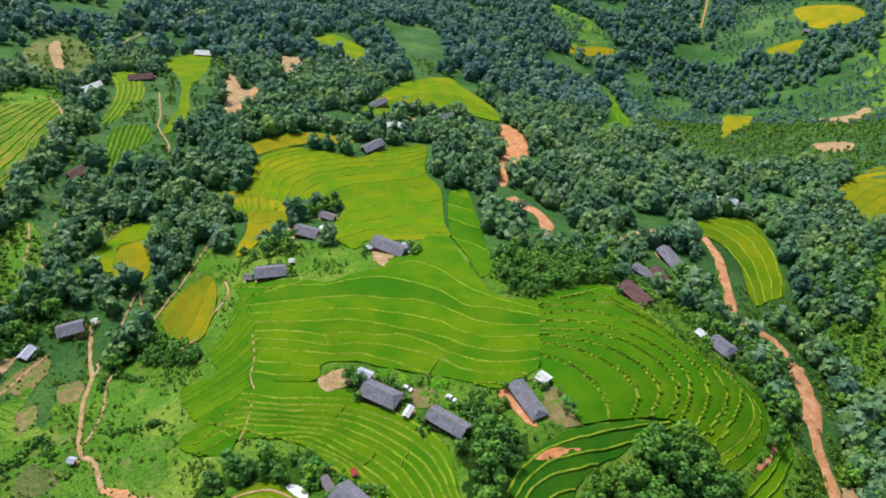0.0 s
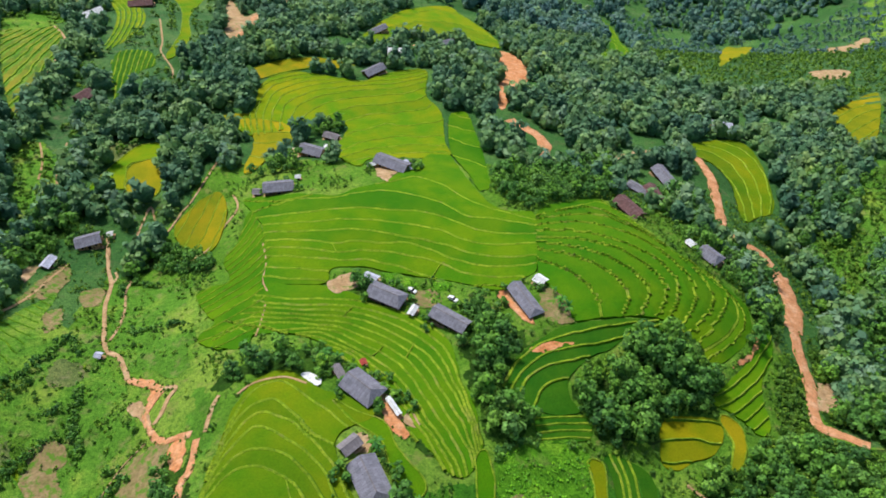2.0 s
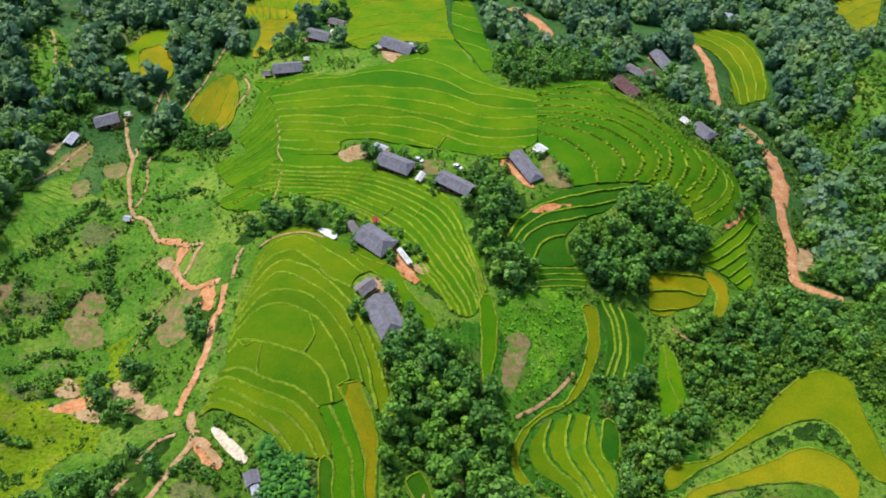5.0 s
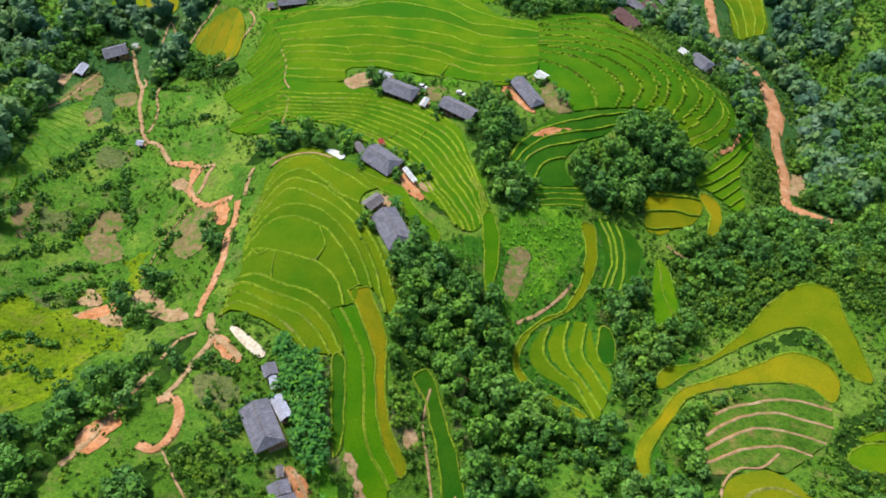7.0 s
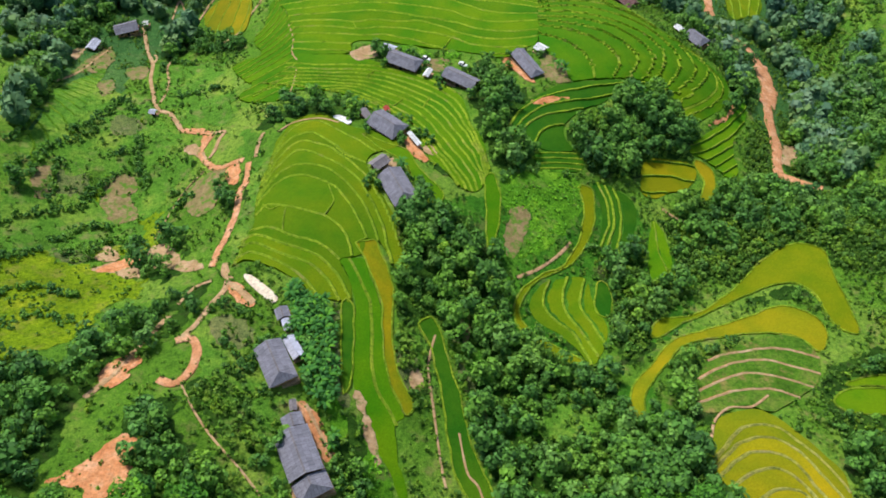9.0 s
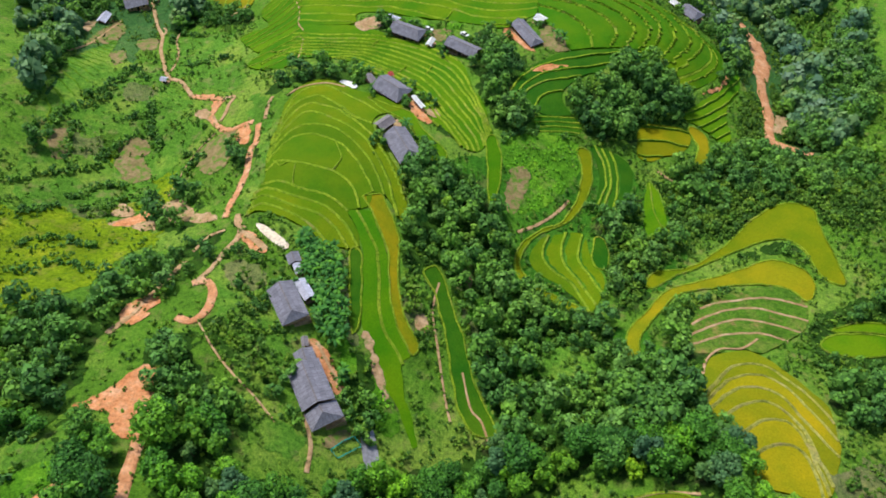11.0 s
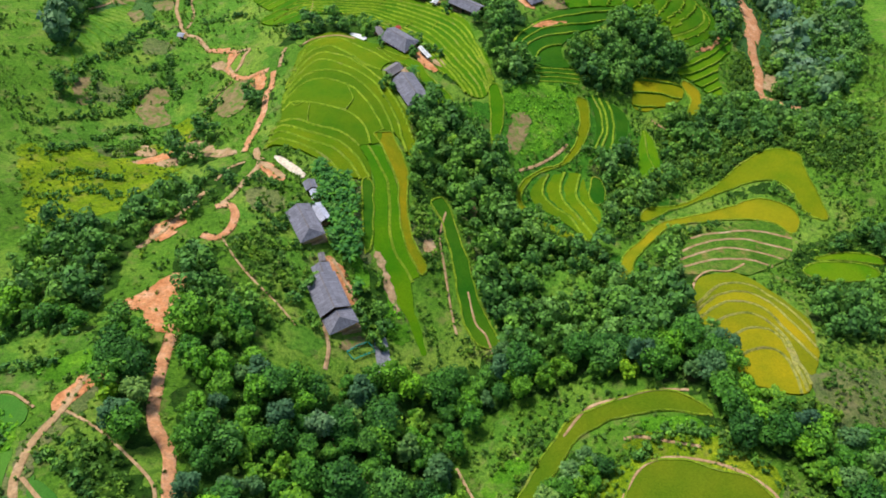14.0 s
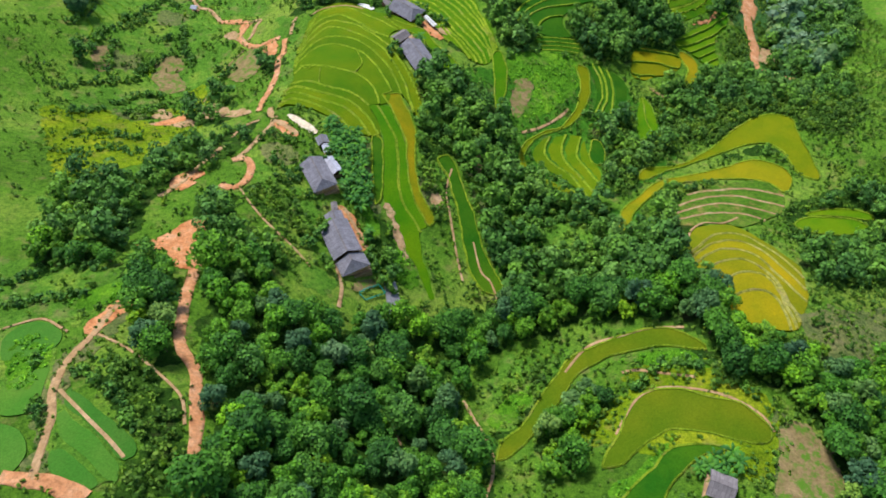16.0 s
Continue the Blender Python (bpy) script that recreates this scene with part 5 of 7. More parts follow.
def herbs(name, c, dry, bare, big=0.045):
    """Rough grass and weeds: two greens in drifts, small darker clumps, and thin places."""
    c, dry = (tuple(a * b for a, b in zip(q, (0.93, 1.02, 0.88))) for q in (c, dry))
    m, n, l, b = material(name, 0.95)
    v = coords(n, l)
    col = ramp(n, l, noise_fac(n, l, v, big, 6, 0.62), (0.34, tint(c, 0.7)), (0.5, c), (0.64, dry))
    clump = ramp(n, l, noise_fac(n, l, v, 0.7, 6, 0.72), (0.34, (0.45, 0.55, 0.5)), (0.5, (0.95, 0.98, 0.95)), (0.7, (1.35, 1.25, 1.1)))
    col = mix(n, l, 1.0, col, clump, "MULTIPLY")
    tuft = ramp(n, l, noise_fac(n, l, v, 2.6, 4, 0.7), (0.36, (0.62, 0.70, 0.66)), (0.64, (1.3, 1.22, 1.1)))
    col = mix(n, l, 1.0, col, tuft, "MULTIPLY")
    thin = ramp(n, l, noise_fac(n, l, v, 0.16, 7, 0.7), (0.54, (0, 0, 0)), (0.7, (1, 1, 1)))
    half = n.new("ShaderNodeMath")
    half.operation = "MULTIPLY"
    half.inputs[1].default_value = 0.6
    l.new(thin, half.inputs[0])
    l.new(mix(n, l, half.outputs[0], col, bare), b.inputs["Base Color"])
    bump(n, l, b, noise_fac(n, l, v, 1.3, 7, 0.75), 1.0, 0.9)
    return m


def leaves(name, dark, light, per_tree="Random", deep=True):
    """Foliage: every leaf spray its own green between dark and light, every tree a tone of its own."""
    if deep:
        dark, light = (tuple(a * b for a, b in zip(c, f)) for c, f in ((dark, (0.58, 0.78, 0.62)), (light, (0.80, 0.98, 0.84))))
    m, n, l, b = material(name, 0.7)
    g = n.new("ShaderNodeNewGeometry")
    col = ramp(n, l, g.outputs["Random Per Island"], (0.0, dark), (0.65, tint(light, 0.8)), (1.0, light))
    if per_tree == "Random":
        tone = n.new("ShaderNodeObjectInfo").outputs["Random"]
    else:
        a = n.new("ShaderNodeAttribute")
        a.attribute_name = per_tree
        tone = a.outputs["Fac"]
    shade = ramp(n, l, tone, (0.0, (0.55, 0.66, 0.85)), (0.28, (0.85, 0.95, 1.0)), (0.5, (1.05, 1.08, 0.9)), (0.68, (1.5, 1.38, 0.8)), (0.8, (1.35, 1.2, 1.5)), (1.0, (2.3, 1.8, 0.7)))
    done = mix(n, l, 1.0, col, shade, "MULTIPLY")
    l.new(done, b.inputs["Base Color"])
    b.inputs["Specular IOR Level"].default_value = 0.3
    t = n.new("ShaderNodeBsdfTranslucent")
    l.new(done, t.inputs[0])
    both = n.new("ShaderNodeMixShader")
    both.inputs[0].default_value = 0.22
    l.new(b.outputs[0], both.inputs[1])
    l.new(t.outputs[0], both.inputs[2])
    l.new(both.outputs[0], n["Material Output"].inputs[0])
    return m


def crowns(name, dark, light, scale):
    """Dense leafy crowns from afar: deep relief, its hollows darker than its humps, every tree a tone of its own."""
    m, n, l, b = material(name, 0.8)
    v = coords(n, l)
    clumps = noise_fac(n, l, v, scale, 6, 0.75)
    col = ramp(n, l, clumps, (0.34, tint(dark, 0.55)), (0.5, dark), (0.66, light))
    a = n.new("ShaderNodeAttribute")
    a.attribute_name = "tone"
    shade = ramp(n, l, a.outputs["Fac"], (0.0, (0.62, 0.72, 0.9)), (0.4, (0.95, 1.0, 1.0)), (0.7, (1.3, 1.22, 0.9)), (1.0, (1.8, 1.5, 0.8)))
    l.new(mix(n, l, 1.0, col, shade, "MULTIPLY"), b.inputs["Base Color"])
    bump(n, l, b, clumps, 1.0, 2.2)
    return m


def roofing(name, c, spots):
    """Corrugated sheets in rows: the waves run down the slope, sheets differ a little, lichen and rain streaks."""
    m, n, l, b = material(name, 0.75)
    v = coords(n, l)
    bt = n.new("ShaderNodeTexBrick")
    bt.inputs["Color1"].default_value, bt.inputs["Color2"].default_value = (*tint(c, 0.82), 1), (*tint(c, 1.14), 1)
    bt.inputs["Mortar"].default_value = (*tint(c, 0.5), 1)
    bt.inputs["Scale"].default_value, bt.inputs["Mortar Size"].default_value = 1.0, 0.025
    bt.inputs["Brick Width"].default_value, bt.inputs["Row Height"].default_value = 0.92, 1.45
    bt.offset = 0.0
    l.new(v, bt.inputs["Vector"])
    streak = ramp(n, l, noise_fac(n, l, coords(n, l, scale=(2.2, 0.35, 1)), 1.0, 6, 0.7), (0.3, (0.66, 0.66, 0.66)), (0.7, (1.2, 1.2, 1.2)))
    col = mix(n, l, 1.0, bt.outputs[0], streak, "MULTIPLY")
    moss = ramp(n, l, noise_fac(n, l, v, 0.7, 8, 0.75), (0.56, (0, 0, 0)), (0.7, (1, 1, 1)))
    l.new(mix(n, l, moss, col, spots), b.inputs["Base Color"])
    w = n.new("ShaderNodeTexWave")
    w.inputs["Scale"].default_value = 1.8
    l.new(v, w.inputs["Vector"])
    bump(n, l, b, w.outputs[0], 0.6, 0.06)
    return m


def boards(name, c):
    m, n, l, b = material(name, 0.85)
    v = coords(n, l, scale=(5, 5, 0.4))
    col = ramp(n, l, noise_fac(n, l, v, 1.2, 6, 0.7), (0.3, tint(c, 0.55)), (0.7, tint(c, 1.25)))
    l.new(col, b.inputs["Base Color"])
    bump(n, l, b, noise_fac(n, l, v, 2.0, 4, 0.6), 0.4, 0.03)
    return m


RICE = {
    "green": rice("rice_green", (0.046, 0.178, 0.001), (0.096, 0.226, 0.002)),
    "mellow": rice("rice_mellow", (0.125, 0.188, 0.002), (0.215, 0.235, 0.003)),
    "fresh": rice("rice_fresh", (0.045, 0.174, 0.0015), (0.098, 0.220, 0.0025)),
    "moss": rice("rice_moss", (0.085, 0.150, 0.004), (0.130, 0.180, 0.006)),
    "gold": rice("rice_gold", (0.275, 0.262, 0.006), (0.190, 0.228, 0.006)),
    "lime": rice("rice_lime", (0.100, 0.240, 0.002), (0.215, 0.275, 0.003)),
    "yellow": rice("rice_ripe", (0.330, 0.285, 0.006), (0.235, 0.250, 0.006)),
    "ochre": rice("rice_ochre", (0.290, 0.235, 0.005), (0.150, 0.205, 0.005)),
    "deep": rice("rice_young", (0.020, 0.110, 0.004), (0.055, 0.155, 0.005)),
    "olive": rice("rice_olive", (0.078, 0.180, 0.002), (0.145, 0.218, 0.003)),
    "fallow": herbs("stubble_weeds", (0.110, 0.230, 0.024), (0.200, 0.255, 0.050), (0.520, 0.290, 0.130), 0.1),
    "plot": rice("leafy_crop", (0.055, 0.185, 0.020), (0.095, 0.220, 0.030)),
    "dull": rice("upland_crop", (0.090, 0.180, 0.020), (0.240, 0.250, 0.030)),
}
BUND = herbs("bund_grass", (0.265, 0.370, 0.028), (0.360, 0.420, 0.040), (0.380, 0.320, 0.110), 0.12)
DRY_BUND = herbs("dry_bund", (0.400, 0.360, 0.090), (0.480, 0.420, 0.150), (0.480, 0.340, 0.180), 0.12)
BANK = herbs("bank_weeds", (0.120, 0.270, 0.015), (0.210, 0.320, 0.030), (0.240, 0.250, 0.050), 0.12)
# undergrowth green, darkened to carry the shade under the forest
SHADED_UNDERGROWTH = herbs("shaded_forest_floor", (0.062, 0.160, 0.050), (0.110, 0.215, 0.066), (0.120, 0.120, 0.060), 0.02)
GRASS = herbs("hill_grass", (0.132, 0.276, 0.030), (0.250, 0.355, 0.060), (0.320, 0.250, 0.100), 0.028)
ROADBED = soil("road_soil", (0.600, 0.290, 0.140), (0.440, 0.180, 0.075), (0.720, 0.450, 0.280))
PATHBED = soil("path_soil", (0.470, 0.300, 0.155), (0.310, 0.190, 0.085), (0.600, 0.420, 0.250), 0.08)
COVER = {
    "red": soil("red_soil", (0.620, 0.275, 0.120), (0.450, 0.150, 0.050), (0.740, 0.450, 0.270), 0.15),
    "tan": soil("tan_soil", (0.460, 0.300, 0.160), (0.300, 0.180, 0.080), (0.620, 0.450, 0.280), 0.3),
    "earth": soil("fallow_soil", (0.265, 0.195, 0.090), (0.165, 0.160, 0.050), (0.370, 0.275, 0.140), 0.48),
    "stone": soil("grey_stone", (0.300, 0.300, 0.340), (0.220, 0.220, 0.240), (0.420, 0.410, 0.420), 0.1),
    "scrub": herbs("dry_scrub", (0.080, 0.180, 0.070), (0.145, 0.235, 0.085), (0.200, 0.180, 0.100), 0.02),
    "pale": soil("pale_yard", (0.800, 0.680, 0.520), (0.660, 0.520, 0.360), (0.860, 0.780, 0.660)),
    "white": soil("white_sheet", (0.800, 0.800, 0.800), (0.740, 0.740, 0.760), (0.840, 0.840, 0.830)),
    "sun": herbs("sunlit_weeds", (0.225, 0.320, 0.012), (0.400, 0.410, 0.025), (0.330, 0.270, 0.070)),
    "meadow": herbs("meadow_grass", (0.130, 0.290, 0.036), (0.265, 0.370, 0.060), (0.340, 0.270, 0.120)),
    "crop": herbs("garden_leaves", (0.120, 0.310, 0.020), (0.200, 0.390, 0.030), (0.230, 0.200, 0.080), 0.1),
    "lush": herbs("lush_grass", (0.060, 0.200, 0.018), (0.115, 0.270, 0.026), (0.190, 0.200, 0.060)),
    "dull": herbs("dry_verge", (0.180, 0.220, 0.080), (0.260, 0.250, 0.110), (0.330, 0.260, 0.150)),
}
RICE["meadow"] = COVER["meadow"]
FOLIAGE = [
    leaves("leaf_dark", (0.027, 0.102, 0.014), (0.112, 0.285, 0.034)),
    leaves("leaf_mid", (0.042, 0.142, 0.014), (0.160, 0.375, 0.030)),
    leaves("leaf_grey", (0.052, 0.128, 0.052), (0.180, 0.310, 0.120)),
    leaves("leaf_light", (0.072, 0.192, 0.012), (0.240, 0.432, 0.026)),
]
WOODLAND = leaves("woodland_leaf", (0.040, 0.110, 0.022), (0.185, 0.360, 0.066), "tone")
# farther slopes: some distance haze is mixed into these greens
HAZED_FOREST = leaves("hazed_leaf", (0.095, 0.210, 0.108), (0.182, 0.325, 0.152), "tone", False)
# far valley leaves: air haze painted in as a paler, bluer green
FAR_HAZED_FOREST = leaves("far_hazed_leaf", (0.082, 0.188, 0.150), (0.138, 0.262, 0.215), "tone", False)
# domes of those crowns, tinted with the same haze
HAZED_TOPS = crowns("hazed_tops", (0.085, 0.200, 0.095), (0.155, 0.310, 0.140), 0.55)
# crown domes of the far valley, same haze in their colour
FAR_HAZED_TOPS = crowns("far_hazed_tops", (0.078, 0.180, 0.140), (0.135, 0.255, 0.200), 0.35)
GARDEN = leaves("vegetable_leaf", (0.100, 0.290, 0.014), (0.270, 0.560, 0.036), "tone")
SHRUB = leaves("shrub_leaf", (0.058, 0.140, 0.016), (0.205, 0.330, 0.040), "tone")
BANANA = leaves("banana_leaf", (0.030, 0.120, 0.017), (0.100, 0.285, 0.046))
BARK = boards("bark", (0.120, 0.085, 0.055))
ROOFS = {
    "grey": roofing("roof_grey", (0.235, 0.230, 0.270), (0.120, 0.120, 0.130)),
    "worn": roofing("roof_worn", (0.250, 0.225, 0.235), (0.130, 0.110, 0.100)),
    "brown": roofing("roof_brown", (0.170, 0.090, 0.085), (0.330, 0.310, 0.330)),
    "white": roofing("roof_white", (0.800, 0.800, 0.790), (0.600, 0.590, 0.560)),
    "pale": roofing("roof_pale", (0.560, 0.570, 0.680), (0.360, 0.350, 0.380)),
    "red": roofing("roof_red", (0.450, 0.080, 0.060), (0.250, 0.080, 0.060)),
}
WALLS = {"wood": boards("wall_boards", (0.200, 0.120, 0.065)), "earth": soil("wall_earth", (0.560, 0.330, 0.160), (0.440, 0.240, 0.110), (0.640, 0.430, 0.260))}
DARK = boards("dark_boards", (0.035, 0.028, 0.022))


# ---- mesh helpers ----
def mesh_of(name, verts, faces, mat, smooth=False):
    me = bpy.data.meshes.new(name)
    me.from_pydata([tuple(v) for v in verts], [], [tuple(f) for f in faces])
    me.materials.append(mat)
    if smooth:
        me.polygons.foreach_set("use_smooth", [True] * len(me.polygons))
    me.update()
    return me


def part(name, me, parent, m=None, label=""):
    ob = new(name, me)
    ob.parent = parent
    if m is not None:
        ob.matrix_basis = m
    return tagged(ob, label)


def quads_mesh(name, verts, mat, tone=None):
    """A mesh of loose quads from an array of n x 4 x 3 corners, with one tone a quad."""
    n = len(verts)
    me = bpy.data.meshes.new(name)
    me.vertices.add(n * 4)
    me.vertices.foreach_set("co", np.asarray(verts, np.float32).ravel())
    me.loops.add(n * 4)
    me.loops.foreach_set("vertex_index", np.arange(n * 4, dtype=np.int32))
    me.polygons.add(n)
    me.polygons.foreach_set("loop_start", np.arange(0, n * 4, 4, dtype=np.int32))
    me.polygons.foreach_set("loop_total", np.full(n, 4, np.int32))
    if tone is not None:
        a = me.attributes.new("tone", "FLOAT", "FACE")
        a.data.foreach_set("value", np.asarray(tone, np.float32))
    me.materials.append(mat)
    me.update(calc_edges=True)
    return me


def curve_through(pts, closed, step):
    """A smooth line through the points (Catmull-Rom), in steps of about that many metres."""
    p = np.asarray(pts, float)
    n = len(p)
    out = []
    for i in range(n if closed else n - 1):
        if closed:
            a, b, c, d = p[i - 1], p[i], p[(i + 1) % n], p[(i + 2) % n]
        else:
            a, b, c, d = p[max(i - 1, 0)], p[i], p[i + 1], p[min(i + 2, n - 1)]
        k = max(2, int(np.hypot(*(c - b)) / step))
        for t in np.arange(k) / k:
            out.append(0.5 * (2 * b + (c - a) * t + (2 * a - 5 * b + 4 * c - d) * t * t + (3 * b - a - 3 * c + d) * t ** 3))
    if not closed:
        out.append(p[-1])
    return np.array(out)


def signed(poly, x, y):
    """Distance to a closed outline, positive inside."""
    x, y = np.asarray(x, float), np.asarray(y, float)
    d2, inside = np.full(x.shape, 1e12), np.zeros(x.shape, bool)
    for (ax, ay), (bx, by) in zip(poly, np.roll(poly, -1, 0)):
        ex, ey = bx - ax, by - ay
        t = np.clip(((x - ax) * ex + (y - ay) * ey) / (ex * ex + ey * ey + 1e-9), 0, 1)
        d2 = np.minimum(d2, (x - ax - t * ex) ** 2 + (y - ay - t * ey) ** 2)
        inside ^= ((ay > y) != (by > y)) & (x < ex * (y - ay) / (ey if abs(ey) > 1e-9 else 1e-9) + ax)
    return np.where(inside, 1, -1) * np.sqrt(d2)


def wobble(x, y, size, seed=0.0):
    """Cheap smooth unevenness between -1 and 1."""
    u, v = x / size + seed * 1.7, y / size - seed * 2.3
    return (np.sin(1.3 * u + 0.7 * v) + np.sin(-0.9 * u + 1.6 * v + 1.9) + np.sin(2.3 * u + 2.1 * v + 0.4) * 0.6 + np.sin(3.7 * u - 3.1 * v + 2.2) * 0.4) / 3


def cut(poly, k, level):
    """Both sides of a polygon (rows of x, y, s, L) cut where column k is level: below, above."""
    lo, hi = [], []
    for i in range(len(poly)):
        p, q = poly[i - 1], poly[i]
        a, b = p[k] - level, q[k] - level
        if (a < 0) != (b < 0):
            t = a / (a - b)
            r = tuple(u + (w - u) * t for u, w in zip(p, q))
            r = r[:k] + (level,) + r[k + 1:]
            lo.append(r)
            hi.append(r)
        (lo if b < 0 else hi).append(q)
    return lo, hi


def terraces(outline, cell, level, edge=0.4, seed=0.0):
    """Cuts the ground inside an outline along the contours of level(x, y). Returns, by whole level, the flat pieces,
    and the line pieces on its lower contour, and the line pieces on the rim."""
    x = np.arange(outline[:, 0].min() - cell, outline[:, 0].max() + 2 * cell, cell)
    y = np.arange(outline[:, 1].min() - cell, outline[:, 1].max() + 2 * cell, cell)
    X, Y = np.meshgrid(x, y)
    S = signed(outline, X, Y) + edge * (wobble(X, Y, 2.6, seed) if edge < 0.5 else 0.7 * wobble(X, Y, 3.4, seed) + 0.5 * wobble(X, Y, 1.1, seed + 3))
    L = level(X, Y) + 0.0012345
    flat, step, rim = {}, {}, {}
    top_s = np.maximum(np.maximum(S[:-1, :-1], S[1:, :-1]), np.maximum(S[:-1, 1:], S[1:, 1:])) > 0
    X, Y, S, L = X.tolist(), Y.tolist(), S.tolist(), L.tolist()
    for j, i in zip(*(a.tolist() for a in np.nonzero(top_s))):
        c = [(X[b][a], Y[b][a], S[b][a], L[b][a]) for b, a in ((j, i), (j, i + 1), (j + 1, i + 1), (j + 1, i))]
        lv = [math.floor(q[3]) for q in c]
        whole = min(q[2] for q in c) > 0
        if whole and min(lv) == max(lv):
            flat.setdefault(lv[0], []).append(c)
            continue
        for tri in ((c[0], c[1], c[2]), (c[0], c[2], c[3])):
            tri = list(tri) if whole else cut(list(tri), 2, 0.0)[1]
            if len(tri) < 3:
                continue
            for a, b in zip(tri, tri[1:] + tri[:1]):
                if a[2] == 0.0 and b[2] == 0.0:
                    rim.setdefault(math.floor((a[3] + b[3]) / 2), []).append((a, b))
            rest, k = tri, math.floor(min(q[3] for q in tri)) + 1
            while len(rest) >= 3:
                lo, rest = cut(rest, 3, float(k))
                if len(lo) >= 3:
                    flat.setdefault(k - 1, []).append(lo)
                if len(rest) >= 3:
                    for a, b in zip(rest, rest[1:] + rest[:1]):
                        if a[3] == k and b[3] == k:
                            step.setdefault(k, []).append((a, b))
                if not rest or max(q[3] for q in rest) < k + 1:
                    if len(rest) >= 3:
                        flat.setdefault(k, []).append(rest)
                    break
                k += 1
    return flat, step, rim


class Pool:
    """Collects polygons and welds their corners."""

    def __init__(self):
        self.verts, self.faces, self.seen = [], [], {}

    def v(self, x, y, z):
        k = (round(x, 2), round(y, 2), round(z, 2))
        if k not in self.seen:
            self.seen[k] = len(self.verts)
            self.verts.append((x, y, z))
        return self.seen[k]

    def face(self, pts, up=False):
        if up:
            (ax, ay, _), (bx, by, _), (cx, cy, _) = pts[:3]
            if (bx - ax) * (cy - ay) - (by - ay) * (cx - ax) < 0:
                pts = pts[::-1]
        f = []
        for p in pts:
            i = self.v(*p)
            if i not in f:
                f.append(i)
        if len(f) >= 3:
            self.faces.append(f)

    def pieces(self, least=3):
        """The parts that hang together, each as its own corners and faces."""
        root = list(range(len(self.verts)))

        def find(i):
            while root[i] != i:
                root[i] = root[root[i]]
                i = root[i]
            return i

        for f in self.faces:
            a = find(f[0])
            for i in f[1:]:
                root[find(i)] = a
        groups = {}
        for f in self.faces:
            groups.setdefault(find(f[0]), []).append(f)
        for faces in groups.values():
            if len(faces) < least:
                continue
            ids = {i: n for n, i in enumerate(dict.fromkeys(i for f in faces for i in f))}
            yield [self.verts[i] for i in ids], [[ids[i] for i in f] for f in faces]


def along(line, x, y):
    """Distance to an open line, its ends drawn out, and the side on which a place lies."""
    ends = [line[0] + (line[0] - line[1]) * 20, *line, line[-1] + (line[-1] - line[-2]) * 20]
    d2, side = np.full(x.shape, 1e12), np.zeros(x.shape)
    for (ax, ay), (bx, by) in zip(ends, ends[1:]):
        ex, ey = bx - ax, by - ay
        t = np.clip(((x - ax) * ex + (y - ay) * ey) / (ex * ex + ey * ey + 1e-9), 0, 1)
        d = (x - ax - t * ex) ** 2 + (y - ay - t * ey) ** 2
        near = d < d2
        d2[near], side[near] = d[near], (ex * (y - ay) - ey * (x - ax))[near]
    return np.sqrt(d2), np.sign(side)


def level_between(lines):
    """A level function that passes a whole number on each of the lines in turn."""
    lines = [curve_through(p, False, 1.5) for p in lines]
    ways = []
    for i, line in enumerate(lines):
        other = lines[i + 1] if i + 1 < len(lines) else lines[i - 1]
        middle = other[len(other) // 2]
        way = along(line, middle[:1], middle[1:])[1][0] if len(lines) > 1 else 1.0
        ways.append(way if i + 1 < len(lines) else (-way if len(lines) > 1 else 1.0))

    def level(x, y):
        shape = np.shape(x)
        x, y = np.ravel(x).astype(float), np.ravel(y).astype(float)
        x, y = x + 0.35 * wobble(x, y, 3.1, 1.0), y + 0.35 * wobble(x, y, 2.7, 2.0)
        found = [along(line, x, y) for line in lines]
        d = np.stack([f[0] for f in found])
        k = sum((f[1] * w > 0).astype(int) for f, w in zip(found, ways))
        n, at = len(lines), np.arange(len(x))
        below = np.where(k > 0, d[np.maximum(k - 1, 0), at], 0.0)
        above = np.where(k < n, d[np.minimum(k, n - 1), at], 0.0)
        part_of = np.where(k == 0, 3 / (above + 3), np.where(k == n, below / (below + 3), below / (below + above + 1e-6)))
        return (k + np.clip(part_of, 0.002, 0.998)).reshape(shape)

    return level


def level_of(entry, name):
    """The level function of a field: by its bunds, by the lie of the land, or a polynomial round the field's middle."""
    colour, degree, rise, terms, pts = entry
    if name in STEPS:
        level = level_between(STEPS[name])
        return (lambda x, y: 2 * level(x, y)) if name == "front_terraces" else level
    if degree < 0:
        return lambda x, y: land(x, y) / 1.7 + 0.25 * wobble(x, y, 7.0, 2.0) + 0.12 * wobble(x, y, 2.6, 1.0) + 100
    c = np.asarray(pts, float).mean(0).round()
    powers = [(i, j) for i in range(degree + 1) for j in range(degree + 1 - i)]

    def level(x, y):
        u, v = (x - MIDDLE[0]) / 50, (y - MIDDLE[1]) / 50
        if not terms:
            return 0.5 + 0 * u
        z = 0 * u
        for t, (i, j) in zip(terms, powers):
            z = z + t * u ** i * v ** j
        return z + 0.12 * wobble(x, y, 4.5, 1.0) + 0.13 * wobble(x, y, 11.0, 2.0)

    MIDDLE = c
    return level


# ---- the ground, one sheet to the horizon ----
FIELD_LINES = {name: curve_through(e[4], True, 2.0) for name, e in FIELDS.items()}


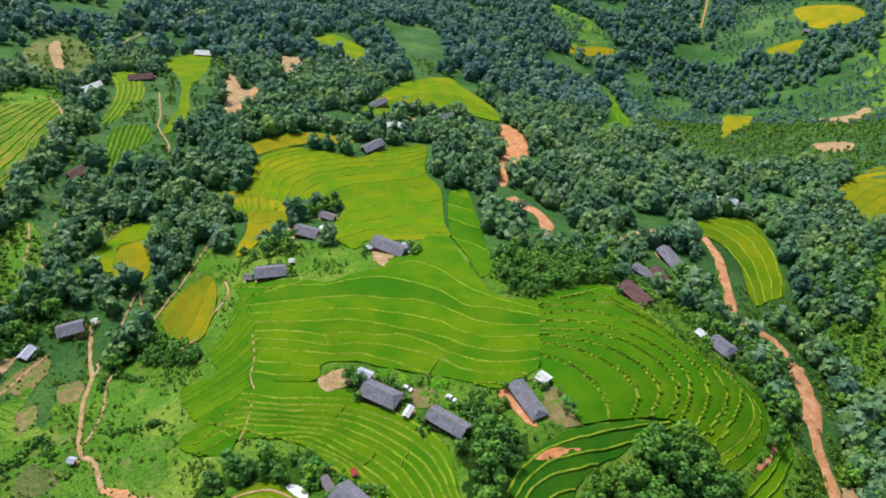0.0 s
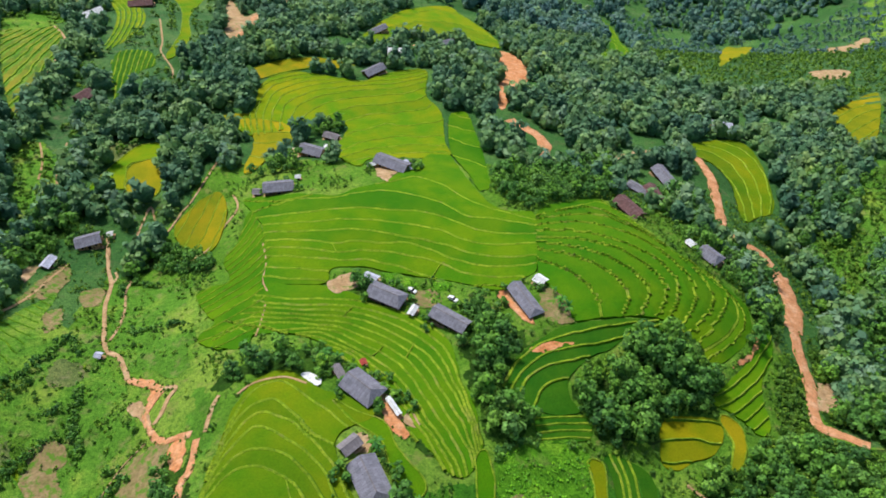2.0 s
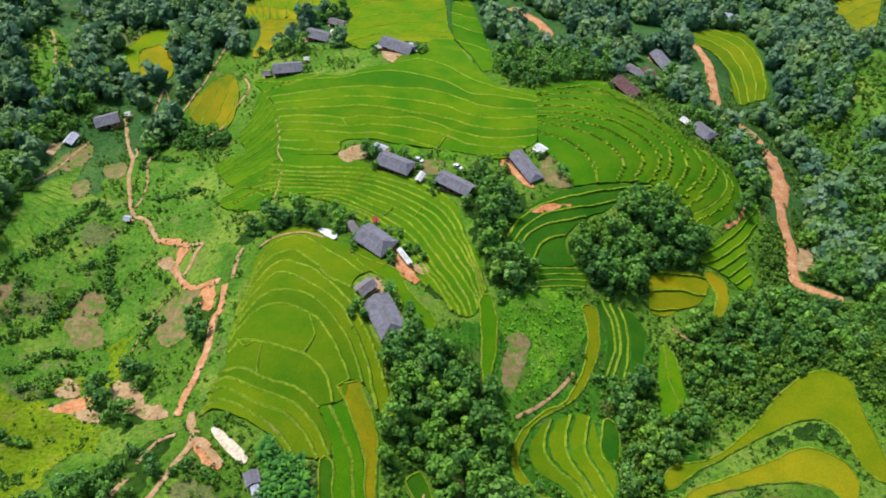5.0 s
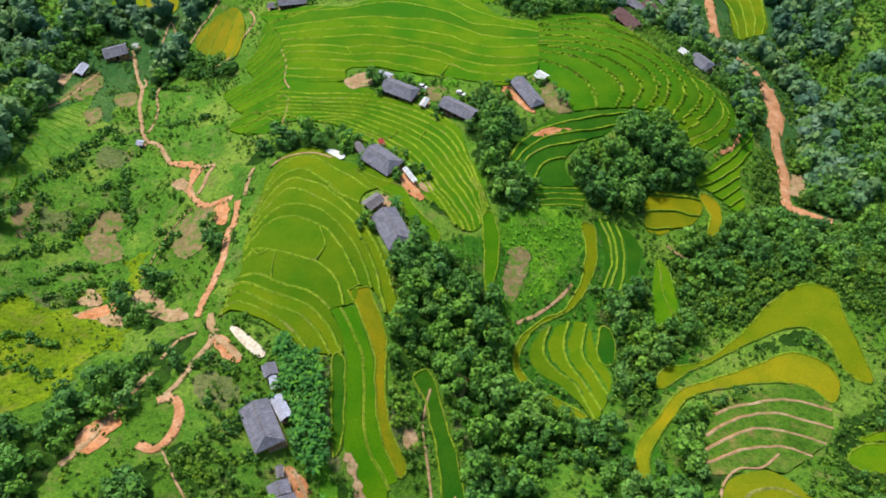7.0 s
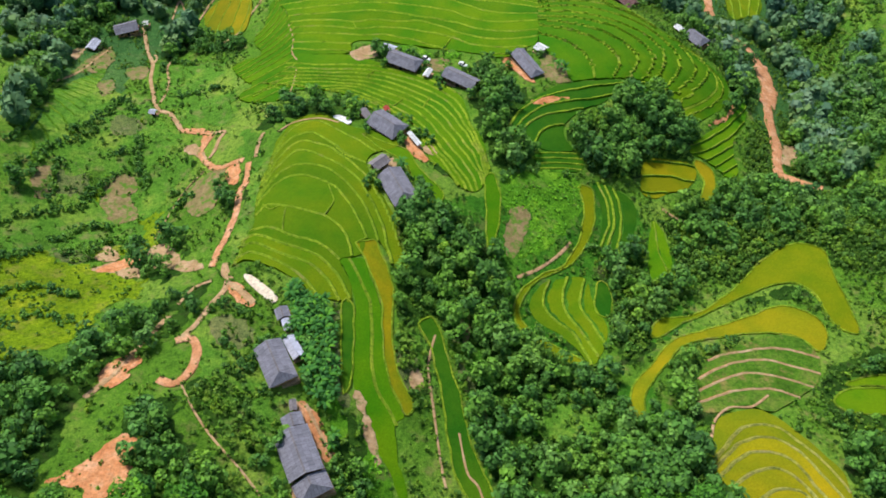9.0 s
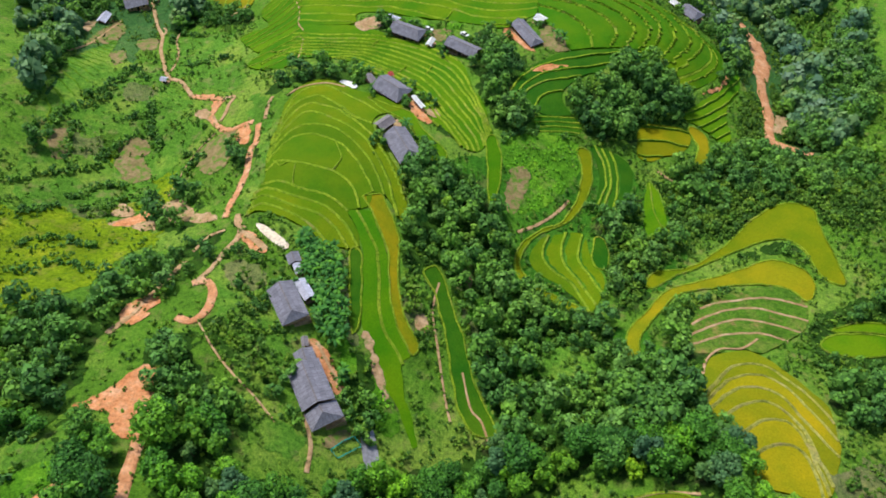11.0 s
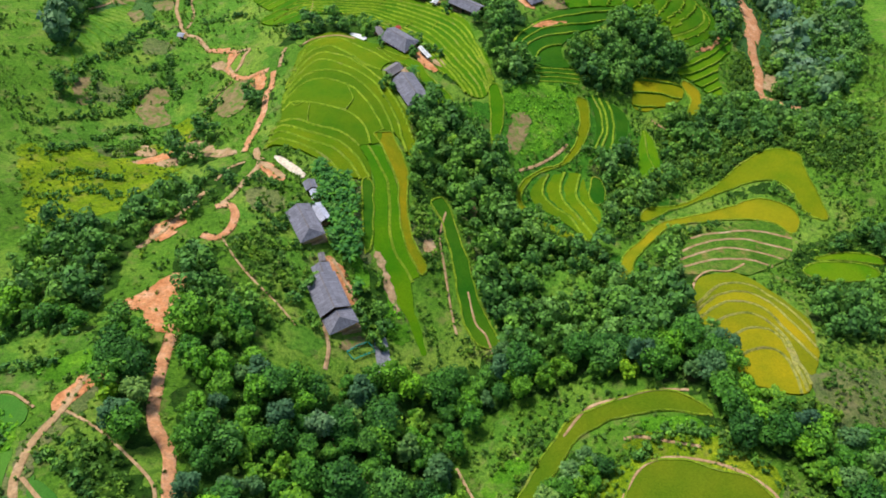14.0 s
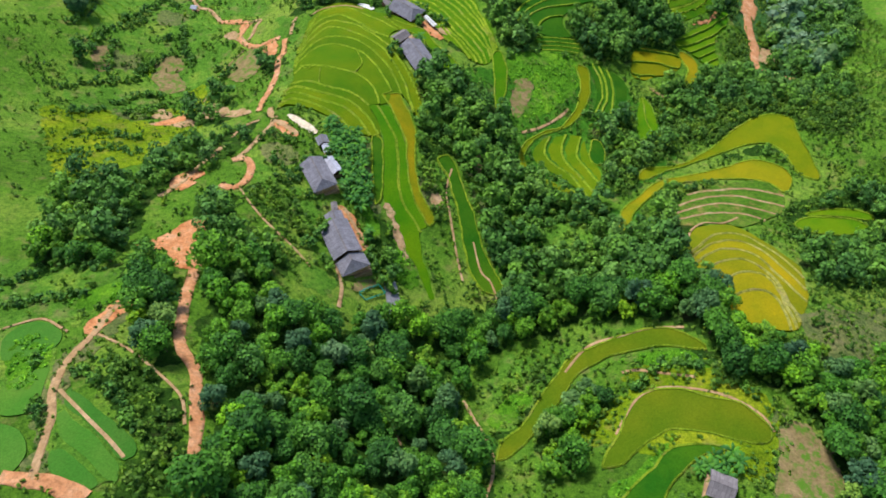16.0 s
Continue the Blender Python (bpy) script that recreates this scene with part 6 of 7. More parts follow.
def axis_lines(lo, hi, step, far_lo, far_hi):
    a = list(np.arange(lo, hi + 0.1, step))
    for sign, end in ((1, far_hi), (-1, far_lo)):
        s = step
        while a[-1] < end if sign > 0 else a[0] > end:
            s *= 1.075
            if sign > 0:
                a.append(a[-1] + s)
            else:
                a.insert(0, a[0] - s)
    return np.array(a)


gx, gy = axis_lines(-190, 190, 2.5, -2600, 2600), axis_lines(-110, 320, 2.5, -1500, 3600)
GX, GY = np.meshgrid(gx, gy)
GZ = land(GX, GY)
for name, line in FIELD_LINES.items():
    (ax, ay), (bx, by) = line.min(0) - 4, line.max(0) + 4
    i0, i1 = np.searchsorted(gx, ax), np.searchsorted(gx, bx)
    j0, j1 = np.searchsorted(gy, ay), np.searchsorted(gy, by)
    if i1 - i0 < 1 or j1 - j0 < 1:
        continue
    w = (slice(j0, j1), slice(i0, i1))
    deep = 0.7 + min(abs(FIELDS[name][2]), 1.7)
    GZ[w] -= deep * np.clip((signed(line, GX[w], GY[w]) + 0.3) / 2.4, 0, 1)
GZ += 0.10 * wobble(GX, GY, 3.0) * (np.hypot(GX, GY - 120) < 260)
index = np.arange(GX.size).reshape(GX.shape)
quads = np.stack([index[:-1, :-1], index[:-1, 1:], index[1:, 1:], index[1:, :-1]], -1).reshape(-1, 4)
ground = new("ground", mesh_of("ground", np.stack([GX, GY, GZ], -1).reshape(-1, 3).tolist(), quads.tolist(), GRASS, True))
HOME = np.array([(-150, 120), (-110, 300), (-60, 300), (60, 300), (115, 260), (135, 150), (130, 90), (-100, 60)], float)
# beyond the farms: forest floor under dense undergrowth, shade between trees painted in
ground.data.materials.append(SHADED_UNDERGROWTH)
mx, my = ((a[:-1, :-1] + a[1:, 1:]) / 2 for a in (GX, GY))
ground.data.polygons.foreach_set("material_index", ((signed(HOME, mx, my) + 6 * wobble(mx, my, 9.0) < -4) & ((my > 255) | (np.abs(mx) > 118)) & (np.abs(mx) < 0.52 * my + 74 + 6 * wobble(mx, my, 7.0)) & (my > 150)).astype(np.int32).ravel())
tagged(ground, "green weedy mountain slopes round the terraces", "ground", kind="structure")


# ---- bare soil, meadow and garden patches on the slopes ----
COVER_LABELS = {"red": ("bare_soil", "patch of raw orange-red soil on the slope"), "tan": ("bare_soil", "patch of trodden pale tan earth"),
                "earth": ("fallow_plot", "brown fallow plot with thin weeds"), "sun": ("weed_slope", "yellow-green slope of rank weeds"),
                "meadow": ("meadow", "bright green rough meadow on the slope"), "crop": ("garden_bed", "leafy green vegetable bed on the slope"),
                "lush": ("meadow", "deep green lush grass between the paddies"), "dull": ("verge", "dry greyish grass verge beside paddies"),
                "pale": ("yard", "pale cream drying yard of hard earth"), "stone": ("stone_slab", "grey weathered stone and concrete strip"), "scrub": ("scrub", "dull green scrubby far slope"),
                "white": ("tarpaulin", "white plastic sheet spread on the ground")}
PATCH_LINES = {}
for n, (name, (cover, pts)) in enumerate(PATCHES.items()):
    line = PATCH_LINES[name] = curve_through(pts, True, 1.5)
    size = np.ptp(line, 0).max()
    flat, _, rim = terraces(line, max(0.6, size / 60), lambda x, y: 0.5 + 0 * x, 0.0 if cover in ("white", "stone", "pale") else (min(3.4, size / 9) if cover in ("sun", "meadow", "dull", "scrub", "lush") else min(1.3, size / 12)), n)
    pool = Pool()
    lift = (0.07 if cover == "lush" else 0.16 if cover == "crop" else 0.10) + 0.006 * (n % 9) * (cover != "lush") + (0.12 if cover in ("red", "tan", "earth", "pale", "white", "stone") else 0.0)
    for pieces in flat.values():
        pz = [[(q[0], q[1]) for q in p] for p in pieces]
        zs = land([q[0] for p in pz for q in p], [q[1] for p in pz for q in p])
        k = 0
        for p in pz:
            pool.face([(x, y, zs[k + i] + lift + 0.05 * math.sin(x * 1.3) * math.cos(y * 1.1)) for i, (x, y) in enumerate(p)])
            k += len(p)
    kind, label = COVER_LABELS[cover]
    tagged(new(kind, mesh_of(kind, pool.verts, pool.faces, COVER[cover], True)), label, "ground", kind="structure")

# ---- dirt roads and paths ----
ROAD_LINES = {}
for n, (name, (width, pts)) in enumerate(ROADS.items()):
    line = ROAD_LINES[name] = curve_through(pts, False, 0.8)
    d = np.gradient(line, axis=0)
    d /= np.hypot(d[:, 0], d[:, 1])[:, None] + 1e-9
    side = np.stack([-d[:, 1], d[:, 0]], -1)
    wl = width * (0.5 + 0.14 * wobble(line[:, 0], line[:, 1], 5.0, n) + 0.07 * wobble(line[:, 0], line[:, 1], 1.7, n))
    wr = width * (0.5 + 0.14 * wobble(line[:, 0], line[:, 1], 6.0, n + 4) + 0.07 * wobble(line[:, 0], line[:, 1], 1.9, n + 2))
    rows = []
    for f, dz in ((1.12, -0.5), (1.0, 0.16), (0.62, 0.10), (0.2, 0.20), (-0.2, 0.18), (-0.62, 0.10), (-1.0, 0.16), (-1.12, -0.5)):
        p = line + side * ((wl if f > 0 else wr) * f)[:, None]
        rows.append(np.stack([p[:, 0], p[:, 1], land(p[:, 0], p[:, 1]) + dz + 0.14 + 0.004 * (n % 7)], -1))
    v = np.stack(rows, 1).reshape(-1, 3)
    k, m = len(line), len(rows)
    ids = np.arange(k * m).reshape(k, m)
    f = np.stack([ids[:-1, :-1], ids[1:, :-1], ids[1:, 1:], ids[:-1, 1:]], -1).reshape(-1, 4)
    red = width >= 2 and "far" not in name and "yard" not in name
    tagged(new("dirt_road" if width > 2 else "footpath", mesh_of("dirt_road", v.tolist(), f.tolist(), ROADBED if red else PATHBED, True)),
           "rutted orange-red dirt road along the slope" if red else "narrow trodden pale earth path between fields", "road", kind="structure")

# ---- rice terraces ----
FIELD_WORDS = {"green": "lush green rice terraces stepping down the hillside", "mellow": "mellow olive-yellow rice paddy with grassy rims", "moss": "dull olive-green rice paddy with a grassy rim", "fresh": "light yellow-green rice terraces curving round a hill", "gold": "golden-olive ripening rice terraces in long arcs", "lime": "yellow-green rice terraces on a brow", "yellow": "ripe golden-yellow rice terraces on the slope",
               "ochre": "ripening ochre-yellow rice terraces", "deep": "deep green young rice terraces in a hollow", "olive": "olive-green rice paddies bordered by grassy bunds",
               "fallow": "stubble terraces with thin weeds and soil", "dull": "striped upland crop terraces on the slope",
               "plot": "smooth dark green crop plot between dirt paths", "meadow": "grassy old terraces stepping down a meadow slope"}
for n, (name, entry) in enumerate(FIELDS.items()):
    colour, degree, rise, terms, pts = entry
    line, level = FIELD_LINES[name], level_of(entry, name)
    stepped = bool(terms) or name in STEPS or degree < 0
    far = line[:, 1].mean() > 300
    rise = max(-0.8, min(0.8, rise))
    flat, step, rim = terraces(line, 2.4 if far else 0.95 if name in STEPS else 1.25, level, 0.35, n)
    wild = colour in ("plot", "meadow")
    field = tagged(new("meadow_terraces" if wild else "rice_terraces"), FIELD_WORDS[colour], "crop field" if wild else "rice field", "" if wild else "rice fields on the hills")
    top = 0.02 if colour == "meadow" else 0.22

    if name in STEPS:
        # how much the land rises from one bund to the next, place by place
        fx, fy = np.arange(line[:, 0].min() - 3, line[:, 0].max() + 5, 2.0), np.arange(line[:, 1].min() - 3, line[:, 1].max() + 5, 2.0)
        FX, FY = np.meshgrid(fx, fy)
        LV, LZ = level(FX, FY), land(FX, FY)
        (ly, lx), (zy, zx) = np.gradient(LV), np.gradient(LZ)
        RISES = np.clip((lx * zx + ly * zy) / (lx * lx + ly * ly + 1e-3), -0.55, 0.55)

    def place(x, y, L, k):
        """The heights of points of terrace k, each terrace about level across its width."""
        r = rise
        if name in STEPS:
            u, v = np.clip((x - fx[0]) / 2, 0, len(fx) - 1.01), np.clip((y - fy[0]) / 2, 0, len(fy) - 1.01)
            i, j = u.astype(int), v.astype(int)
            u, v = u - i, v - j
            r = (RISES[j, i] * (1 - u) + RISES[j, i + 1] * u) * (1 - v) + (RISES[j + 1, i] * (1 - u) + RISES[j + 1, i + 1] * u) * v
        return land(x, y) + (r * (0.5 - np.clip(L - k, 0, 1)) * 0.94 if stepped else 0) + top

    for k in sorted(flat):
        pool = Pool()
        q = np.array([c for p in flat[k] for c in p])
        zs = place(q[:, 0], q[:, 1], q[:, 3], k).tolist()
        i = 0
        for p in flat[k]:
            pool.face([(c[0], c[1], zs[i + n]) for n, c in enumerate(p)])
            i += len(p)
        if k in rim:
            q = np.array(rim[k])
            za, zb = (place(q[:, e, 0], q[:, e, 1], q[:, e, 3], k).tolist() for e in (0, 1))
            for (a, b), u, w in zip(rim[k], za, zb):
                pool.face([(a[0], a[1], u), (b[0], b[1], w), (b[0], b[1], w - 2.4), (a[0], a[1], u - 2.4)])
        paddies = [part("paddy", mesh_of("paddy", v, f, RICE[colour]), field) for v, f in pool.pieces(4)]
        if k not in step or not paddies:
            continue
        # the raised grassy bund on the lip, and the bank below it
        lip, bank = Pool(), Pool()
        inward = 1 if rise >= 0 else -1
        wide, h, slope = (0.7 if far else 0.40), 0.24 if name in STEPS else 0.18, 0.55 if name in STEPS else 0.1
        q = np.array(step[k])
        ends = []
        for e in (0, 1):
            x, y, lv = q[:, e, 0], q[:, e, 1], q[:, e, 3]
            ux, uy = level(x + 0.4, y) - level(x - 0.4, y), level(x, y + 0.4) - level(x, y - 0.4)
            g = np.hypot(ux, uy) + 1e-9
            ux, uy = ux / g * inward, uy / g * inward
            hi, lo = place(x, y, lv, k if rise >= 0 else k - 1), place(x, y, lv, k - 1 if rise >= 0 else k)
            ix, iy = x + ux * wide, y + uy * wide
            up = k if rise >= 0 else k - 1
            inner = np.maximum(hi, place(ix, iy, np.clip(level(ix, iy), up, up + 1), up)) if name in STEPS else hi
            jx, jy, low = x - ux * 0.45, y - uy * 0.45, 2 * k - 1 - up
            foot = np.minimum(lo, place(jx, jy, np.clip(level(jx, jy), low, low + 1), low)) - 0.3 if name in STEPS else lo - 0.1
            ends.append(np.stack([x, y, hi + h, ix, iy, inner + h, x + ux * (wide + slope), y + uy * (wide + slope), inner - 0.12, jx, jy, foot], -1).reshape(-1, 4, 3).tolist())
        for a, b in zip(*ends):
            lip.face([a[0], b[0], b[1], a[1]], True)
            lip.face([a[1], b[1], b[2], a[2]], True)
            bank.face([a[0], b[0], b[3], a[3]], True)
        for v, f in lip.pieces(4):
            part("bund", mesh_of("bund", v, f, COVER["tan"] if colour == "fallow" else DRY_BUND if colour == "gold" else BUND if not wild else BANK, True), field)
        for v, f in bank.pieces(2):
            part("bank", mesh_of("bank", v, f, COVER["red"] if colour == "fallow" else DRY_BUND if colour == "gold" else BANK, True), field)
    for pts in CROSS.get(name, ()):
        p = curve_through(pts, False, 0.7)
        d = np.gradient(p, axis=0)
        d /= np.hypot(d[:, 0], d[:, 1])[:, None] + 1e-9
        rows = []
        for f, dz in ((0.32, -0.5), (0.17, 0.62), (-0.17, 0.62), (-0.32, -0.5)):
            x, y = p[:, 0] - d[:, 1] * f, p[:, 1] + d[:, 0] * f
            rows.append(np.stack([x, y, land(x, y) + dz], -1))
        ids = np.arange(len(p) * 4).reshape(-1, 4)
        f = np.stack([ids[:-1, :-1], ids[1:, :-1], ids[1:, 1:], ids[:-1, 1:]], -1).reshape(-1, 4)
        part("bund", mesh_of("bund", np.stack(rows, 1).reshape(-1, 3).tolist(), f.tolist(), BUND, True), field)
    if not stepped and not wild:
        # a lone paddy has a bund round its rim
        lip = Pool()
        for pieces in rim.values():
            q = np.array(pieces)
            ends = []
            for e in (0, 1):
                x, y = q[:, e, 0], q[:, e, 1]
                ux, uy = signed(line, x + 0.3, y) - signed(line, x - 0.3, y), signed(line, x, y + 0.3) - signed(line, x, y - 0.3)
                s = np.hypot(ux, uy) + 1e-9
                ux, uy, z = ux / s * 0.24, uy / s * 0.24, land(x, y) + top
                ends.append(np.stack([x + ux, y + uy, z + 0.26, x - ux, y - uy, z + 0.22, x - 1.6 * ux, y - 1.6 * uy, z - 0.9], -1).reshape(-1, 3, 3).tolist())
            for a, b in zip(*ends):
                lip.face([a[0], b[0], b[1], a[1]], True)
                lip.face([a[1], b[1], b[2], a[2]], True)
        for v, f in lip.pieces(4):
            part("bund", mesh_of("bund", v, f, BUND, True), field)


# ---- houses ----
def box(x0, x1, y0, y1, z0, z1):
    v = [(x, y, z) for z in (z0, z1) for x, y in ((x0, y0), (x1, y0), (x1, y1), (x0, y1))]
    return v, [(0, 3, 2, 1), (4, 5, 6, 7), (0, 1, 5, 4), (1, 2, 6, 5), (2, 3, 7, 6), (3, 0, 4, 7)]


def slope_mesh(name, left, right, drop, run, mat):
    """A roof slope in its own plane: x along the ridge, y down the slope. left and right give the ends at a distance down.
    Rows of sheets, each lapping over the next."""
    pool = Pool()
    rows = max(2, round(run / 1.45))
    for r in range(rows):
        y0, y1 = -run * r / rows, -run * (r + 1) / rows - (0.12 if r < rows - 1 else 0)
        top = [(left(-y0), y0, 0.012), (right(-y0), y0, 0.012), (right(-y1), y1, 0.06), (left(-y1), y1, 0.06)]
        low = [(x, y, z - 0.07) for x, y, z in top]
        pool.face(top[::-1])
        pool.face(low)
        for i in range(4):
            pool.face([top[i], top[i - 1], low[i - 1], low[i]])
    return mesh_of(name, pool.verts, pool.faces, mat)


def house(x0, y0, x1, y1, width, colour, roof):
    """A farm house whose ridge runs from one end to the other: boarded walls, door and shutters, lapped sheet roof."""
    length = min(20.0, math.hypot(x1 - x0, y1 - y0)) + 0.6
    ang = math.degrees(math.atan2(y1 - y0, x1 - x0))
    cx, cy = (x0 + x1) / 2, (y0 + y1) / 2
    big = width >= 6.5
    eave = 2.9 if big else 2.0
    run_flat = width / 2
    rise = width * 0.27
    ca, sa = math.cos(radians(ang)), math.sin(radians(ang))
    corner = [(cx + u * ca - v * sa, cy + u * sa + v * ca) for u in (-length / 2, length / 2) for v in (-width / 2, width / 2)]
    hs = [height(*c) for c in corner]
    zb = sum(hs) / 4 + 0.35
    sink = zb - min(hs) + 0.6
    ob = new("farm_house" if big else "shed")
    ob.matrix_basis = pose(cx, cy, zb, 0, 0, ang)
    wall = WALLS["earth" if int(abs(cx * 7)) % 3 == 0 and big else "wood"]
    L, Wd, t = length / 2 - 0.75, width / 2 - 0.75, 0.14
    walls = []
    for a in (box(-L, L, -Wd, -Wd + t, -0.2, eave), box(-L, L, Wd - t, Wd, -0.2, eave), box(-L, -L + t, -Wd + t, Wd - t, -0.2, eave), box(L - t, L, -Wd + t, Wd - t, -0.2, eave)):
        walls.append(part("wall", mesh_of("wall", *a, wall), ob))
    part("plinth", mesh_of("plinth", *box(-L - 0.9, L + 0.9, -Wd - 0.9, Wd + 0.9, -sink, -0.2), COVER["tan"]), ob, label="trodden earth and stone plinth")
    part("door", mesh_of("door", *box(-0.7, 0.7, -Wd - 0.05, -Wd + 0.02, -0.2, 1.9), DARK), walls[0], label="dark plank door")
    if big:
        for u in (-0.6 * L, 0.6 * L):
            part("shutter", mesh_of("shutter", *box(u - 0.5, u + 0.5, -Wd - 0.05, -Wd + 0.02, 0.9, 1.9), DARK), walls[0])
        for u in (-0.95 * L, -0.35 * L, 0.35 * L, 0.95 * L):
            part("post", mesh_of("post", *box(u - 0.09, u + 0.09, -Wd - 0.62, -Wd - 0.44, -0.2, eave - 0.1), DARK), ob)
    slant = math.hypot(run_flat, rise)
    pitch = math.degrees(math.atan2(rise, run_flat))
    hipped = roof == "hip"
    cutb = width * 0.30 if hipped else 0.0     # the ridge stops short of the hipped end
    top = eave + rise - 0.35
    H = length / 2
    left = lambda d: -H
    right = lambda d: H - cutb * max(0.0, 1 - d / slant)
    mat = ROOFS[colour]
    s1 = slope_mesh("roof_slope", left, right, 0, slant, mat)
    part("roof_slope", s1, ob, pose(0, 0, top, pitch, 0, 0))
    s2 = slope_mesh("roof_slope", lambda d: -right(d), lambda d: -left(d), 0, slant, mat)
    part("roof_slope", s2, ob, pose(0, 0, top, 0, 0, 180) @ pose(0, 0, 0, pitch, 0, 0))
    if hipped:
        hp = math.degrees(math.atan2(rise, cutb))
        hs_ = math.hypot(rise, cutb)
        end = slope_mesh("hip_slope", lambda d: -run_flat * min(1, d / hs_) - 0.01, lambda d: run_flat * min(1, d / hs_) + 0.01, 0, hs_, mat)
        part("hip_slope", end, ob, pose(H - cutb, 0, top, 0, 0, 90) @ pose(0, 0, 0, hp, 0, 0))
    # gable boards close the ends under the ridge
    for end, on in ((-1, True), (1, not hipped)):
        if on:
            u = end * (L - 0.05)
            g = [(u, -Wd, eave - 0.02), (u, Wd, eave - 0.02), (u, 0, top - 0.12), (u - end * 0.12, -Wd, eave - 0.02), (u - end * 0.12, Wd, eave - 0.02), (u - end * 0.12, 0, top - 0.12)]
            part("gable", mesh_of("gable", g, [(0, 1, 2), (5, 4, 3), (0, 2, 5, 3), (1, 4, 5, 2), (0, 3, 4, 1)], WALLS["wood"]), ob)
    cap_v, cap_f = [], []
    for u in (-H, H - cutb):
        cap_v += [(u, -0.24, top - 0.06), (u, 0, top + 0.09), (u, 0.24, top - 0.06)]
    part("ridge_cap", mesh_of("ridge_cap", cap_v, [(0, 3, 4, 1), (1, 4, 5, 2), (0, 1, 2), (5, 4, 3)], ROOFS["worn" if colour == "grey" else colour]), ob)
    return ob


ROOF_WORDS = {"grey": "weathered grey corrugated roof", "worn": "worn brownish-grey sheet roof", "brown": "dark reddish-brown roof with pale edges", "white": "bright white sheet roof", "pale": "pale blue-grey metal roof", "red": "faded red sheet roof"}
HOUSE_SPOTS = []
for name, x0, y0, x1, y1, width, colour, roof in HOUSES:
    ob = house(x0, y0, x1, y1, width, colour, roof)
    HOUSE_SPOTS.append(((x0 + x1) / 2, (y0 + y1) / 2, max(width, min(20, math.hypot(x1 - x0, y1 - y0))) / 2))
    tagged(ob, ("wooden farm house under a " if width >= 6.5 else "small wooden shed under a ") + ROOF_WORDS[colour], "house" if width >= 6.5 else "shed", "farm buildings on the ridge")


# ---- trees ----
def sprays(rng, centres, radii, count, leaf, flat=0.5):
    """Leaf sprays (quads) on the skins of clumps: n x 4 x 3."""
    out = []
    for c, r in zip(centres, radii):
        d = rng.normal(size=(count, 3))
        d /= np.linalg.norm(d, axis=1)[:, None]
        d[:, 2] = np.abs(d[:, 2]) * 0.9 - 0.25 * (rng.random(count) < 0.4)
        p = c + d * r * rng.uniform(0.75, 1.08, (count, 1))
        nrm = d + rng.normal(size=(count, 3)) * flat
        nrm[:, 2] += 0.35
        nrm /= np.linalg.norm(nrm, axis=1)[:, None]
        a = np.cross(nrm, rng.normal(size=(count, 3)))
        a /= np.linalg.norm(a, axis=1)[:, None] + 1e-9
        b = np.cross(nrm, a)
        s = leaf * rng.uniform(0.6, 1.25, (count, 1))
        a, b = a * s, b * s * rng.uniform(0.55, 0.9, (count, 1))
        lift = nrm * s * 0.25
        out.append(np.stack([p - a, p - b * 0.8 - lift, p + a, p + b - lift], 1))
    return np.concatenate(out)


def tube(points, radii, sides=6):
    v, f = [], []
    for (x, y, z), r in zip(points, radii):
        v += [(x + r * math.cos(2 * math.pi * i / sides), y + r * math.sin(2 * math.pi * i / sides), z) for i in range(sides)]
    for k in range(len(points) - 1):
        for i in range(sides):
            j = (i + 1) % sides
            f.append((k * sides + i, k * sides + j, (k + 1) * sides + j, (k + 1) * sides + i))
    return v, f


def clump_plan(rng, n, radius, height, trunk):
    """Where the clumps of a crown sit, and how big they are."""
    c, r = [], []
    for i in range(n):
        a, q = rng.uniform(0, 2 * math.pi), math.sqrt(rng.random())
        z = trunk + (height - trunk) * rng.uniform(0.12, 0.86)
        spread = radius * (1.0 - 0.75 * abs((z - trunk) / (height - trunk) - 0.38)) * 0.8
        c.append((spread * q * math.cos(a), spread * q * math.sin(a), z))
        r.append(radius * rng.uniform(0.30, 0.48))
    return np.array(c), np.array(r)


def tree(seed, radius, height, n, count, leaf, mat, label):
    rng = np.random.default_rng(seed)
    c, r = clump_plan(rng, n, radius, height, height * 0.28)
    ob = tagged(new("tree"), label, "tree", "trees on the slopes")
    v, f = tube([(0, 0, -0.8), (0.05, 0, height * 0.15), (0.12, 0.06, height * 0.4), (0.1, 0.12, height * 0.72)], [0.30, 0.22, 0.16, 0.05])
    for i in range(min(7, n)):
        e = c[i]
        b = height * rng.uniform(0.22, 0.4)
        lv, lf = tube([(0.08, 0.03, b), (e[0] * 0.5, e[1] * 0.5, (b + e[2]) * 0.5), tuple(e)], [0.11, 0.07, 0.02], 5)
        k = len(v)
        v += lv
        f += [tuple(i + k for i in q) for q in lf]
    part("trunk", mesh_of("trunk", v, f, BARK, True), ob)
    part("crown", quads_mesh("crown", sprays(rng, c, r, count, leaf, 0.32), mat), ob)
    return ob


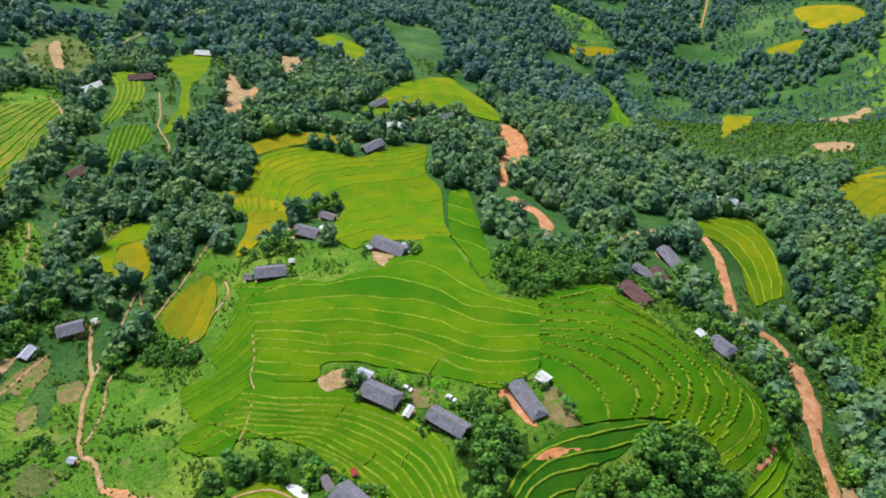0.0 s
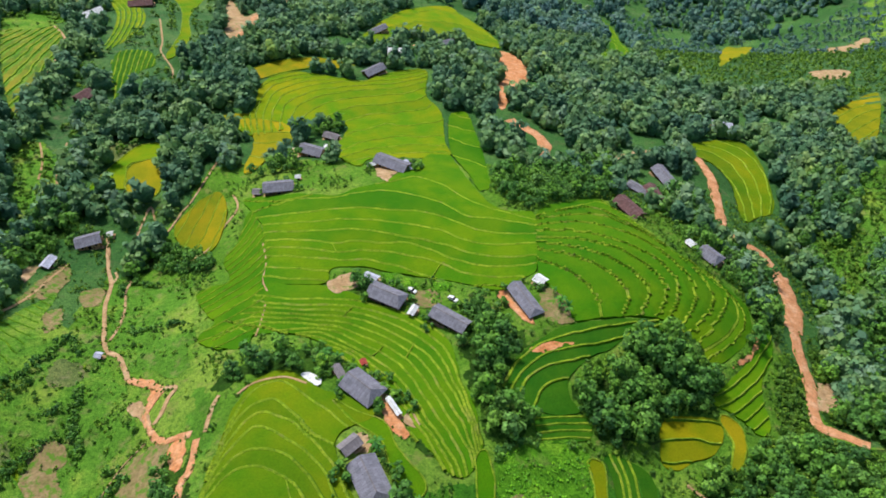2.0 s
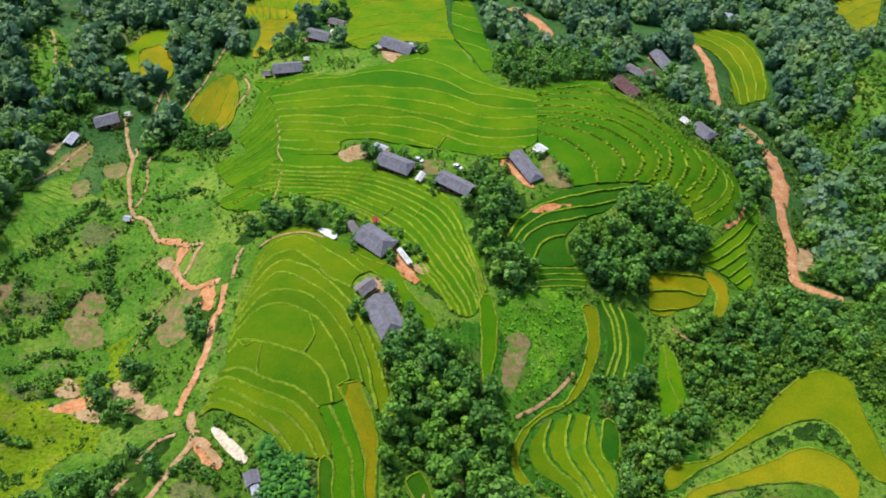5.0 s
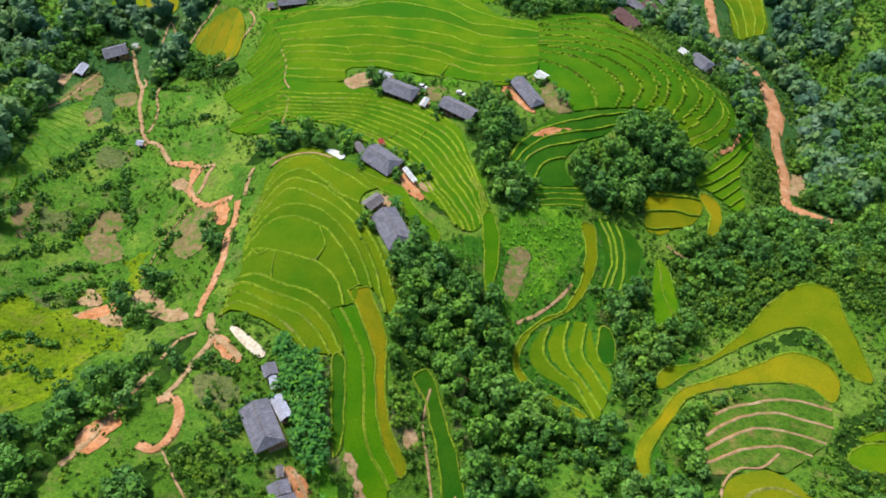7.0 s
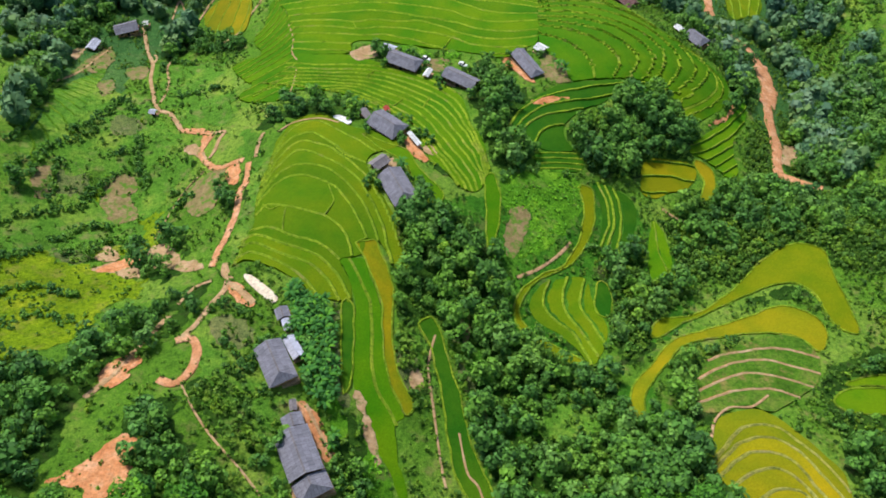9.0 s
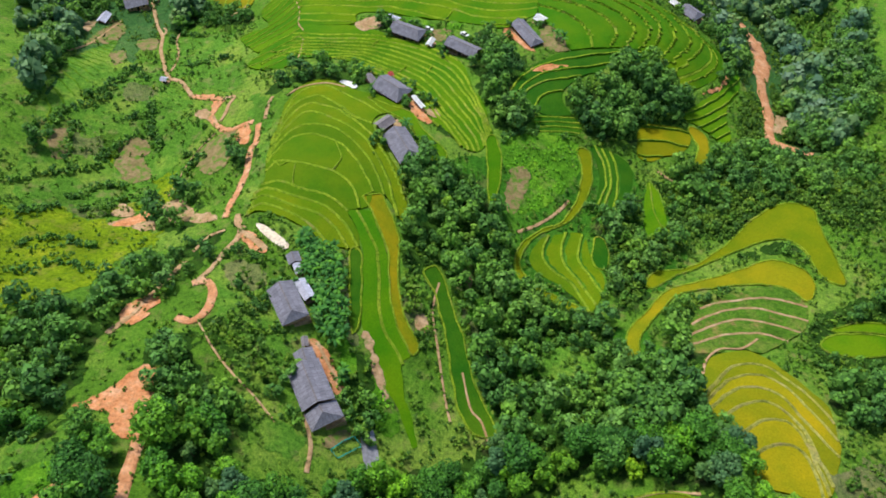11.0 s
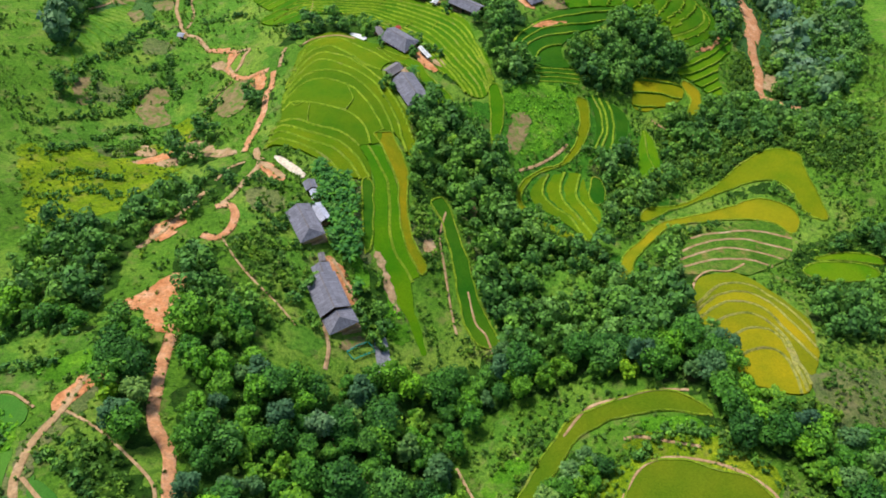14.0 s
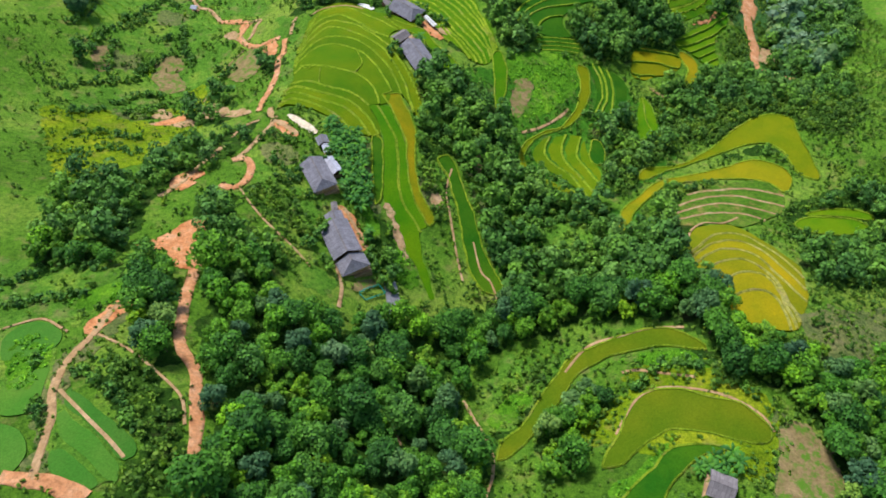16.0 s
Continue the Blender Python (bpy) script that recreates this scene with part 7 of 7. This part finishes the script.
KINDS = [
    tree(1, 3.6, 8.0, 17, 46, 0.42, FOLIAGE[0], "dark green broad-leaved tree with a dense crown"),
    tree(2, 3.0, 7.0, 14, 46, 0.40, FOLIAGE[1], "mid-green broad-leaved tree with a rounded crown"),
    tree(3, 4.2, 9.5, 22, 44, 0.50, FOLIAGE[0], "tall dark broad-leaved tree with a wide crown"),
    tree(4, 3.3, 7.6, 15, 46, 0.42, FOLIAGE[2], "grey-green tree with a loose crown"),
    tree(5, 2.7, 6.8, 13, 46, 0.44, FOLIAGE[3], "light green feathery tree among darker ones"),
    tree(6, 2.1, 4.8, 10, 46, 0.38, FOLIAGE[1], "small leafy green tree"),
]

rng = np.random.default_rng(7)
WOOD_LINES = {name: (d, curve_through(p, True, 4.0)) for name, (d, p) in WOODS.items()}


def clear_of(x, y, field_gap, road_gap, house_gap, covers):
    """True where no field, road, house or bare patch is in the way."""
    ok = np.ones(len(x), bool)
    for lines, gap in ((FIELD_LINES, field_gap),):
        for line in lines.values():
            near = (x > line[:, 0].min() - 6) & (x < line[:, 0].max() + 6) & (y > line[:, 1].min() - 6) & (y < line[:, 1].max() + 6) & ok
            if near.any():
                k = np.flatnonzero(near)
                ok[k[signed(line[::2], x[k], y[k]) > -gap]] = False
    for name, line in PATCH_LINES.items():
        if PATCHES[name][0] not in covers:
            continue
        near = (x > line[:, 0].min()) & (x < line[:, 0].max()) & (y > line[:, 1].min()) & (y < line[:, 1].max()) & ok
        if near.any():
            k = np.flatnonzero(near)
            ok[k[signed(line[::2], x[k], y[k]) > 0]] = False
    for name, line in ROAD_LINES.items():
        w = ROADS[name][0] / 2 + road_gap * (3.0 if ROADS[name][0] > 4 else 2.0 if ROADS[name][0] > 2.5 else 1.0)
        near = (x > line[:, 0].min() - w) & (x < line[:, 0].max() + w) & (y > line[:, 1].min() - w) & (y < line[:, 1].max() + w) & ok
        if near.any():
            k = np.flatnonzero(near)
            d = np.min((x[k][:, None] - line[None, ::2, 0]) ** 2 + (y[k][:, None] - line[None, ::2, 1]) ** 2, 1)
            ok[k[d < w * w]] = False
    for hx, hy, hr in HOUSE_SPOTS:
        ok &= (x - hx) ** 2 + (y - hy) ** 2 > (hr + house_gap) ** 2
    return ok


# leafy floor sheets, coloured dark to stand for shade between the crowns
WOOD_SHADE = herbs("wood_shade", (0.036, 0.092, 0.013), (0.062, 0.135, 0.018), (0.080, 0.070, 0.032), 0.1)
for n, (name, (dense, line)) in enumerate(WOOD_LINES.items()):
    if dense < 0.45 or line[:, 1].mean() > 260:
        continue
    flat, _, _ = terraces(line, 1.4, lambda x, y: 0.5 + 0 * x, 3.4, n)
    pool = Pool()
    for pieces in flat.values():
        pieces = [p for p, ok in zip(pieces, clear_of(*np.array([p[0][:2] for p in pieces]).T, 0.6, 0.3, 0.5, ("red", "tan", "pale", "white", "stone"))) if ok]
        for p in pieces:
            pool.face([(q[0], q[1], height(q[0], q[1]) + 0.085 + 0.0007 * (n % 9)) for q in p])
    tagged(new("wood_floor", mesh_of("wood_floor", pool.verts, pool.faces, WOOD_SHADE, True)), "dark leafy floor under the trees", "ground", kind="structure")


def jittered(x0, x1, y0, y1, gap):
    X, Y = np.meshgrid(np.arange(x0, x1, gap), np.arange(y0, y1, gap))
    x, y = X.ravel() + rng.uniform(-0.45, 0.45, X.size) * gap, Y.ravel() + rng.uniform(-0.45, 0.45, X.size) * gap
    return x, y


# woods near by: each tree a thing of its own
spots = []
for name, (dense, line) in WOOD_LINES.items():
    if name.startswith("bush"):
        continue
    x, y = jittered(line[:, 0].min(), line[:, 0].max(), line[:, 1].min(), line[:, 1].max(), 3.7 / math.sqrt(dense))
    k = signed(line, x, y) > 0.3
    spots += list(zip(x[k], y[k]))
spots = np.array(spots)
spots = spots[clear_of(spots[:, 0], spots[:, 1], 1.8, 1.2, 2.2, ("red", "tan", "earth", "crop", "meadow", "stone", "sun"))]
keep = []
for p in spots[np.argsort(spots[:, 1])]:
    if all((p[0] - q[0]) ** 2 + (p[1] - q[1]) ** 2 > 7.0 for q in keep[-400:]):
        keep.append(p)
spots = np.array(keep)
single = spots[:300]
for n, (x, y) in enumerate(single):
    stand = float(wobble(np.array([x]), np.array([y]), 9.0, 6.0)[0])
    odds = (0.32, 0.14, 0.24, 0.14, 0.04, 0.12) if stand < -0.1 else (0.2, 0.24, 0.14, 0.18, 0.1, 0.14) if stand < 0.3 else (0.06, 0.3, 0.06, 0.08, 0.34, 0.16)
    ob = KINDS[int(rng.choice(6, p=odds))]
    s = rng.uniform(0.66, 1.3)
    m = pose(x, y, height(x, y), rng.uniform(-4, 4), rng.uniform(-4, 4), rng.uniform(0, 360)) @ Matrix.Diagonal((s, s, s * rng.uniform(0.85, 1.15), 1))
    if n < len(KINDS):
        KINDS[n].matrix_basis = m
    else:
        copy_thing(ob, m).matrix_basis = m


def canopy(name, x, y, z, size, sizes, mat, tones, label):
    """The closed leafy tops of far crowns: one uneven dome a tree, in one mesh."""
    rings, sides = ((0.27, 0.18), (0.33, 0.40), (0.22, 0.62), (0.04, 0.72)), 6
    r = np.random.default_rng(31)
    a = 2 * math.pi * np.arange(sides) / sides
    n = len(x)
    bulge = 1 + 0.34 * r.uniform(-1, 1, (n, len(rings), sides))
    turn = r.uniform(0, 6.28, (n, 1, 1))
    rad = np.array([q[0] for q in rings])[None, :, None] * bulge * (size * sizes)[:, None, None]
    high = np.array([q[1] for q in rings])[None, :, None] * (0.85 + 0.3 * bulge - 0.15) * (size * sizes)[:, None, None]
    v = np.stack([x[:, None, None] + rad * np.cos(a + turn), y[:, None, None] + rad * np.sin(a + turn), z[:, None, None] + high - 0.4], -1)
    ids = np.arange(n * len(rings) * sides).reshape(n, len(rings), sides)
    nxt = np.roll(ids, -1, 2)
    f = np.stack([ids[:, :-1], nxt[:, :-1], nxt[:, 1:], ids[:, 1:]], -1).reshape(-1, 4)
    me = bpy.data.meshes.new(name)
    me.from_pydata(v.reshape(-1, 3).tolist(), [], f.tolist())
    me.attributes.new("tone", "FLOAT", "FACE").data.foreach_set("value", np.repeat(tones, (len(rings) - 1) * sides).astype(np.float32))
    me.materials.append(mat)
    me.polygons.foreach_set("use_smooth", [True] * len(me.polygons))
    me.update()
    tagged(new(name, me), label, "woodland", kind="stuff")


def woodland(name, x, y, size, clumps, count, leaf, mat, label, flat=0.3, dome=None):
    """Crowns past counting, as one mesh of leaf sprays with a tone for every tree."""
    z = land(x, y)
    moulds = []
    for i in range(12):
        r = np.random.default_rng(100 + i)
        c, rad = clump_plan(r, clumps, size * 0.46, size, size * 0.2)
        moulds.append(sprays(r, c, rad, count, leaf, flat))
    quads, tones, sizes = [], [], np.ones(len(x))
    stands = np.clip(0.5 + 0.75 * wobble(x, y, size * 1.3, 4.0), 0, 1)
    for i in range(len(x)):
        s, a = 0.5 + 0.85 * rng.random() ** 1.3, rng.uniform(0, 2 * math.pi)
        sizes[i] = s
        q = moulds[i % 12] * s
        ca, sa = math.cos(a), math.sin(a)
        quads.append(np.stack([q[..., 0] * ca - q[..., 1] * sa + x[i], q[..., 0] * sa + q[..., 1] * ca + y[i], q[..., 2] + z[i] - 0.4], -1))
        tones.append(np.full(len(q), np.clip(0.45 * rng.random() + 0.55 * stands[i], 0, 1)))
    me = quads_mesh(name, np.concatenate(quads), mat, np.concatenate(tones))
    if dome:
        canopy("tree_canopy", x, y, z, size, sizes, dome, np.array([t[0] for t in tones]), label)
    return tagged(new(name, me), label, "woodland", kind="stuff")


rest = spots[300:]
if len(rest):
    woodland("woodland", rest[:, 0], rest[:, 1], 8.0, 10, 18, 0.68, WOODLAND, "dense mixed green woodland beside the terraces", 0.22)

# the woods beyond, over the slopes and into the valley
x, y = jittered(-330, 420, 150, 620, 5.7)
OPEN = np.array([(-167.5, 216.1), (-172.4, 238), (-166.3, 260.7), (-147.3, 264.6), (-133.6, 247), (-135, 231), (-115, 191.2), (-123.7, 177.1), (-137.3, 171.9), (-151, 153.8), (-164.7, 183.3), (-166.7, 203.9)])
home = HOME
k = (signed(home, x, y) < 0) & (signed(OPEN, x, y) < 0) & (np.abs(x) < 0.52 * y + 80) & (wobble(x, y, 26.0, 3.0) > -0.52 - 0.2 * (x < -100)) & ((y > 255) | (np.abs(x) > 118))
x, y = x[k], y[k]
k = clear_of(x, y, 2.5, 3.0, 6.5, ("red", "tan", "earth", "crop", "meadow", "sun", "scrub", "dull"))
woodland("woodland", x[k], y[k], 10.5, 7, 6, 1.5, HAZED_FOREST, "mixed green forest over the farther slopes", 0.2, HAZED_TOPS)
x, y = jittered(-330, 480, 200, 700, 4.7)
k = np.zeros(len(x), bool)
for name, line in PATCH_LINES.items():
    if PATCHES[name][0] in ("scrub", "meadow", "dull") and line[:, 1].mean() > 200:
        k |= signed(line[::2], x, y) > -3
k &= wobble(x, y, 9.0, 2.0) > np.where(x > 100, -0.45, -0.05)
x, y = x[k], y[k]
k = clear_of(x, y, 2.0, 1.5, 4.0, ("red", "tan", "earth"))
woodland("shrubs", x[k], y[k], 4.6, 4, 7, 0.85, SHRUB, "loose green shrubs over the far grassy slopes", 0.3)
x, y = jittered(0, 900, 650, 1500, 9.5)
k = np.zeros(len(x), bool)
for name, line in PATCH_LINES.items():
    if PATCHES[name][0] == "scrub":
        k |= signed(line[::2], x, y) > -3
k &= wobble(x, y, 30.0, 2.0) > -0.4
x, y = x[k], y[k]
k = clear_of(x, y, 2.0, 1.5, 4.0, ("red", "tan", "earth"))
woodland("shrubs", x[k], y[k], 7.5, 4, 6, 1.5, FAR_HAZED_FOREST, "scattered dull green bushes on the far valley side", 0.3)
x, y = jittered(-700, 1000, 620, 1650, 11.4)
k = (np.abs(x) < 0.52 * y + 80) & (wobble(x, y, 60.0, 5.0) > -0.5)
x, y = x[k], y[k]
k = clear_of(x, y, 3.5, 3.0, 6.0, ("red", "tan", "meadow", "sun", "dull", "scrub"))
woodland("woodland", x[k], y[k], 15.0, 5, 5, 2.2, FAR_HAZED_FOREST, "bluish-green forest on the far valley sides", 0.2, FAR_HAZED_TOPS)

# shrubs, weeds and tall grass over the near slopes
x, y = jittered(-190, 210, -70, 300, 1.9)
thick = wobble(x, y, 8.0, 8.0) + 0.5 * wobble(x, y, 2.8, 6.0) + 0.55 * (x > 10) + 0.35 * (x > 60) + 0.55 * ((x > -62) & (x < 12) & (y < 112)) - 0.02
k = (rng.random(len(x)) < np.clip(thick, 0.05, 0.82)) & (np.abs(x) < 0.64 * (y + 190))
x, y = x[k], y[k]
k = clear_of(x, y, 0.9, 0.6, 1.0, ("red", "tan", "earth", "pale", "white", "crop", "stone"))
woodland("shrubs", x[k], y[k], 2.3, 3, 6, 0.46, SHRUB, "green shrubs in clumps on the slopes", 0.4)
hx, hy = [], []
for name, (dense, line) in WOOD_LINES.items():
    if name.startswith("bush"):
        x, y = jittered(line[:, 0].min(), line[:, 0].max(), line[:, 1].min(), line[:, 1].max(), 1.9)
        k = signed(line, x, y) + 2.0 * wobble(x, y, 4.0) > 0.5
        hx.append(x[k])
        hy.append(y[k])
x, y = np.concatenate(hx), np.concatenate(hy)
k = clear_of(x, y, 0.9, 0.8, 1.0, ("red", "tan", "pale", "crop"))
woodland("thicket", x[k], y[k], 3.3, 4, 9, 0.46, SHRUB, "bright green bushy thicket on the banks", 0.35)
x, y = jittered(-190, 210, -70, 280, 1.8)
k = (rng.random(len(x)) < 0.22 + 0.4 * wobble(x, y, 5.0, 4.0)) & (np.abs(x) < 0.62 * (y + 180))
x, y = x[k], y[k]
k = clear_of(x, y, 0.4, -0.15, 0.6, ("red", "tan", "earth", "pale", "white", "crop", "stone"))
woodland("tall_grass", x[k], y[k], 0.95, 2, 5, 0.30, SHRUB, "tufts of tall green grass and weeds", 0.6)


# weeds that creep over the edges of roads and bare soil
hx, hy = [], []
for name, line in ROAD_LINES.items():
    if line[:, 1].mean() < 300:
        d = np.gradient(line, axis=0)
        d /= np.hypot(d[:, 0], d[:, 1])[:, None] + 1e-9
        for side in (-1, 1):
            out = side * (ROADS[name][0] * 0.5 + rng.normal(size=len(line)) * 0.28 + 0.1)
            hx.append(line[:, 0] - d[:, 1] * out)
            hy.append(line[:, 1] + d[:, 0] * out)
for name, line in PATCH_LINES.items():
    if PATCHES[name][0] in ("red", "tan", "earth", "sun", "dull") and line[:, 1].mean() < 300:
        hx.append(line[:, 0] + rng.normal(size=len(line)) * 0.6)
        hy.append(line[:, 1] + rng.normal(size=len(line)) * 0.6)
x, y = np.concatenate(hx), np.concatenate(hy)
k = (rng.random(len(x)) < 0.42) & clear_of(x, y, 0.3, -9, 0.4, ())
woodland("verge_weeds", x[k], y[k], 1.25, 2, 5, 0.34, SHRUB, "green weeds creeping over the road edges", 0.6)

# hedges and weedy banks between the plots
hx, hy = [], []
for pts in HEDGES.values():
    line = curve_through(pts, False, 1.0)
    for wide in (0.5, 1.1):
        hx.append(line[:, 0] + rng.normal(size=len(line)) * wide)
        hy.append(line[:, 1] + rng.normal(size=len(line)) * wide)
x, y = np.concatenate(hx), np.concatenate(hy)
k = clear_of(x, y, 0.5, 0.5, 0.6, ())
woodland("hedges", x[k], y[k], 2.7, 4, 9, 0.42, WOODLAND, "rows of dark green bushes along old banks", 0.4)


# bushes, fruit trees and weeds close round the houses, most of them behind
hx, hy = [], []
for px, py, pr in HOUSE_SPOTS:
    if py < 300 and pr > 3:
        a = rng.uniform(-0.5, 3.6, 34)
        far_out = pr * rng.uniform(0.75, 0.95, 34) + rng.uniform(0.6, 4.5, 34)
        hx.append(px + np.cos(a) * far_out)
        hy.append(py + np.sin(a) * far_out)
x, y = np.concatenate(hx), np.concatenate(hy)
k = clear_of(x, y, -99, 0.5, -0.6, ("red", "tan", "pale", "white", "earth"))
woodland("yard_bushes", x[k], y[k], 3.4, 5, 11, 0.42, WOODLAND, "leafy bushes and fruit trees round the farm houses", 0.35)


# ---- banana plants by the houses ----
def banana(seed):
    r = random.Random(seed)
    ob = tagged(new("banana_plant"), "tall green banana plant with arching leaves", "plant", "banana plants by the houses")
    v, f = tube([(0, 0, -0.4), (0.03, 0, 1.0), (0.05, 0.03, 2.2)], [0.16, 0.13, 0.08], 7)
    part("stem", mesh_of("stem", v, f, BANANA, True), ob)
    lv, lf = [], []
    for i, (d, z, w) in enumerate(((0.0, 0.0, 0.06), (0.5, 0.55, 0.26), (1.1, 0.85, 0.36), (1.7, 0.72, 0.32), (2.3, 0.25, 0.06))):
        lv += [(d, -w, z - 0.10), (d, 0, z), (d, w, z - 0.10)]
        if i:
            b = 3 * i
            lf += [(b - 3, b, b + 1, b - 2), (b - 2, b + 1, b + 2, b - 1)]
    leaf = mesh_of("leaf", lv, lf, BANANA)
    for i in range(8):
        s = r.uniform(0.75, 1.1)
        part("leaf", leaf, ob, pose(0.05, 0.03, 2.1 + 0.05 * i, 0, r.uniform(-38, 12), i * 45 + r.uniform(-18, 18)) @ Matrix.Diagonal((s, s, s, 1)))
    return ob


plants = [banana(i) for i in range(3)]
n = 0
for name, (gap, pts) in GROVES.items():
    line = curve_through(pts, True, 2.0)
    x, y = jittered(line[:, 0].min(), line[:, 0].max(), line[:, 1].min(), line[:, 1].max(), gap)
    k = signed(line, x, y) > 0
    x, y = x[k], y[k]
    k = clear_of(x, y, 0.6, 0.5, 0.3, ())
    for px, py in zip(x[k], y[k]):
        s = rng.uniform(0.75, 1.25)
        m = pose(px, py, height(px, py), 0, 0, rng.uniform(0, 360)) @ Matrix.Diagonal((s, s, s, 1))
        if n < 3:
            plants[n].matrix_basis = m
        else:
            copy_thing(plants[n % 3], m).matrix_basis = m
        n += 1

# leafy rows in the vegetable beds
for name, line in PATCH_LINES.items():
    if PATCHES[name][0] == "crop":
        x, y = jittered(line[:, 0].min(), line[:, 0].max(), line[:, 1].min(), line[:, 1].max(), 1.15)
        k = (signed(line, x, y) > 0.3) & (wobble(x, y, 6.0, 2.0) > -0.35)
        woodland("vegetables", x[k], y[k], 1.15, 2, 7, 0.34, GARDEN, "bright green leafy vegetables in loose rows", 0.6)


# ---- things in the yards ----
def car(x, y, ang):
    """A small white car: body, cabin with dark glass, bumpers and four wheels."""
    z = height(x, y) + 0.45
    ob = tagged(new("parked_car"), "small white car parked in a farm yard", "car", "cars in the farm yards")
    ob.matrix_basis = pose(x, y, z, 0, 0, ang)
    bm = bmesh.new()
    bmesh.ops.create_cube(bm, size=1, matrix=Matrix.Translation((0, 0, 0.42)) @ Matrix.Diagonal((3.9, 1.6, 0.55, 1)))
    bmesh.ops.bevel(bm, geom=bm.edges[:], offset=0.14, segments=2, affect="EDGES")
    me = bpy.data.meshes.new("body")
    bm.to_mesh(me)
    me.materials.append(PAINT)
    part("body", me, ob)
    roof = [(-1.3, -0.7, 0.68), (0.9, -0.7, 0.68), (0.9, 0.7, 0.68), (-1.3, 0.7, 0.68), (-0.95, -0.58, 1.2), (0.3, -0.58, 1.2), (0.3, 0.58, 1.2), (-0.95, 0.58, 1.2)]
    sides = [(0, 1, 5, 4), (1, 2, 6, 5), (2, 3, 7, 6), (3, 0, 4, 7), (3, 2, 1, 0)]
    part("window_band", mesh_of("window_band", roof, sides, GLASS), ob, label="dark car windows")
    top = [(q[0] * 1.0, q[1] * 1.02, zz) for zz in (1.2, 1.26) for q in roof[4:]]
    part("roof_panel", mesh_of("roof_panel", top, [(3, 2, 1, 0), (4, 5, 6, 7), (0, 1, 5, 4), (1, 2, 6, 5), (2, 3, 7, 6), (3, 0, 4, 7)], PAINT), ob)
    for u in (-1.2, 1.2):
        for w in (-0.74, 0.74):
            v, f = tube([(0, 0, -0.1), (0, 0, 0.1)], [0.3, 0.3], 12)
            f += [tuple(range(11, -1, -1)), tuple(range(12, 24))]
            wheel = part("wheel", mesh_of("wheel", v, f, DARK), ob, pose(u, w, 0.2, 90, 0, 0))
            v, f = tube([(0, 0, -0.12), (0, 0, 0.12)], [0.17, 0.17], 10)
            f += [tuple(range(9, -1, -1)), tuple(range(10, 20))]
            part("rim", mesh_of("rim", v, f, PAINT), wheel, label="pale wheel rim")


PAINT, _n1, _l1, _b1 = material("white_paint", 0.3)
_b1.inputs["Base Color"].default_value = (0.75, 0.75, 0.76, 1)
GLASS, _n1, _l1, _b1 = material("dark_glass", 0.1)
_b1.inputs["Base Color"].default_value = (0.02, 0.02, 0.025, 1)
for x, y, ang in CARS:
    car(x, y, ang)


def net_fence(pts):
    """Posts with two turquoise rails of netting round a little pond."""
    ob = tagged(new("net_fence"), "low turquoise net fence round a little plot", "fence")
    n = len(pts)
    for i in range(n):
        (ax, ay), (bx, by) = pts[i], pts[(i + 1) % n]
        za, zb = height(ax, ay), height(bx, by)
        v, f = tube([(ax, ay, za - 0.3), (ax, ay, za + 1.2)], [0.07, 0.06], 6)
        part("post", mesh_of("post", v, f, DARK), ob)
        dx, dy = (by - ay), -(bx - ax)
        g = math.hypot(dx, dy) * 25
        dx, dy = dx / g, dy / g
        for lo, hi in ((0.25, 0.5), (0.8, 1.05)):
            v = [(x + s * dx, y + s * dy, z + h) for s in (-1, 1) for x, y, z in ((ax, ay, za), (bx, by, zb)) for h in (lo, hi)]
            part("rail", mesh_of("rail", v, [(0, 1, 3, 2), (4, 6, 7, 5), (1, 5, 7, 3), (0, 2, 6, 4), (0, 4, 5, 1), (2, 3, 7, 6)], NET), ob)


NET, _n1, _l1, _b1 = material("turquoise_net", 0.6)
_b1.inputs["Base Color"].default_value = (0.03, 0.36, 0.30, 1)
net_fence(FENCE)
